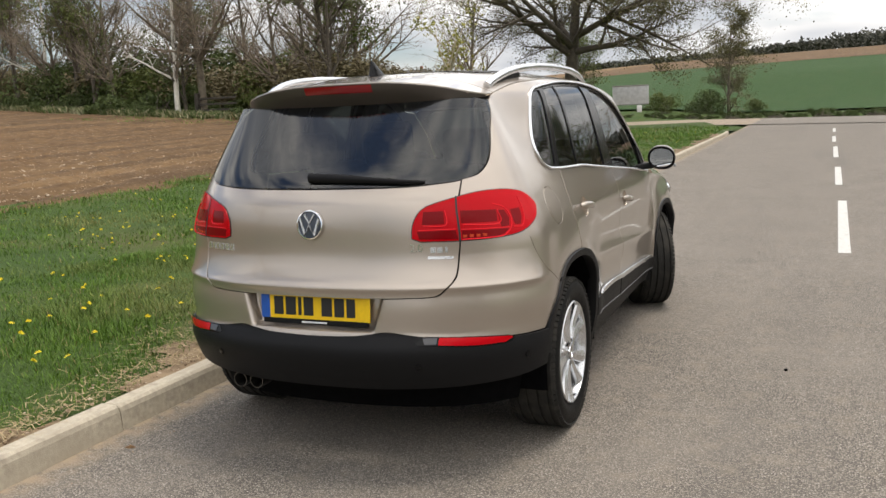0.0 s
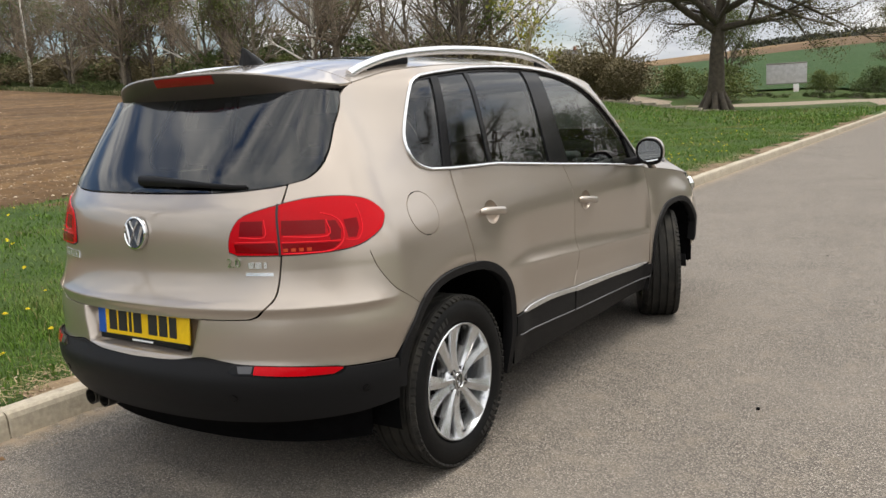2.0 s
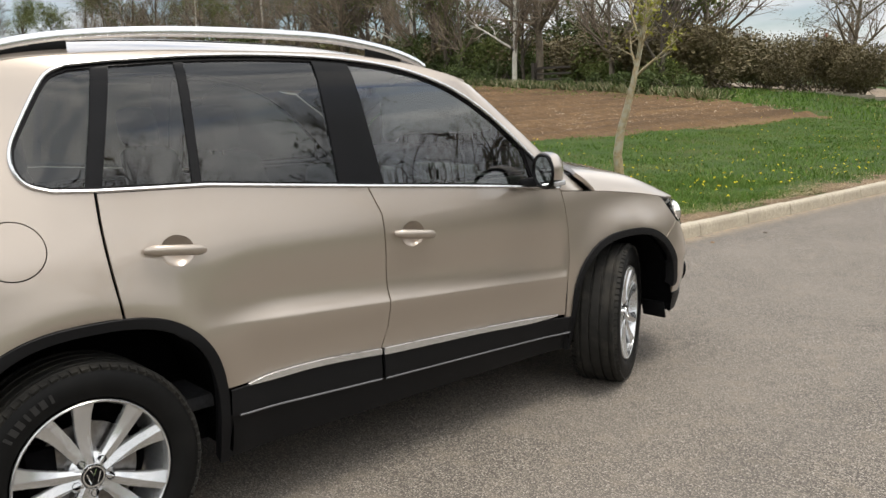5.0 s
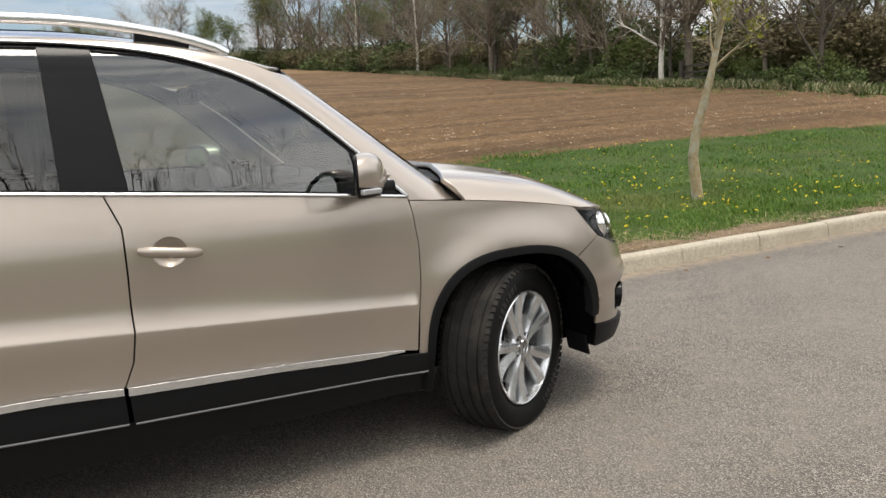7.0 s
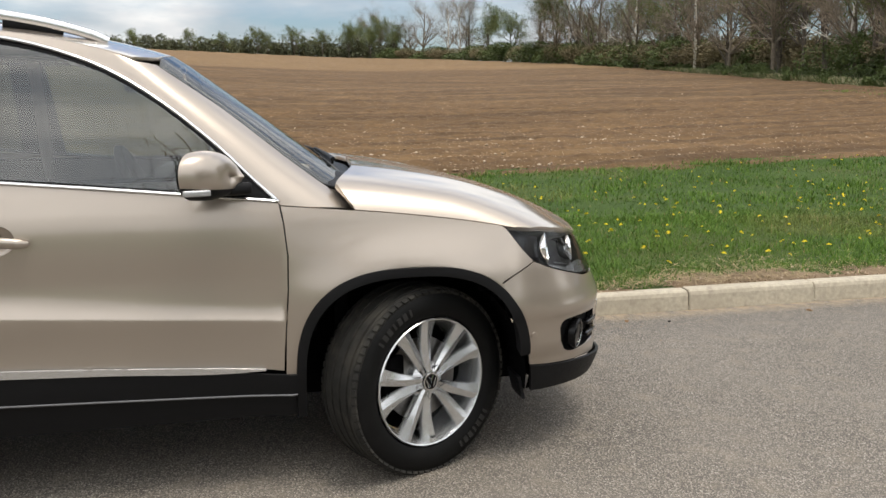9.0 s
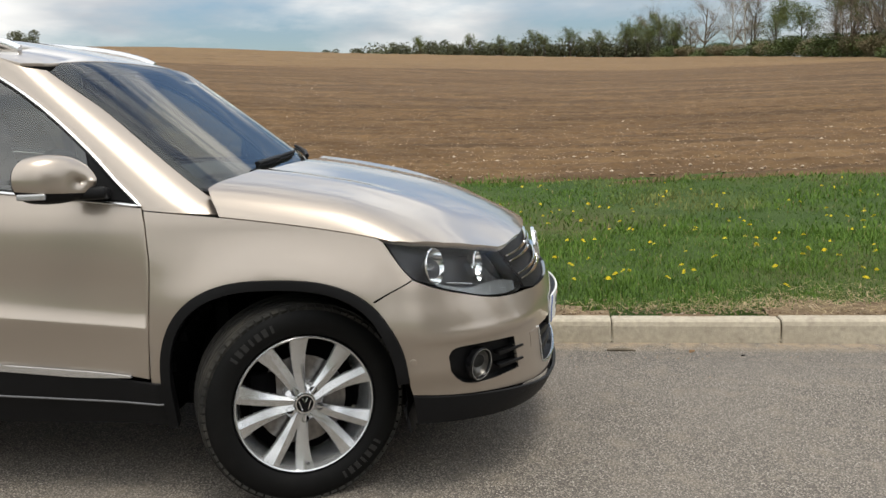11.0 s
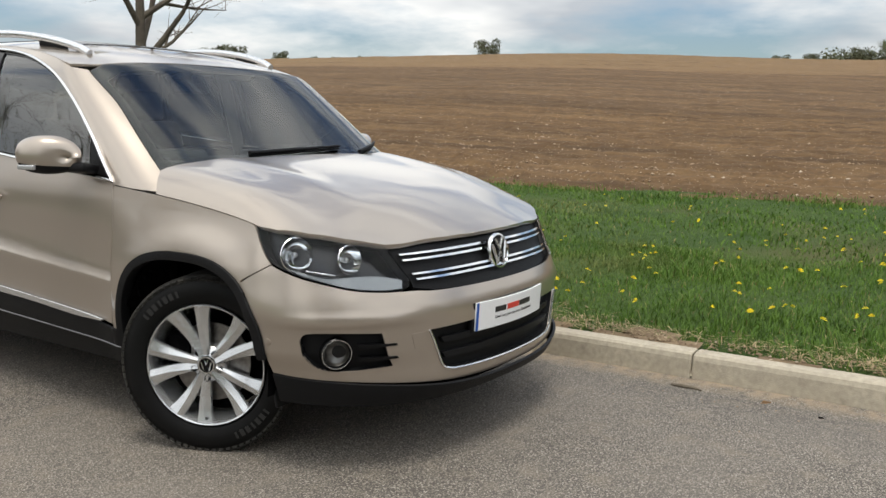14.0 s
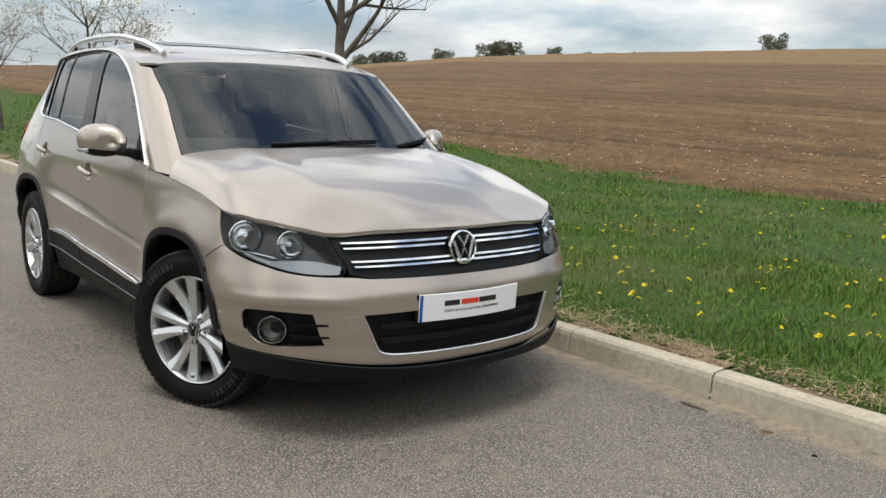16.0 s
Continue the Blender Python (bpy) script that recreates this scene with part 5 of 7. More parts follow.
rp = Matrix.Translation((.004, -.826, .690)) @ pose(0, 0, 0, -4, 0, 0)
plate = slab("number_plate", .52, .111, .006, rp, YELLOW, car, "yellow rear number plate with dark bars")
slab("plate_band", .043, .109, .002, rp @ Matrix.Translation((-.2375, -.0035, 0)), BLUE, plate)
x = -.195
for k, w in enumerate((.046, .050, .016, .046, 0, .050, .046, .040)):
    if w:
        slab("plate_bar", w, .077, .002, rp @ Matrix.Translation((x + w / 2, -.0035, 0)), INK, plate)
    x += (w + .011) if w else .028
slab("plate_holder", .50, .022, .012, rp @ Matrix.Translation((0, .002, -.064)), BLACK, car)
slab("holder_print", .12, .007, .002, rp @ Matrix.Translation((0, -.0045, -.066)), WHITE, car)
fp = Matrix.Translation((0, 3.538, .518)) @ pose(0, 0, 0, 3, 0, 180)


def bowed(me):
    """Bends a piece of the front plate round the nose of the bumper."""
    bm = bmesh.new()
    bm.from_mesh(me)
    for x_ in np.arange(-.25, .26, .025):
        bmesh.ops.bisect_plane(bm, geom=bm.verts[:] + bm.edges[:] + bm.faces[:], plane_co=(x_, 0, 0), plane_no=(1, 0, 0))
    for v in bm.verts:
        v.co.y -= .40 * v.co.x ** 2
    bm.to_mesh(me)
    bm.free()
    return smooth(me, 40)


fplate = part("front_plate", bowed(block((.52, .008, .111), fp, .0015, 1)), WHITE, car, "white dealer plate with dark and red lettering bars")
part("plate_band", bowed(block((.012, .002, .109), fp @ Matrix.Translation((-.254, -.0045, 0)))), BLUE, fplate)
part("plate_holder", bowed(block((.535, .020, .116), fp @ Matrix.Translation((-.004, .014, -.004)), .004, 2)), BLACK, car)
for x0, x1, m_ in ((-.150, -.078, INK), (-.068, .020, REDINK), (.024, .120, INK)):
    part("print_bar", bowed(block((x1 - x0, .0012, .022), fp @ Matrix.Translation(((x0 + x1) / 2, -.0045, .014)))), m_, fplate)
cu = bpy.data.curves.new("slogan", "FONT")
cu.body, cu.size, cu.extrude = "Used cars you can trust. Guaranteed.", .0215, .0004
tmp = new("slogan", cu)
dg = bpy.context.evaluated_depsgraph_get()
me = bpy.data.meshes.new_from_object(tmp.evaluated_get(dg))
bpy.data.objects.remove(tmp)
xs = [v.co.x for v in me.vertices]
k = .285 / (max(xs) - min(xs))
me.transform(fp @ Matrix.Translation((-.150, -.0048, -.022)) @ pose(0, 0, 0, 90, 0, 0) @ Matrix.Diagonal((k, k, 1, 1)))
me.materials.clear()
part("slogan", bowed(me), INK, fplate, "small dark slogan lettering")


def emblem(c, nrm, r, parent, disc_mat):
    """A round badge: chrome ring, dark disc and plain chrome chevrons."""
    nrm = Vector(nrm).normalized()
    m = Matrix.Translation(c) @ nrm.to_track_quat("X", "Z").to_matrix().to_4x4()
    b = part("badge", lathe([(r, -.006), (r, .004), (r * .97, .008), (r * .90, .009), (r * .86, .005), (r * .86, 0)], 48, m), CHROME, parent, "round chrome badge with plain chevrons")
    part("badge_disc", lathe([(r * .88, .0), (r * .5, .004), (.0001, .005)], 40, m), disc_mat, b)
    for pts in ([(-.36, .66), (0, .10), (.36, .66)], [(-.72, .42), (-.34, -.66), (0, -.02), (.34, -.66), (.72, .42)]):
        pth = [m @ Vector((.007, a_ * r, b_ * r)) for a_, b_ in pts]
        part("chevron", tube([tuple(p) for p in pth], r * .10, 6, up=tuple(nrm)), ALLOY, b)


pc, nc = on(lower, END + .001, 1.03, .008)
emblem((0, pc[1], 1.03), (0, -1, .12), .062, tg, mat("badge_blue_grey", (.05, .06, .08), .2))
emblem((0, 3.452, .740), (0, 1, .16), .072, gr, GLOSSY)
bd = "raised chrome model lettering"
cu = bpy.data.curves.new("figures", "FONT")
cu.body, cu.size, cu.extrude = "2.0", .045, .002
tmp = new("figures", cu)
dg = bpy.context.evaluated_depsgraph_get()
me = bpy.data.meshes.new_from_object(tmp.evaluated_get(dg))
bpy.data.objects.remove(tmp)
p0, n0 = on(lower, -.935, .932, .004)
zx = Vector(n0)
ux = Vector((lower(-.90, .932) - lower(-.97, .932))).normalized()
uz = zx.cross(ux).normalized() * 1
mm = Matrix.Translation(Vector(on(lower, -.972, .918, .005)[0])) @ Matrix((ux, uz, zx)).transposed().to_4x4()
me.transform(mm)
me.materials.clear()
part("figures", me, CHROME, tg, bd)
for a0, w in ((-.893, .020), (-.868, .022), (-.838, .010)):
    panel("letter_bar", [(a0, .913), (a0 + w, .913), (a0 + w, .935), (a0, .935)], lower, SATIN, tg, off=.005, step=.02, rim=.005, sides=(1,))
panel("letter_bar", [(-.902, .888), (-.806, .886), (-.806, .898), (-.902, .900)], lower, SATIN, tg, off=.004, step=.02, rim=.004, sides=(1,))
for k in range(6):
    a0 = -.80 - .032 * k
    panel("letter_bar", [(a0, .908), (a0 - .021, .908), (a0 - .021, .936), (a0, .936)], lower, SATIN, tg, off=.005, step=.02, rim=.005, sides=(-1,))

# wheels
def wheel(parent, c, steer, s):
    """Ten-spoke alloy wheel in a road tyre; x points outwards."""
    e = new("wheel")
    e.parent = parent
    e.matrix_basis = Matrix.Translation(c) @ pose(0, 0, 0, 0, 0, steer + (0 if s > 0 else 180))
    tagged(e, "silver ten-spoke alloy wheel with a black road tyre")
    R = .350
    prof = [(.238, .088), (.245, .104), (.262, .114), (.285, .118), (.310, .116), (.328, .108), (.341, .098)]
    for x0 in (.074, .028, -.020, -.066):
        prof += [(R - .001, x0 + .021), (R, x0 + .008), (R - .009, x0 + .006), (R - .009, x0 - .002), (R, x0 - .004)]
    prof += [(R - .002, -.088), (.337, -.100), (.320, -.114), (.285, -.118), (.25, -.108), (.235, -.09), (.235, .0), (.238, .088)]
    tm = lathe(prof, 96, angle=28)
    for m_ in (RUBBER, TREAD):
        tm.materials.append(m_)
    for p_ in tm.polygons:
        p_.material_index = int(math.hypot(p_.center.y, p_.center.z) > .334)
    part("tyre", tm, RUBBER, e)
    # tread blocks on both shoulders
    bm = bmesh.new()
    for x0 in (.097, -.097):
        for k in range(72):
            t = 2 * math.pi * k / 72
            m = Matrix.Rotation(t, 4, "X") @ Matrix.Translation((x0, 0, .3398)) @ pose(0, 0, 0, 0, 22 if x0 > 0 else -22, 9)
            q = bmesh.ops.create_cube(bm, size=1, matrix=m @ Matrix.Diagonal((.032, .021, .009, 1)))
    me = bpy.data.meshes.new("tread")
    bm.to_mesh(me)
    bm.free()
    tagged(part("tread", me, TREAD, e), kind="stuff")
    bm = bmesh.new()
    for a0 in (205, 20):
        for k in range(7):
            t = math.radians(a0 + k * 5.2)
            m = Matrix.Rotation(t, 4, "X") @ Matrix.Translation((.1175, 0, .292))
            bmesh.ops.create_cube(bm, size=1, matrix=m @ Matrix.Diagonal((.003, .017 if k % 3 else .009, .026, 1)))
    me = bpy.data.meshes.new("print")
    bm.to_mesh(me)
    bm.free()
    part("sidewall_marking", me, mat("faded_tyre_marking", (.014, .0137, .0135), .5), e)["kind"] = "stuff"
    rimp = [(.245, .098), (.2465, .106), (.243, .110), (.2385, .1075), (.2335, .095), (.228, .070), (.222, .03), (.214, -.08), (.238, -.10)]
    rim = part("rim", lathe(rimp, 80, angle=30), ALLOY, e)
    rim.matrix_basis = Matrix.Diagonal((1, .968, .968, 1))
    for k in range(2):
        # a flat-faced spoke with one hard ridge, its two facets leaning apart
        sg = 1 if k else -1
        bm = bmesh.new()
        rows = []
        for u in np.linspace(0, 1, 9):
            r = .040 + u * .1965
            w = .0165 + .0155 * u ** .9 + .0035 * max(0, u - .8) / .2
            x = .090 - .010 * u * (1 - u) * 4 * .5 + .014 * u ** 2
            mid = sg * (.004 + .010 * math.sin(math.pi * u * .8))
            ridge = mid - sg * w * (.50 - .75 * u)
            rows.append([(x - .013, mid - w, r), (x - .002, mid - w * .90, r), (x + .006, ridge, r), (x - .002, mid + w * .90, r), (x - .013, mid + w, r), (x - .034, mid + w * .72, r), (x - .034, mid - w * .72, r)])
        vs = [[bm.verts.new((a, b, c_)) for a, b, c_ in row] for row in rows]
        for i in range(len(rows) - 1):
            for j in range(7):
                bm.faces.new((vs[i][j], vs[i][(j + 1) % 7], vs[i + 1][(j + 1) % 7], vs[i + 1][j]))
        bm.faces.new(vs[-1])
        bmesh.ops.recalc_face_normals(bm, faces=bm.faces)
        me = bpy.data.meshes.new("spoke")
        bm.to_mesh(me)
        bm.free()
        smooth(me, 16)
        for q in range(5):
            part("spoke", me, ALLOY, rim).matrix_basis = Matrix.Rotation(2 * math.pi * (2 * q + k) / 10, 4, "X")
    part("hub", lathe([(.078, .04), (.072, .070), (.058, .084), (.036, .090), (.034, .086)], 48), ALLOY, rim)
    cap = part("centre_cap", lathe([(.034, .088), (.033, .096), (.0001, .097)], 36), GLOSSY, e)
    part("cap_ring", lathe([(.034, .094), (.033, .0985), (.029, .0985), (.028, .096)], 36), CHROME, cap)
    for pts in ([(-.009, .022), (0, .003), (.009, .022)], [(-.021, .012), (-.010, -.020), (0, .000), (.010, -.020), (.021, .012)]):
        part("chevron", tube([(.098, a_, b_) for a_, b_ in pts], .0026, 5, up=(1, 0, 0)), CHROME, cap)
    for k in range(5):
        t = 2 * math.pi * (k + .5) / 5
        m = Matrix.Rotation(t, 4, "X") @ Matrix.Translation((.0, 0, .056))
        hole = part("bolt_hole", lathe([(.0130, .0935), (.0118, .0945), (.0112, .080), (.0001, .078)], 18, m), DARK, rim)
        part("wheel_bolt", lathe([(.0075, .076), (.0070, .0885), (.0001, .0895)], 6, m, 20), DISC, hole)
    part("brake_disc", lathe([(.155, .03), (.155, .038), (.07, .04), (.06, .05), (.0001, .05)], 48), DISC, e)
    part("brake_drum_back", lathe([(.205, -.02), (.0001, -.03)], 40), DARK, e)
    part("brake_caliper", block((.07, .09, .16), Matrix.Translation((.02, -.13, .03)), .015), DARK, e)
    part("valve", tube([(.088, .0, -.218), (.112, .0, -.206)], .005, 8), INK, e)
    return e


for s in (1, -1):
    wheel(car, (s * .778, -.014, .332), 0, s)
    wheel(car, (s * .765, 2.627, .323), 26, s)

# cabin: seats, dashboard, wheel, mirror
def seat(name, x, y, w, rear=False):
    e = new(name)
    e.parent = car
    e.location = (x, y, 0)
    tagged(e, "dark cloth car seat with a headrest" if not rear else "dark cloth rear bench with three headrests")
    part("cushion", block((w, .52, .16), Matrix.Translation((0, .05, .62)), .05, 3), CLOTH, e)
    part("backrest", block((w * .96, .15, .64), Matrix.Translation((0, -.27, .93)) @ pose(0, 0, 0, 14, 0, 0), .055, 3, taper=(.86, .8)), CLOTH, e)
    for hx in ((0,) if not rear else (-.42, 0, .42)):
        part("headrest", block((.25, .10, .17), Matrix.Translation((hx, -.375, 1.335 if not rear else 1.30)) @ pose(0, 0, 0, 8, 0, 0), .045, 3), CLOTH, e)
        for px in (-.05, .05):
            part("headrest_post", tube([(hx + px, -.36, 1.20), (hx + px, -.375, 1.28)], .006, 6), CHROME, e)


seat("front_seat", .36, 1.10, .50)
seat("front_seat", -.36, 1.10, .50)
seat("rear_seat", 0, .32, 1.05, True)
dashb = part("dashboard", block((1.40, .50, .26), Matrix.Translation((0, 2.02, .93)) @ pose(0, 0, 0, -6, 0, 0), .07, 3), DASH, car)
part("instrument_hood", block((.40, .22, .10), Matrix.Translation((.37, 1.83, 1.065)), .04, 3), DASH, dashb)
part("centre_console", block((.26, .9, .30), Matrix.Translation((0, 1.45, .62)), .05, 2), DASH, car)
ring = [(.37 + .185 * math.cos(t), 1.66 + .185 * math.sin(t) * -.42, 1.005 + .185 * math.sin(t) * .9) for t in np.linspace(0, 2 * math.pi, 40, endpoint=False)]
stw = part("steering_wheel", tube(ring, .016, 10, closed=True, up=(0, -.9, -.42)), DASH, car)
part("wheel_boss", block((.15, .06, .13), Matrix.Translation((.37, 1.675, 1.005)) @ pose(0, 0, 0, -25, 0, 0), .03, 3), DASH, stw)
part("wheel_spoke", block((.34, .025, .035), Matrix.Translation((.37, 1.665, 1.005)) @ pose(0, 0, 0, -25, 0, 0), .01), DASH, stw)
part("rear_view_mirror", block((.23, .04, .07), Matrix.Translation((0, 1.60, 1.42)), .018, 3), GLOSSY, car)
for s in (1, -1):
    part("door_card", block((.05, 1.60, .55), Matrix.Translation((s * .80, 1.30, .80)), .02), DASH, car)
    part("sun_visor", block((.40, .03, .15), Matrix.Translation((s * .33, 1.52, 1.52)) @ pose(0, 0, 0, -62, 0, 0), .01), LINING, car)
    pl = [on(cabin, 1.08, z, -.05)[0] * (s, 1, 1) for z in np.linspace(1.0, 1.56, 6)]
    part("pillar_trim", tube(pl, .045, 8, squash=.6), LINING, car)


# ---- trees, bushes and hedges ----
def bark(name, a, b, scale=14):
    return mat(name, a, .9, grain=(scale, .25), tint=(scale * .35, b, .42, .66), bump=(scale * 3, .01))


BARK = bark("grey_brown_bark", (.13, .105, .078), (.19, .16, .115))
DARKBARK = bark("dark_bark", (.070, .056, .043), (.105, .088, .062))
TWIG = mat("brown_twigs", (.21, .165, .122), .9, grain=(3, .3))
TWIGDARK = mat("dark_twigs", (.13, .104, .08), .9, grain=(3, .3))
BIRCHBARK = mat("white_birch_bark", (.62, .58, .50), .7, grain=(9, .12), tint=(5, (.06, .05, .04), .60, .70))
LICHEN = mat("lichened_young_bark", (.32, .25, .14), .9, grain=(30, .25), tint=[(11, (.36, .33, .24), .45, .6), (7, (.40, .24, .05), .62, .75)], bump=(90, .004))


def leafy(name, a, b):
    m, nt, geo, tex, rng, mix, bump, colour = node_material(name, .6)
    c = mix(rng(geo.outputs["Random Per Island"], 0, 1), a, b)
    colour(mix(rng(tex(.5, 3).outputs[0], .4, .7, 0, .5), c, tuple(v * .5 for v in a)))
    return m


SPRING = leafy("fresh_yellow_green_leaves", (.17, .19, .025), (.34, .31, .05))
GREEN = leafy("dull_green_leaves", (.075, .105, .026), (.15, .17, .045))
IVY = leafy("dark_ivy_leaves", (.055, .080, .022), (.11, .14, .042))
RUST = leafy("brown_hedge_buds", (.15, .125, .065), (.24, .195, .105))
BLOSSOM = leafy("white_blossom", (.62, .58, .52), (.80, .76, .70))
OLIVE = leafy("olive_buds", (.105, .10, .038), (.17, .155, .06))


def grow(seed, height, r0, levels=4, kids=(7, 6, 5, 4), spread=(52, 46, 42, 40), ratio=(.62, .55, .5, .45), bare=.3, wander=.16, droop=0., lean=(0, 0), lift=.15):
    """Limbs of a tree: rows of (start, end, radius there and there, level)."""
    rnd = random.Random(seed)
    out = []

    def limb(p, d, length, r, lv):
        n = max(3, int(5 - lv)) if lv else 8
        q, rr = p.copy(), r
        step = length / n
        pts = []
        for i in range(n):
            d2 = d + Vector((rnd.uniform(-1, 1), rnd.uniform(-1, 1), rnd.uniform(-.6, .8) + (lift if lv else .2) - droop * lv)) * wander * (1 if lv else .35)
            d2.normalize()
            e = q + d2 * step
            r2 = r * (1 - (i + 1) / n * (.82 if lv else .72))
            out.append((tuple(q), tuple(e), rr, r2, lv))
            pts.append((q.copy(), d2.copy(), rr, (i + .5) / n))
            q, d, rr = e, d2, r2
        if lv + 1 >= levels:
            return
        for k in range(kids[lv]):
            t = rnd.uniform(bare if lv == 0 else .15, 1)
            i = min(n - 1, int(t * n))
            b, dd, br, _ = pts[i]
            ax = Vector((rnd.uniform(-1, 1), rnd.uniform(-1, 1), rnd.uniform(-.3, .3)))
            ax = dd.cross(ax)
            if ax.length < 1e-3:
                continue
            an = radians(spread[lv] * rnd.uniform(.65, 1.25))
            nd = (Matrix.Rotation(an, 3, ax.normalized()) @ dd).normalized()
            limb(b + (q - b) * 0 + dd * step * rnd.random(), nd, length * ratio[lv] * rnd.uniform(.7, 1.2) * (1.15 - .35 * t if lv == 0 else 1), max(br * .62, .003), lv + 1)

    limb(Vector((0, 0, -.1)), Vector((lean[0], lean[1], 1)).normalized(), height, r0, 0)
    return out


def limbs_mesh(name, segs, sides):
    """Tapered rods for the limbs, all in one mesh."""
    a = np.array([s[0] for s in segs])
    b = np.array([s[1] for s in segs])
    ra, rb = np.array([s[2] for s in segs]), np.array([s[3] for s in segs])
    d = b - a
    d /= np.linalg.norm(d, axis=1)[:, None] + 1e-9
    up = np.where(np.abs(d[:, 2:3]) > .9, np.array([[1., 0, 0]]), np.array([[0, 0, 1.]]))
    u = np.cross(d, up)
    u /= np.linalg.norm(u, axis=1)[:, None] + 1e-9
    v = np.cross(d, u)
    an = np.arange(sides) * 2 * np.pi / sides
    c, s = np.cos(an), np.sin(an)
    ring = u[:, None] * c[None, :, None] + v[:, None] * s[None, :, None]
    V = np.concatenate([a[:, None] + ring * ra[:, None, None], b[:, None] + ring * rb[:, None, None]], 1).reshape(-1, 3)
    base = np.arange(len(segs))[:, None] * 2 * sides
    j = np.arange(sides)
    F = np.stack([base + j, base + (j + 1) % sides, base + sides + (j + 1) % sides, base + sides + j], -1).reshape(-1, 4)
    return V, F


def leaves_mesh(pts, size, seed, per=1, jit=.1, flat=.0):
    """Small folded leaves scattered about the points."""
    r = np.random.RandomState(seed)
    p = np.repeat(np.asarray(pts, float), per, 0)
    p = p + r.normal(0, jit, p.shape)
    n = len(p)
    d = r.normal(0, 1, (n, 3))
    d /= np.linalg.norm(d, axis=1)[:, None]
    e = np.cross(d, r.normal(0, 1, (n, 3)))
    e /= np.linalg.norm(e, axis=1)[:, None] + 1e-9
    s = size * r.uniform(.6, 1.3, (n, 1))
    V = np.stack([p - d * s, p + e * s * .55, p + d * s, p - e * s * .55], 1).reshape(-1, 3)
    return V, np.arange(n * 4).reshape(n, 4)


def under_tree(name, V, F, material, parent):
    ob = raw(name, V, F, material, kind="")
    ob.parent = parent
    return ob


def tree(name, label, segs, at=(0, 0, 0), trunk_mat=BARK, twig_mat=TWIG, leaf=None, thick=1, group=""):
    e = thing(name, label, "tree", group, at)
    big = [s for s in segs if s[4] <= thick]
    small = [s for s in segs if s[4] > thick]
    under_tree("trunk", *limbs_mesh("trunk", big, 8), trunk_mat, e)
    if small:
        under_tree("crown", *limbs_mesh("crown", small, 3), twig_mat, e)
    if leaf:
        lm, size, per, jit, share, seed = leaf
        top = max(q[4] for q in segs)
        tips = [s[1] for s in segs if s[4] >= top]
        rr = random.Random(seed)
        tips = [t for t in tips if rr.random() < share]
        under_tree("leaves", *leaves_mesh(tips, size, seed, per, jit), lm, e)
    return e


def bush(name, label, seed, w, h, leaf_mat, n=2200, size=.09, at=(0, 0, 0), category="bush"):
    """A loose bush: many stems and small leaves in uneven lobes with gaps."""
    e = thing(name, label, category, at=at)
    r = np.random.RandomState(seed)
    lobes = [(r.uniform(-.5, .5) * w, r.uniform(-.4, .4) * w, r.uniform(.25, .75) * h, r.uniform(.22, .42) * min(w, h * 1.3)) for _ in range(9)]
    pts = []
    for x, y, z, q in lobes:
        d = r.normal(0, 1, (n // 9, 3))
        d /= np.linalg.norm(d, axis=1)[:, None]
        pts.append(np.array([x, y, z]) + d * q * r.uniform(.35, 1.0, (n // 9, 1)) ** .6 * np.array([1, 1, .85]))
    pts = np.vstack(pts)
    pts = pts[pts[:, 2] > .02]
    under_tree("leaves", *leaves_mesh(pts, size, seed, 1, .05), leaf_mat, e)
    segs = []
    for k in range(34):
        a = np.array([r.uniform(-.35, .35) * w, r.uniform(-.3, .3) * w, 0])
        b = pts[r.randint(len(pts))] * np.array([1, 1, 1.05])
        m = (a + b) / 2 + r.normal(0, .1, 3)
        segs += [(tuple(a), tuple(m), .028, .018, 1), (tuple(m), tuple(b), .018, .006, 2)]
    under_tree("stem", *limbs_mesh("stem", segs, 4), TWIGDARK, e)
    return e


Z = lambda x, y: float(land(x, y))
at = lambda x, y, s=1.0, rot=0.0, sx=None: Matrix.Translation((x, y, Z(x, y) - .05)) @ Matrix.Rotation(radians(rot), 4, "Z") @ Matrix.Diagonal((sx or s, sx or s, s, 1))


def plant(proto, m):
    """A copy of a tree at a place, turned and scaled."""
    c = copy_thing(proto, Matrix())
    c.matrix_basis = m
    return c


# verge trees beside the lane
sap = grow(11, 2.4, .070, 4, (8, 4, 3, 3), (38, 42, 42, 40), (.36, .5, .5, .45), bare=.60, wander=.16, lift=.3)
bend = lambda p: (p[0] + .28 * max(0, p[2] - .55) ** 1.1 * (1 if p[2] < 1.5 else 1) - .10 * min(p[2], .6), p[1], p[2])
sap = [(bend(a), bend(b), c, d, l) for a, b, c, d, l in sap]
tree("young_tree", "young leaning roadside tree with lichened trunk and fresh leaves", sap, (-3.22, 8.1, Z(-3.22, 8.1)), LICHEN, LICHEN, (SPRING, .028, 4, .06, .6, 5), thick=0).rotation_euler = (0, 0, radians(50))
bare = grow(23, 3.4, .115, 5, (6, 6, 5, 4), (40, 48, 44, 42), (.72, .60, .52, .48), bare=.30, wander=.15, lift=.3)
tree("bare_verge_tree", "bare roadside tree with thick pruned forking limbs", bare, (-3.8, -3.9, Z(-3.8, -3.9)), DARKBARK, TWIGDARK, (RUST, .018, 1, .02, .25, 3), thick=2)
blo = grow(31, 3.3, .075, 5, (9, 6, 5, 3), (46, 44, 42, 40), (.58, .55, .5, .45), bare=.38, wander=.13, lift=.28)
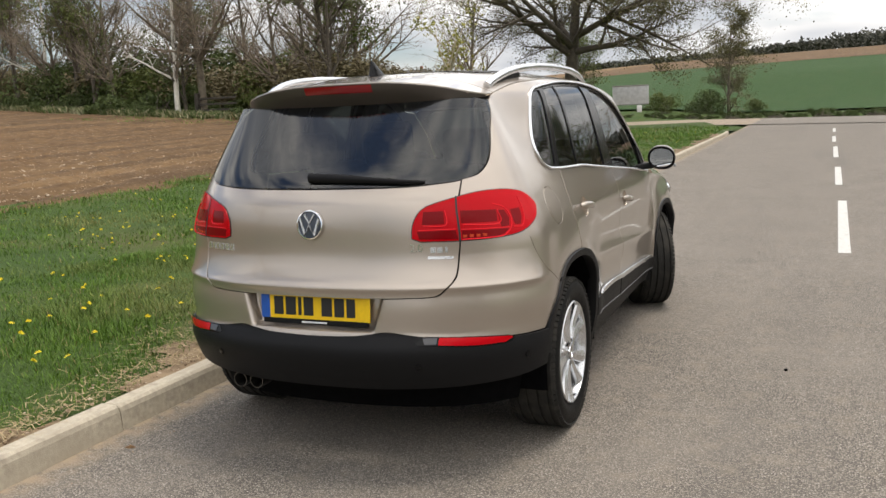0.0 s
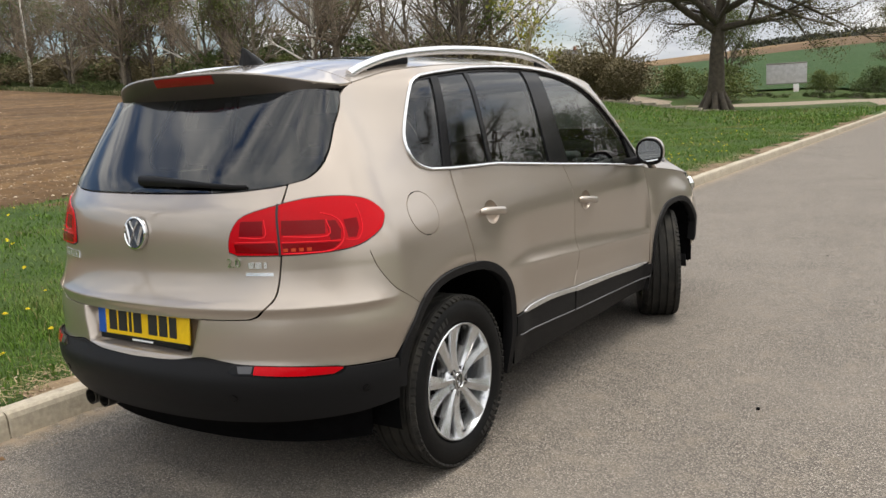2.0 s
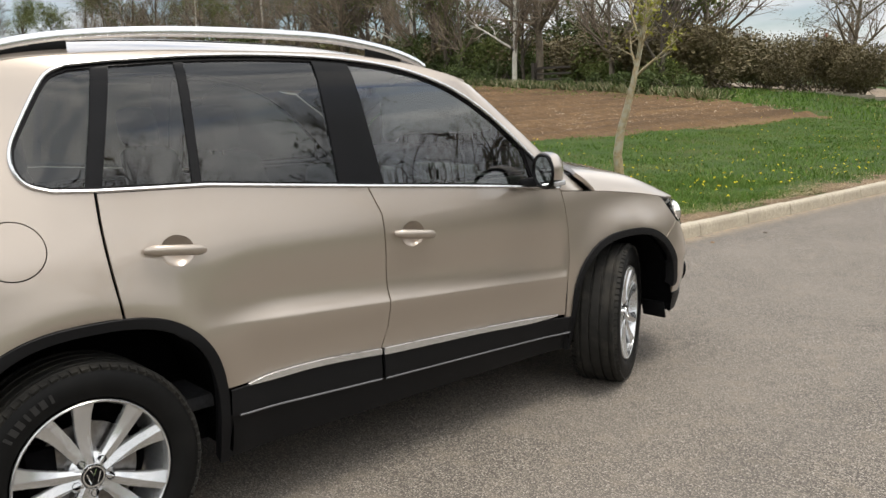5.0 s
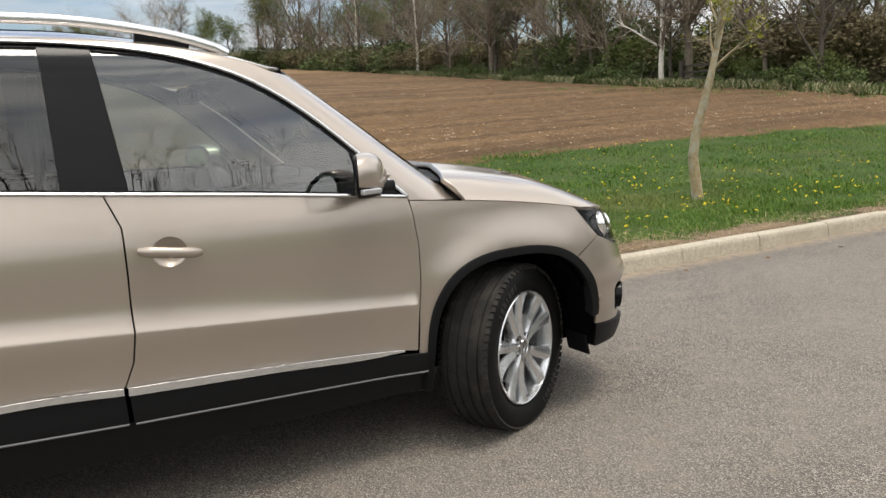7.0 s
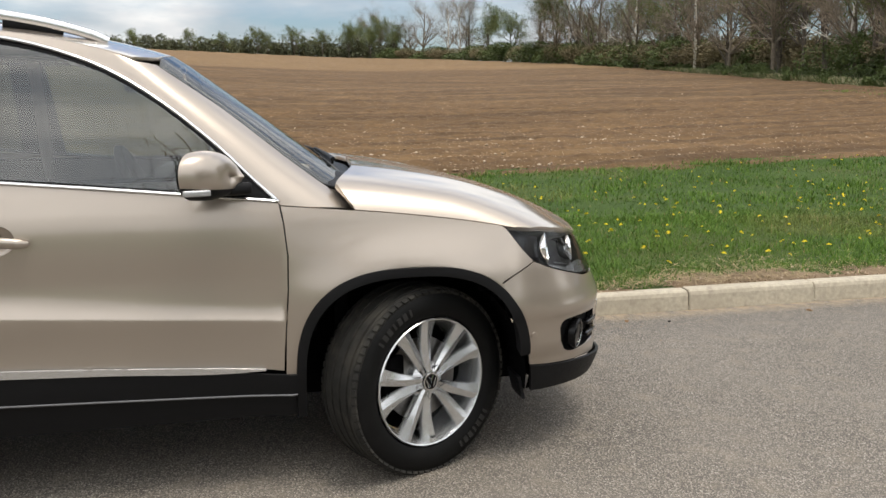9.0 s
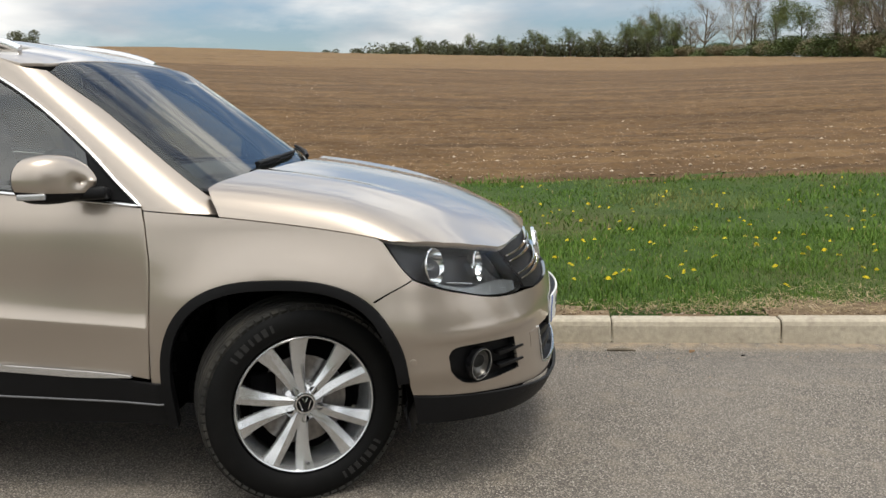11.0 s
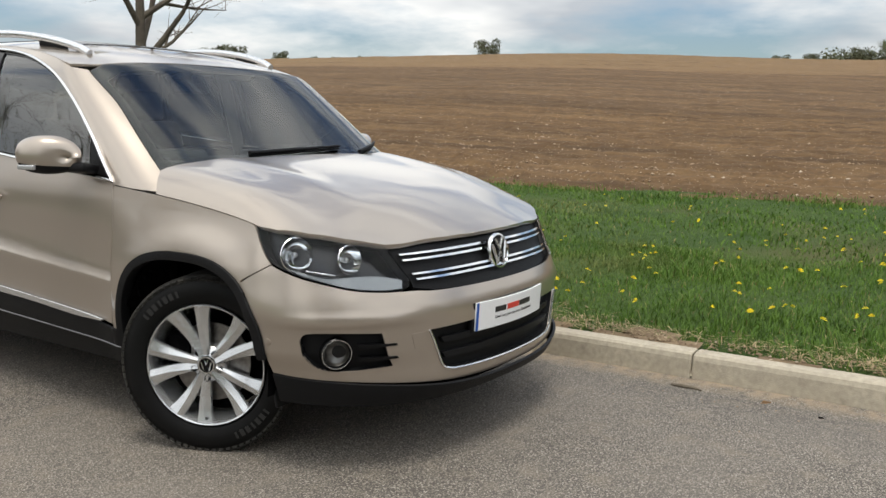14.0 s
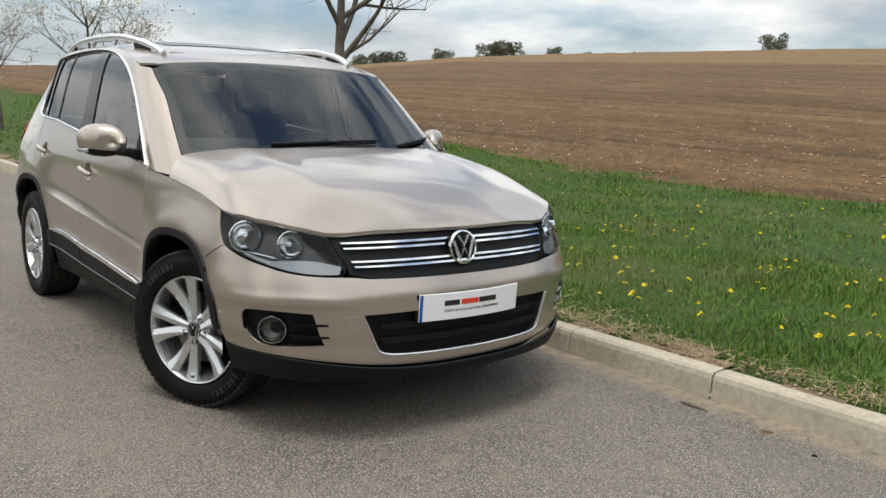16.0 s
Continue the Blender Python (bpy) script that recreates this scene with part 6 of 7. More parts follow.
t0 = tree("blossom_tree", "roadside tree in white spring blossom", blo, (-4.1, -16.2, Z(-4.1, -16.2)), DARKBARK, TWIGDARK, (BLOSSOM, .035, 2, .06, .6, 6), thick=1, group="verge blossom trees")
plant(t0, at(-4.5, -28.5, 1.1, 120))
# trees on the far side of the lane, which show in the car's glass and paint
hz = grow(47, 4.2, .13, 5, (10, 7, 5, 4), (58, 52, 46, 44), (.66, .58, .52, .48), bare=.22, wander=.2, lift=.15)
t1 = tree("bare_thorn_tree", "bare thorn tree on the opposite verge", hz, (9.6, 3.2, .05), DARKBARK, TWIGDARK, (RUST, .02, 1, .03, .3, 8), thick=1, group="opposite verge trees")
plant(t1, Matrix.Translation((10.4, -7.5, 0)) @ Matrix.Rotation(2.2, 4, "Z"))
plant(t1, Matrix.Translation((10.8, 12.5, 0)) @ Matrix.Rotation(4.1, 4, "Z") @ Matrix.Diagonal((1.1, 1.1, 1.1, 1)))

# the big oak, the sign and what stands at the junction
oak = grow(58, 8.5, .52, 6, (14, 8, 6, 5, 3), (72, 50, 44, 42, 40), (.92, .56, .5, .48, .45), bare=.26, wander=.17, droop=.02, lift=.12)
ox, oy = -10.6, 44.5
tree("oak_tree", "large spreading oak with a thick trunk and opening buds", oak, (ox, oy, Z(ox, oy) - .1), DARKBARK, TWIGDARK, (OLIVE, .050, 4, .22, .75, 9), thick=2)
foot = [((math.cos(t) * .95, math.sin(t) * .95, -.2), (math.cos(t) * .30, math.sin(t) * .30, 1.15), .20, .14, 0) for t in np.arange(0, 6.2, .7)]
under_tree("root_flare", *limbs_mesh("r", foot, 7), DARKBARK, bpy.data.objects["oak_tree"])

# hedgerow prototypes
e1 = grow(71, 8.5, .19, 5, (11, 7, 5, 3), (44, 42, 40, 38), (.52, .55, .52, .5), bare=.16, wander=.14, lift=.22)
P1 = tree("hedgerow_tree", "bare dark hedgerow tree with a twiggy crown", e1, (-38, 35.5, Z(-38, 35.5) - .1), DARKBARK, TWIGDARK, (OLIVE, .06, 1, .15, .35, 2), thick=1, group="hedgerow trees")
e2 = grow(83, 9.0, .22, 5, (12, 7, 5, 3), (52, 46, 42, 40), (.56, .56, .52, .5), bare=.2, wander=.15, lift=.2)
P2 = tree("hedgerow_tree", "bare brown hedgerow tree with a rounded crown", e2, (-23.5, 40.5, Z(-23.5, 40.5) - .1), BARK, TWIG, (RUST, .05, 1, .15, .3, 4), thick=1, group="hedgerow trees")
e3 = grow(97, 9.5, .15, 5, (15, 7, 6, 4), (40, 44, 46, 46), (.40, .55, .55, .5), bare=.12, wander=.15, droop=.06, lift=.1)
P3 = tree("birch_tree", "silver birch with a white trunk and fine bare twigs", e3, (-28.85, 33.2, Z(-28.85, 33.2) - .1), BIRCHBARK, TWIG, (OLIVE, .04, 1, .12, .3, 6), thick=0, group="birches")
extra = grow(99, 3.4, .075, 3, (5, 4), (30, 40), (.4, .5), wander=.2, lift=.3)
rot = Matrix.Rotation(radians(-62), 3, "Y")
limb2 = [(tuple(rot @ Vector(a) + Vector((0, 0, 2.0))), tuple(rot @ Vector(b) + Vector((0, 0, 2.0))), c, d, l) for a, b, c, d, l in extra]
under_tree("low_limb", *limbs_mesh("l", limb2, 6), BIRCHBARK, P3)
e4 = grow(105, 7.5, .17, 5, (12, 7, 5, 3), (46, 46, 44, 40), (.54, .56, .52, .5), bare=.14, wander=.16, lift=.2)
P4 = tree("hedgerow_tree", "hedgerow tree hazed with young green leaves", e4, (-50, 39.5, Z(-50, 39.5) - .1), DARKBARK, TWIGDARK, (GREEN, .09, 3, .28, .8, 7), thick=1, group="hedgerow trees")
B1 = bush("evergreen_bush", "dense dark green ivy-covered bush", 5, 5.5, 3.9, IVY, 6500, .12, (-33.0, 37.0, Z(-33, 37)))
B2 = bush("hedge_bush", "leafless brown thorn bush in the hedge", 6, 5.2, 3.0, RUST, 15000, .075, (-21, 36.5, Z(-21, 36.5)))
B3 = bush("green_bush", "rounded bush in fresh green leaf", 7, 4.4, 3.8, GREEN, 6000, .10, (-25.2, 38.0, Z(-25.2, 38.0)))
B4 = bush("bramble_bush", "low dark bramble tangle at the field edge", 8, 4.5, 1.4, IVY, 3600, .09, (-31, 33.6, Z(-31, 33.6)))

rh = random.Random(17)
# hedge and trees along the opposite verge towards the junction, mirrored in the car's flank and glass
ro = random.Random(29)
for k, y in enumerate(np.arange(11, 47, 3.1)):
    plant((P1, P2, P4)[k % 3], at(12.6 + ro.uniform(-.8, 1.4), y + ro.uniform(-1, 1), ro.uniform(.62, .85), ro.uniform(0, 360)))
    plant((B1, B2, B1)[k % 3], at(11.6 + ro.uniform(-.4, .8), y + ro.uniform(-1, 1), ro.uniform(.7, .95), ro.uniform(0, 360)))
for k, y in enumerate(np.arange(-34, -8, 5.2)):
    plant((P2, P1)[k % 2], at(12.6 + ro.uniform(-.8, 1.4), y, ro.uniform(.6, .8), ro.uniform(0, 360)))
    plant((B2, B1)[k % 2], at(11.8, y + 2, ro.uniform(.6, .8), ro.uniform(0, 360)))
for k, x in enumerate(np.concatenate([np.arange(-20, -60, -4.4), np.arange(-60, -120, -6.0), np.arange(-120, -235, -9.5)])):
    yb = float(HEDGE(x))
    depth = 2.5 + rh.uniform(0, 5)
    p = (P1, P2, P4, P1, P3)[rh.randrange(5)] if x < -33 else (P1, P2, P4, P2)[rh.randrange(4)]
    s = rh.uniform(.72, 1.12) * (1 if x > -60 else 1.12)
    plant(p, at(x + rh.uniform(-1, 1), yb + depth, s, rh.uniform(0, 360)))
    if x > -125:
        b = (B1, B2, B4, B2, B3)[rh.randrange(5)]
        plant(b, at(x + rh.uniform(-1.5, 1.5), yb + 2.6 + rh.uniform(0, 2.5), rh.uniform(.45, .8), rh.uniform(0, 360)))
        plant((P1, P2)[k % 2], at(x + rh.uniform(-2.2, 2.2), yb + 1.8 + rh.uniform(0, 2), rh.uniform(.55, .9), rh.uniform(0, 360)))
        plant(B4, at(x + rh.uniform(-2, 2), yb + 1.5, rh.uniform(.45, .75), rh.uniform(0, 360)))
    if x < -60:
        plant(B2 if k % 2 else B1, at(x, yb + 4, .85, rh.uniform(0, 360), 1.6))
for x, y, s in ((-42, 37.2, .95), (-66, 40.0, 1.0), (-110, 45, 1.1), (-168, 44, 1.2)):
    plant(P3, at(x, y, s, x * 7 % 360))
# second rank, so that the hedge closes, and the thicket behind the post
for k in range(15):
    x = -22 - k * 7.4 - rh.uniform(0, 2)
    plant((P2, P1, P4)[k % 3], at(x, float(HEDGE(x)) + 10 + rh.uniform(0, 5), rh.uniform(.8, 1.1), rh.uniform(0, 360)))
    plant(B2, at(x, float(HEDGE(x)) + 8, 1.0, rh.uniform(0, 360), 1.9))
for x, y, b, s in ((-26, 47, B2, 1.2), (-22, 49, B2, 1.1), (-18.5, 50.5, B2, 1.0), (-30, 46, B3, 1.3), (-34, 45, B1, 1.2), (-15.0, 62, B3, .8), (-20, 66, B3, .75), (-9.5, 70, B3, .5), (-6.4, 73, B1, .55), (-2.5, 76, B3, .35), (-24, 63, B2, .9), (-28, 62, B2, 1.1)):
    plant(b, at(x, y, s, x * 31 % 360))
plant(P2, at(-31, 52, 1.0, 40))
plant(P2, at(-21.8, 58, .95, 140))
plant(P4, at(-15.5, 66, .75, 250))
weep = grow(121, 7.6, .13, 5, (22, 8, 6, 4), (38, 50, 50, 48), (.34, .5, .5, .5), bare=.1, wander=.12, droop=.16, lift=-.05)
tree("weeping_birch", "slender birch hazed with young leaves beyond the junction", weep, (-4.6, 74.5, Z(-4.6, 74.5) - .1), BARK, TWIG, (OLIVE, .055, 2, .12, .8, 3), thick=0)

# low clipped hedge strips and a rough grass bank along the far road
HD = bush("low_hedge", "low clipped hedge along the far road", 12, 3.2, .7, IVY, 3000, .055, (-13, float(cross_y(-13)) + 8.2, float(cross_z(-13))), "hedge")
for k, x in enumerate(np.arange(-42, 34, 3.0)):
    if abs(x + 13) > 1.4:
        plant(HD, Matrix.Translation((x, float(cross_y(x)) + 8.0 + (k % 3) * .2, float(cross_z(x)) - .05)) @ Matrix.Rotation(math.atan2(-.5, 1), 4, "Z") @ Matrix.Diagonal((1, .5, .7 + .15 * (k % 2), 1)))

# woods and single trees on the skyline
# lighter grey-green: distance haze is put into the leaf colour
HAZY = leafy("hazed_spring_leaves", (.075, .088, .045), (.135, .140, .075))
SK = bush("skyline_tree", "small dark round tree on the skyline", 15, 4.4, 4.8, HAZY, 2600, .17, (0, 0, -50), "tree")
for a, r, s, wd in ((-120.7, 197, 1.0, 1.0), (-129, 205, .35, .5), (-130.6, 205, .35, .5), (-132.0, 205, .4, .4), (-134.2, 205, .7, .8), (-137.4, 205, 1.1, 1.7), (-138.3, 205, 1.0, 1.2), (-141.6, 205, .8, .9), (-144.9, 205, .9, 1.4), (-145.8, 206, .8, .9), (-147, 206, .8, .9), (-149, 208, .9, 1.0), (-150.2, 208, 1.2, 1.6), (-151.6, 208, 1.1, 1.3), (-153, 208, 1.0, 2.2), (-154.5, 208, .8, 1.5),
                   (-158, 208, .7, 1.2), (-102.5, 206, .5, .7), (-100.7, 206, .6, .8), (-98.2, 208, .9, .9), (-95.6, 208, 1.1, 1.2), (-94.4, 208, .9, 1.0), (-92.2, 208, 1.0, 1.3), (-90.3, 208, 1.1, .9), (-87.9, 208, .9, 1.1), (-86.0, 208, 1.2, .9), (-84.2, 208, 1.0, 1.1), (-82.6, 208, 1.3, .9), (-81.0, 208, 1.2, 1.1)):
    x, y = 2.5 + r * math.sin(radians(a)), 2 + r * math.cos(radians(a))
    plant(SK, Matrix.Translation((x, y, Z(x, y) - .4)) @ Matrix.Rotation(a, 4, "Z") @ Matrix.Diagonal((wd, wd, s, 1)))
for a, s in ((-96.7, .55), (-93.3, .6), (-91.3, .55), (-89.2, .7), (-88.6, .6), (-86.9, .75), (-85.1, .7), (-83.4, .85), (-82.0, .8), (-80.4, .95), (-79.4, 1.0)):
    x, y = 2.5 + 205 * math.sin(radians(a)), 2 + 205 * math.cos(radians(a))
    plant(P4 if s < 1 else P2, at(x, y, s * .9, a * 9 % 360))
ln_r = np.random.RandomState(9)
la_ = ln_r.uniform(-100, -79, 9000)
lr_ = ln_r.uniform(206, 214, 9000)
lx_, ly_ = 2.5 + lr_ * np.sin(np.radians(la_)), 2 + lr_ * np.cos(np.radians(la_))
top_ = (1.2 + 1.7 * ease(la_, -97, -84)) * (.75 + .35 * np.sin(la_ * 5.1) * np.sin(la_ * 2.3 + 1)) * ln_r.uniform(0, 1, 9000) ** .8
tagged(raw("skyline_scrub", *leaves_mesh(np.stack([lx_, ly_, land(lx_, ly_) + top_], -1), .34, 5, 2, 1.2), HAZY, "low hazy scrub along the field's far crest", "scrub"), kind="stuff")
sx_, sy_ = 2.5 + 208 * math.sin(radians(-155.6)), 2 + 208 * math.cos(radians(-155.6))
SK.location = (sx_, sy_, Z(sx_, sy_) - .3)
wd_r = np.random.RandomState(5)
wa = np.radians(wd_r.uniform(-14, 30, 15000))
wr = wd_r.uniform(590, 680, 15000)
wx, wy = 2.5 + wr * np.sin(wa), 2 + wr * np.cos(wa)
hgt = (3 + 6 * ease(np.degrees(wa), -6, 4)) * wd_r.uniform(.3, 1, 15000)
# the wood's greyed leaf colour carries the haze of distance
tagged(raw("far_wood", *leaves_mesh(np.stack([wx, wy, land(wx, wy) + hgt], -1), 1.3, 5, 2, 1.2), leafy("hazy_wood", (.045, .047, .035), (.075, .072, .05)), "dark wood along the far hilltop", "wood"), kind="stuff")


# ---- sign, post, house, parked vehicle ----
STEEL = mat("galvanised_grey_steel", (.46, .47, .47), .5, .1, grain=(5, .15))
sgx, sgy = -9.9, 58.5
sign = thing("road_sign", "back of a grey rectangular road sign on two posts", "road sign", at=(sgx, sgy, .05))
part("sign_panel", block((2.5, .05, 1.35), Matrix.Translation((0, 0, 1.95)) @ pose(0, 0, 0, 0, 0, 8), .02), STEEL, sign)
for z_ in (1.29, 2.61):
    part("sign_edge", tube([(-1.25, -.215, z_), (1.25, .135, z_)], .035, 6), DISC, sign)
for x in (-.55, .62):
    part("sign_post", tube([(x, .06, -.2), (x, .06, 2.55)], .05, 8), STEEL, sign)
part("notice", block((.34, .03, .5), Matrix.Translation((.62, -.02, .98)), .01), WHITE, sign)
px_, py_ = -18.2, 37.0
post = thing("marker_post", "slim grey post with a white plate near its top", "post", at=(px_, py_, Z(px_, py_)))
part("pole", tube([(0, 0, -.2), (0, 0, 2.75)], .045, 8), STEEL, post)
part("plate", block((.26, .03, .34), Matrix.Translation((0, -.06, 2.62)), .01), WHITE, post)
part("band", tube([(0, 0, 1.25), (0, 0, 1.75)], .052, 8), WHITE, post)
bx, by = -13.8, 41.5
boll = thing("bollard", "small black and white bollard at the verge", "bollard", at=(bx, by, Z(bx, by)))
part("base", tube([(0, 0, -.1), (0, 0, .36)], .075, 10), WHITE, boll)
part("cap", tube([(0, 0, .36), (0, 0, .62)], .077, 10), INK, boll)

hx, hy = -109.0, 237.0
RENDERW = mat("white_house_render", (.78, .77, .73), .8, grain=(2, .04))
SLATE = mat("grey_slate_roof", (.10, .095, .09), .7, grain=(4, .2))
house = thing("house", "white rendered house with a slate roof far off among trees", "house", at=(hx, hy, Z(hx, hy)))
part("wall", block((9, 6, 4.4), Matrix.Translation((0, 0, 2.2)), .03), RENDERW, house)
bm = bmesh.new()
rv = [bm.verts.new(v) for v in ((-4.8, -3.3, 4.35), (4.8, -3.3, 4.35), (4.8, 3.3, 4.35), (-4.8, 3.3, 4.35), (-4.8, 0, 6.9), (4.8, 0, 6.9))]
for f in ((0, 1, 5, 4), (2, 3, 4, 5), (0, 4, 3), (1, 2, 5), (0, 3, 2, 1)):
    bm.faces.new([rv[i] for i in f])
roof_ob = part("roof", bm, SLATE, house)
part("chimney", block((.7, .7, 1.6), Matrix.Translation((3.2, 0, 7.0)), .03), mat("brick_red_chimney", (.28, .12, .08), .9, grain=(6, .2)), roof_ob)
for x in (-2.6, 0, 2.6):
    for z in (1.3, 3.3):
        win = part("window", block((1.0, .12, 1.1), Matrix.Translation((x, -3.0, z)), .02), GLOSSY, house)
        part("window_frame", block((1.12, .06, .07), Matrix.Translation((x, -3.06, z + .58)), .01), WHITE, win)

wx_, wy_ = -52.0, 42.5
wagon = thing("parked_wagon", "dark off-road vehicle parked behind the hedge", "vehicle", at=(wx_, wy_, Z(wx_, wy_) - .05))
wagon.rotation_euler = (0, 0, radians(8))
WBODY = mat("dark_green_vehicle_paint", (.015, .018, .016), .35, coat=.5)
part("body", block((4.3, 1.8, .75), Matrix.Translation((0, 0, .88)), .10, 3), WBODY, wagon)
part("cab", block((3.0, 1.65, .70), Matrix.Translation((-.35, 0, 1.55)), .12, 3, taper=(.88, .86)), WBODY, wagon)
# pale blue-grey base colour paints the sky's reflection on the windscreen
part("windscreen", block((.05, 1.3, .5), Matrix.Translation((1.02, 0, 1.52)) @ pose(0, 0, 0, 0, -18, 0), .01), mat("sky_lit_vehicle_glass", (.25, .28, .30), .05, coat=1), wagon)
for x in (-1.2, .0):
    part("side_window", block((.95, .04, .40), Matrix.Translation((x, -.80, 1.58)), .01), GLOSSY, wagon)
for x in (-1.3, 1.35):
    for y in (-.85, .85):
        part("wheel", lathe([(.0001, -.1), (.30, -.11), (.37, -.09), (.37, .09), (.30, .11), (.0001, .1)], 24, Matrix.Translation((x, y, .37)) @ pose(0, 0, 0, 0, 0, 90)), RUBBER, wagon)
gate = thing("field_gate", "dark wooden field gate beside the birch", "gate", at=(-27.2, 33.9, Z(-27.2, 33.9)))
WOOD = mat("dark_weathered_wood", (.055, .045, .036), .9, grain=(12, .3))
part("gate_post", block((.22, .22, 1.3), Matrix.Translation((-.9, 0, .6)), .02), WOOD, gate)
for z in (.35, .65, .95):
    part("rail", block((2.4, .05, .10), Matrix.Translation((.4, 0, z)), .01), WOOD, gate)

# ---- grass, flowers and litter ----
rg = np.random.RandomState(21)


def lumps(x, y):
    return (np.sin(x * 2.1 + 1.3 * np.sin(y * 1.1)) * np.sin(y * 1.7 + .8 * np.sin(x * 1.9)) + .6 * np.sin(x * 5.3 + y * 4.1) * np.sin(y * 6.1 - x * 2.2)) * .5


def blades(n, x0, x1, y0, y1, h, w, thin=None):
    """Bent blades of grass: two faces each, lengths in tufts."""
    x, y = rg.uniform(x0, x1, n), rg.uniform(y0, y1, n)
    q = lumps(x, y)
    keep = rg.rand(n) < np.clip(.72 + .6 * q, .12, 1)
    if thin is not None:
        keep &= rg.rand(n) < thin(x, y)
    x, y, q = x[keep], y[keep], q[keep]
    n = len(x)
    z = land(x, y) - .005
    hh = h * rg.uniform(.45, 1.25, n) * (1 + .55 * q)
    a = rg.uniform(0, 2 * np.pi, n)
    lean = rg.uniform(.15, .9, n) * hh
    cx, sy = np.cos(a), np.sin(a)
    b = a + np.pi / 2 + rg.uniform(-.5, .5, n)
    ww = w * rg.uniform(.6, 1.3, n) / 2
    bx, by = np.cos(b) * ww, np.sin(b) * ww
    P = np.stack([x, y, z], -1)
    mid = P + np.stack([cx * lean * .35, sy * lean * .35, hh * .62], -1)
    tip = P + np.stack([cx * lean, sy * lean, hh], -1)
    off = np.stack([bx, by, 0 * bx], -1)
    V = np.stack([P - off, P + off, mid + off * .8, mid - off * .8, tip + off * .12, tip - off * .12], 1)
    i = np.arange(n)[:, None] * 6
    F = np.concatenate([i + np.array([[0, 1, 2, 3]]), i + np.array([[3, 2, 4, 5]])], 1).reshape(-1, 4)
    return V.reshape(-1, 3), F


def gather(*parts_):
    V, F, k = [], [], 0
    for v, f in parts_:
        V.append(v)
        F.append(f + k)
        k += len(v)
    return np.vstack(V), np.vstack(F)


near_kerb = lambda x, y: ease(-x, 1.34 + .07 * np.sin(y * 1.3) + .07 * np.sin(y * 3.7 + 1), 1.66 + .14 * np.sin(y * 1.3))
far_edge = lambda x, y: 1 - ease(-x - WOB(y) * .4 + .10 * np.clip(y - 9, 0, 10), 9.3, 9.9)
V, F = gather(blades(190000, -4.6, -1.33, -4.5, 10.5, .050, .0055, near_kerb), blades(150000, -12, -4.6, -15, 26, .052, .012, far_edge),
              blades(26000, -4.6, -1.4, 10.5, 32, .06, .012, near_kerb), blades(9000, -12, -1.4, -45, -15, .10, .03), blades(22000, -30, -1.6, 26, 40, .12, .03),
              blades(9000, -10.1, -9.1, -15, 12, .080, .012, far_edge), blades(5000, -11.5, -1.5, -15, -4.5, .06, .012))
tagged(raw("grass", V, F, BLADE, "short green roadside grass blades", "grass", smooth_all=False), kind="stuff")
# rank pale grass along the hedge foot
n = 16000
hxs = rg.uniform(-75, -14, n)
hys = HEDGE(hxs) + rg.uniform(-.4, 1.8, n)
P = np.stack([hxs, hys, land(hxs, hys)], -1)
tip = P + np.stack([rg.normal(0, .22, n), rg.normal(0, .22, n), rg.uniform(.12, .45, n)], -1)
off = np.stack([rg.uniform(.02, .06, n), rg.uniform(-.02, .02, n), 0 * hxs], -1)
i = np.arange(n)[:, None] * 4
tagged(raw("rank_grass", np.stack([P - off, P + off, tip + off * .2, tip - off * .2], 1).reshape(-1, 3), (i + np.array([[0, 1, 2, 3]])), blade_material("rank_grass_blades", (.055, .085, .02), (.11, .14, .04), (.36, .32, .19), .35), "rank pale grass along the hedge foot", "grass", smooth_all=False), kind="stuff")
# dry litter behind the kerb
n = 17000
ly = rg.uniform(-6, 14, n)
lx = -1.32 - np.abs(rg.normal(0, .26, n)) * (1 + .5 * np.sin(ly * 1.3))
keep = rg.rand(n) < np.clip(.55 + .6 * np.sin(ly * 2.1) * np.sin(ly * .7 + 1), .1, 1)
lx, ly = lx[keep], ly[keep]
n = len(lx)
a = rg.uniform(0, 2 * np.pi, n)
ln = rg.uniform(.03, .13, n)
P = np.stack([lx, ly, land(lx, ly) + .022 + rg.uniform(0, .03, n)], -1)
d = np.stack([np.cos(a) * ln, np.sin(a) * ln, rg.normal(0, .012, n)], -1)
o = np.stack([-np.sin(a), np.cos(a), 0 * a], -1) * rg.uniform(.0012, .003, (n, 1))
i = np.arange(n)[:, None] * 4
tagged(raw("straw_litter", np.stack([P - o, P + o, P + d + o * .5, P + d - o * .5], 1).reshape(-1, 3), i + np.array([[0, 1, 2, 3]]), STRAW, "dry straw and dead grass behind the kerb", "straw", smooth_all=False), kind="stuff")


def pebbles(n, xs, ys, zs, size, squash=.6):
    base = np.array([(1, 0, 0), (0, 1, 0), (-1, 0, 0), (0, -1, 0), (0, 0, 1), (0, 0, -1)], float)
    f = np.array([(0, 1, 4), (1, 2, 4), (2, 3, 4), (3, 0, 4), (1, 0, 5), (2, 1, 5), (3, 2, 5), (0, 3, 5)])
    s = size * rg.uniform(.4, 1.4, (n, 1, 1)) * rg.uniform(.6, 1.3, (n, 6, 1))
    V = base[None] * s * np.array([1, 1, squash])
    V = V + np.stack([xs, ys, zs], -1)[:, None]
    return V.reshape(-1, 3), (f[None] + np.arange(n)[:, None, None] * 6).reshape(-1, 3)


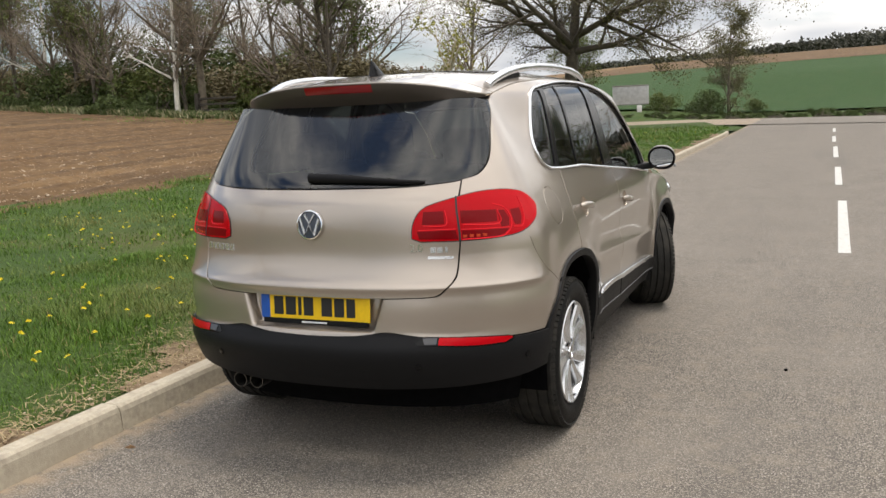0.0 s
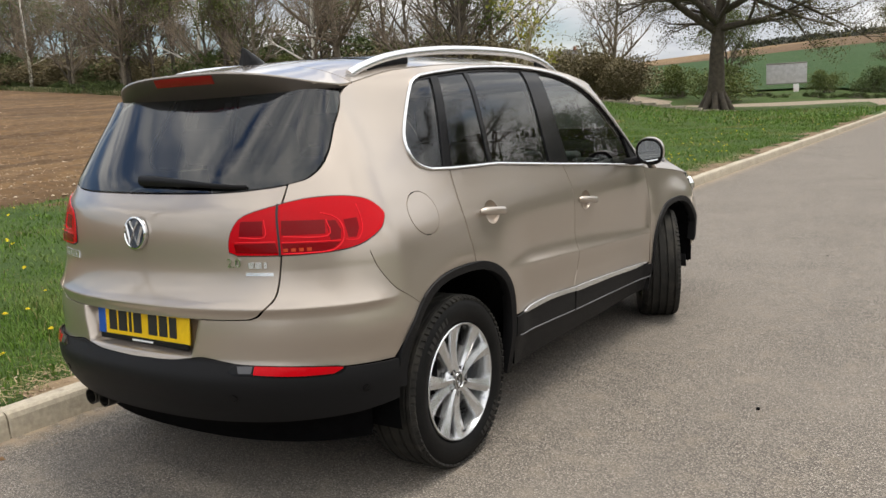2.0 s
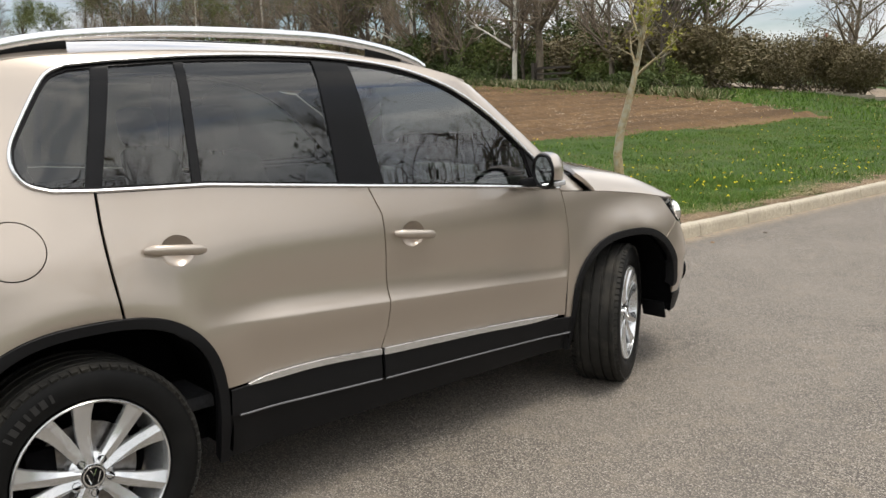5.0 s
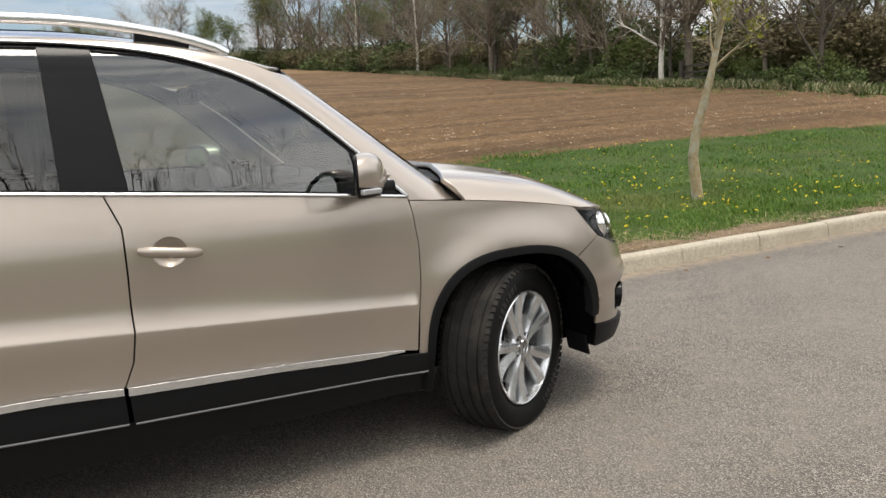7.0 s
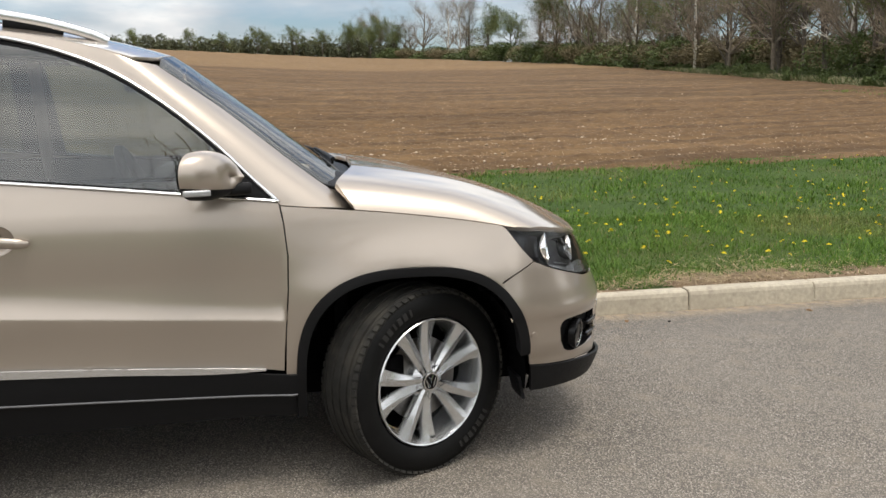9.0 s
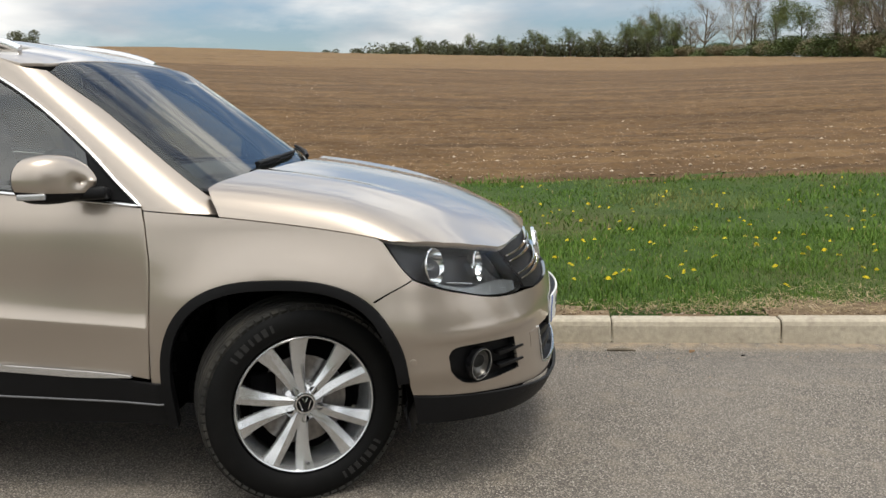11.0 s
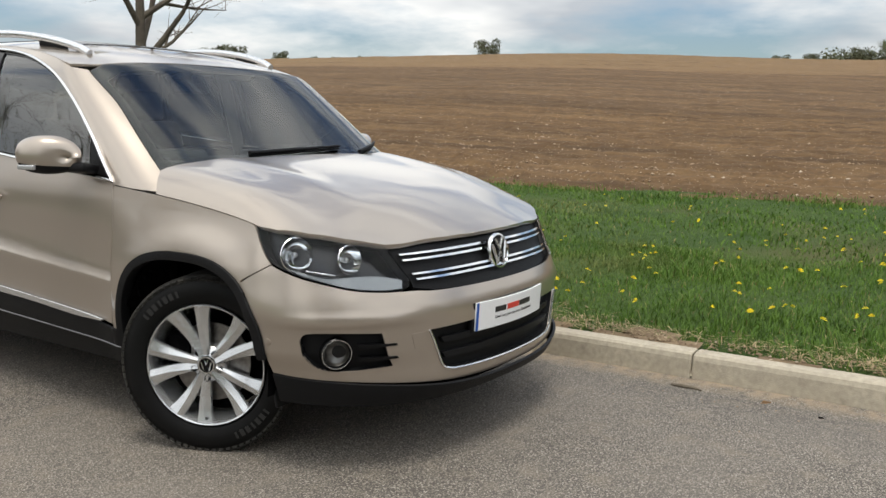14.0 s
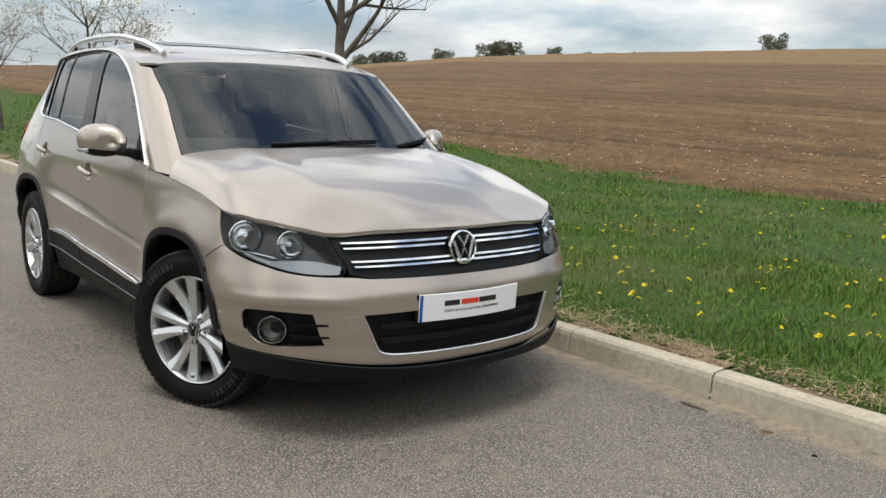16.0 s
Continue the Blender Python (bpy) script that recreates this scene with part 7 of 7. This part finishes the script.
n = 15000
fx = -9.8 - rg.exponential(7.5, n)
fy_ = rg.uniform(-30, 27, n)
ok = (fx > -45)
fx, fy_ = fx[ok], fy_[ok]
STONE = blade_material("pale_field_flints", (.20, .135, .08), (.32, .23, .15), (.48, .39, .29), .10)
tagged(raw("field_stones", *pebbles(len(fx), fx, fy_, land(fx, fy_) + .05, .030), STONE, "pale flints and clods scattered over the field", "stones", smooth_all=False), kind="stuff")
n = 2600
gx = -1.31 - rg.exponential(.12, n)
gy = rg.uniform(-5, 12, n)
tagged(raw("soil_pebbles", *pebbles(n, gx, gy, land(gx, gy) + .022, .009), STONE, "small pebbles and crumbs in the soil strip", "pebbles", smooth_all=False), kind="stuff")
n = 1500
gx = -1.17 + rg.exponential(.10, n)
gy = rg.uniform(-5, 14, n)
tagged(raw("road_grit", *pebbles(n, gx, gy, 0 * gx - .014, .0045), STONE, "grit washed against the kerb foot", "grit", smooth_all=False), kind="stuff")

# dandelions: a low yellow head on a stalk
YEL = leafy("dandelion_yellow", (.80, .62, .015), (.86, .76, .04))
n = 620
dx = np.concatenate([-1.9 - rg.exponential(3.0, n), rg.uniform(-11, -2, 130)])
dy = np.concatenate([rg.normal(4, 7.5, n), rg.uniform(8, 34, 130)])
ok = (dx > -9.1) & (dy > -14) & (dy < 36)
dx, dy = dx[ok], dy[ok]
DV, DF, k = [], [], 0
for x, y in zip(dx, dy):
    r, h = rg.uniform(.014, .026), rg.uniform(.055, .09)
    z = float(land(x, y)) + h
    tl = rg.normal(0, .25, 2)
    for ring_, rr, hz_ in ((9, r, .0), (9, r * .62, .007)):
        an = np.arange(ring_) * 2 * np.pi / ring_ + rg.rand()
        for t in an:
            c, s_ = math.cos(t), math.sin(t)
            w = .36 * rr
            q = [(x, y, z + hz_), (x + c * rr * .6 - s_ * w, y + s_ * rr * .6 + c * w, z + hz_ + .003 + (c * tl[0] + s_ * tl[1]) * rr), (x + c * rr, y + s_ * rr, z + hz_ + (c * tl[0] + s_ * tl[1]) * rr), (x + c * rr * .6 + s_ * w, y + s_ * rr * .6 - c * w, z + hz_ + .003 + (c * tl[0] + s_ * tl[1]) * rr)]
            DV += q
            DF.append((k, k + 1, k + 2, k + 3))
            k += 4
tagged(raw("dandelions", DV, DF, YEL, "yellow dandelion heads dotted over the verge", "flowers", smooth_all=False), kind="stuff")

# single small things
twig = thing("twig", "short dry brown twig lying by the kerb", "twig", at=(-1.03, 3.92, -.012))
part("stem", tube([(0, -.075, .004), (.006, -.02, .008), (.0, .04, .007), (.010, .08, .003)], [.007, .009, .008, .004], 6), BARK, twig)
for x, y, r_ in ((1.785, 1.07, .012), (-.95, 4.55, .010), (1.45, 4.9, .009)):
    st = thing("pebble", "single dark pebble lying on the asphalt", "pebble", at=(x, y, -.014))
    part("stone", block((r_ * 2, r_ * 1.5, r_), Matrix.Rotation(x, 4, "Z"), r_ * .35, 2), DARK, st)
for x, y, a in ((-.98, 5.55, 20), (-.90, 6.4, 70), (-1.02, 4.3, 140), (-.8, 7.2, 200), (-1.0, -.9, 15)):
    lf = thing("dead_leaf", "curled dead brown leaf on the road by the kerb", "leaf", "dead leaves", (x, y, -.016))
    bm = bmesh.new()
    vs = [bm.verts.new(v) for v in ((-.03, 0, .004), (-.005, .016, .012), (.03, 0, .006), (-.005, -.016, .001), (0, 0, .009))]
    for f in ((0, 4, 1), (1, 4, 2), (2, 4, 3), (3, 4, 0)):
        bm.faces.new([vs[i] for i in f])
    bmesh.ops.solidify(bm, geom=bm.faces[:], thickness=.001)
    bmesh.ops.transform(bm, matrix=Matrix.Rotation(radians(a), 4, "Z"), verts=bm.verts)
    part("blade", bm, mat("dead_leaf_brown", (.22, .12, .05), .8, grain=(80, .3)), lf)
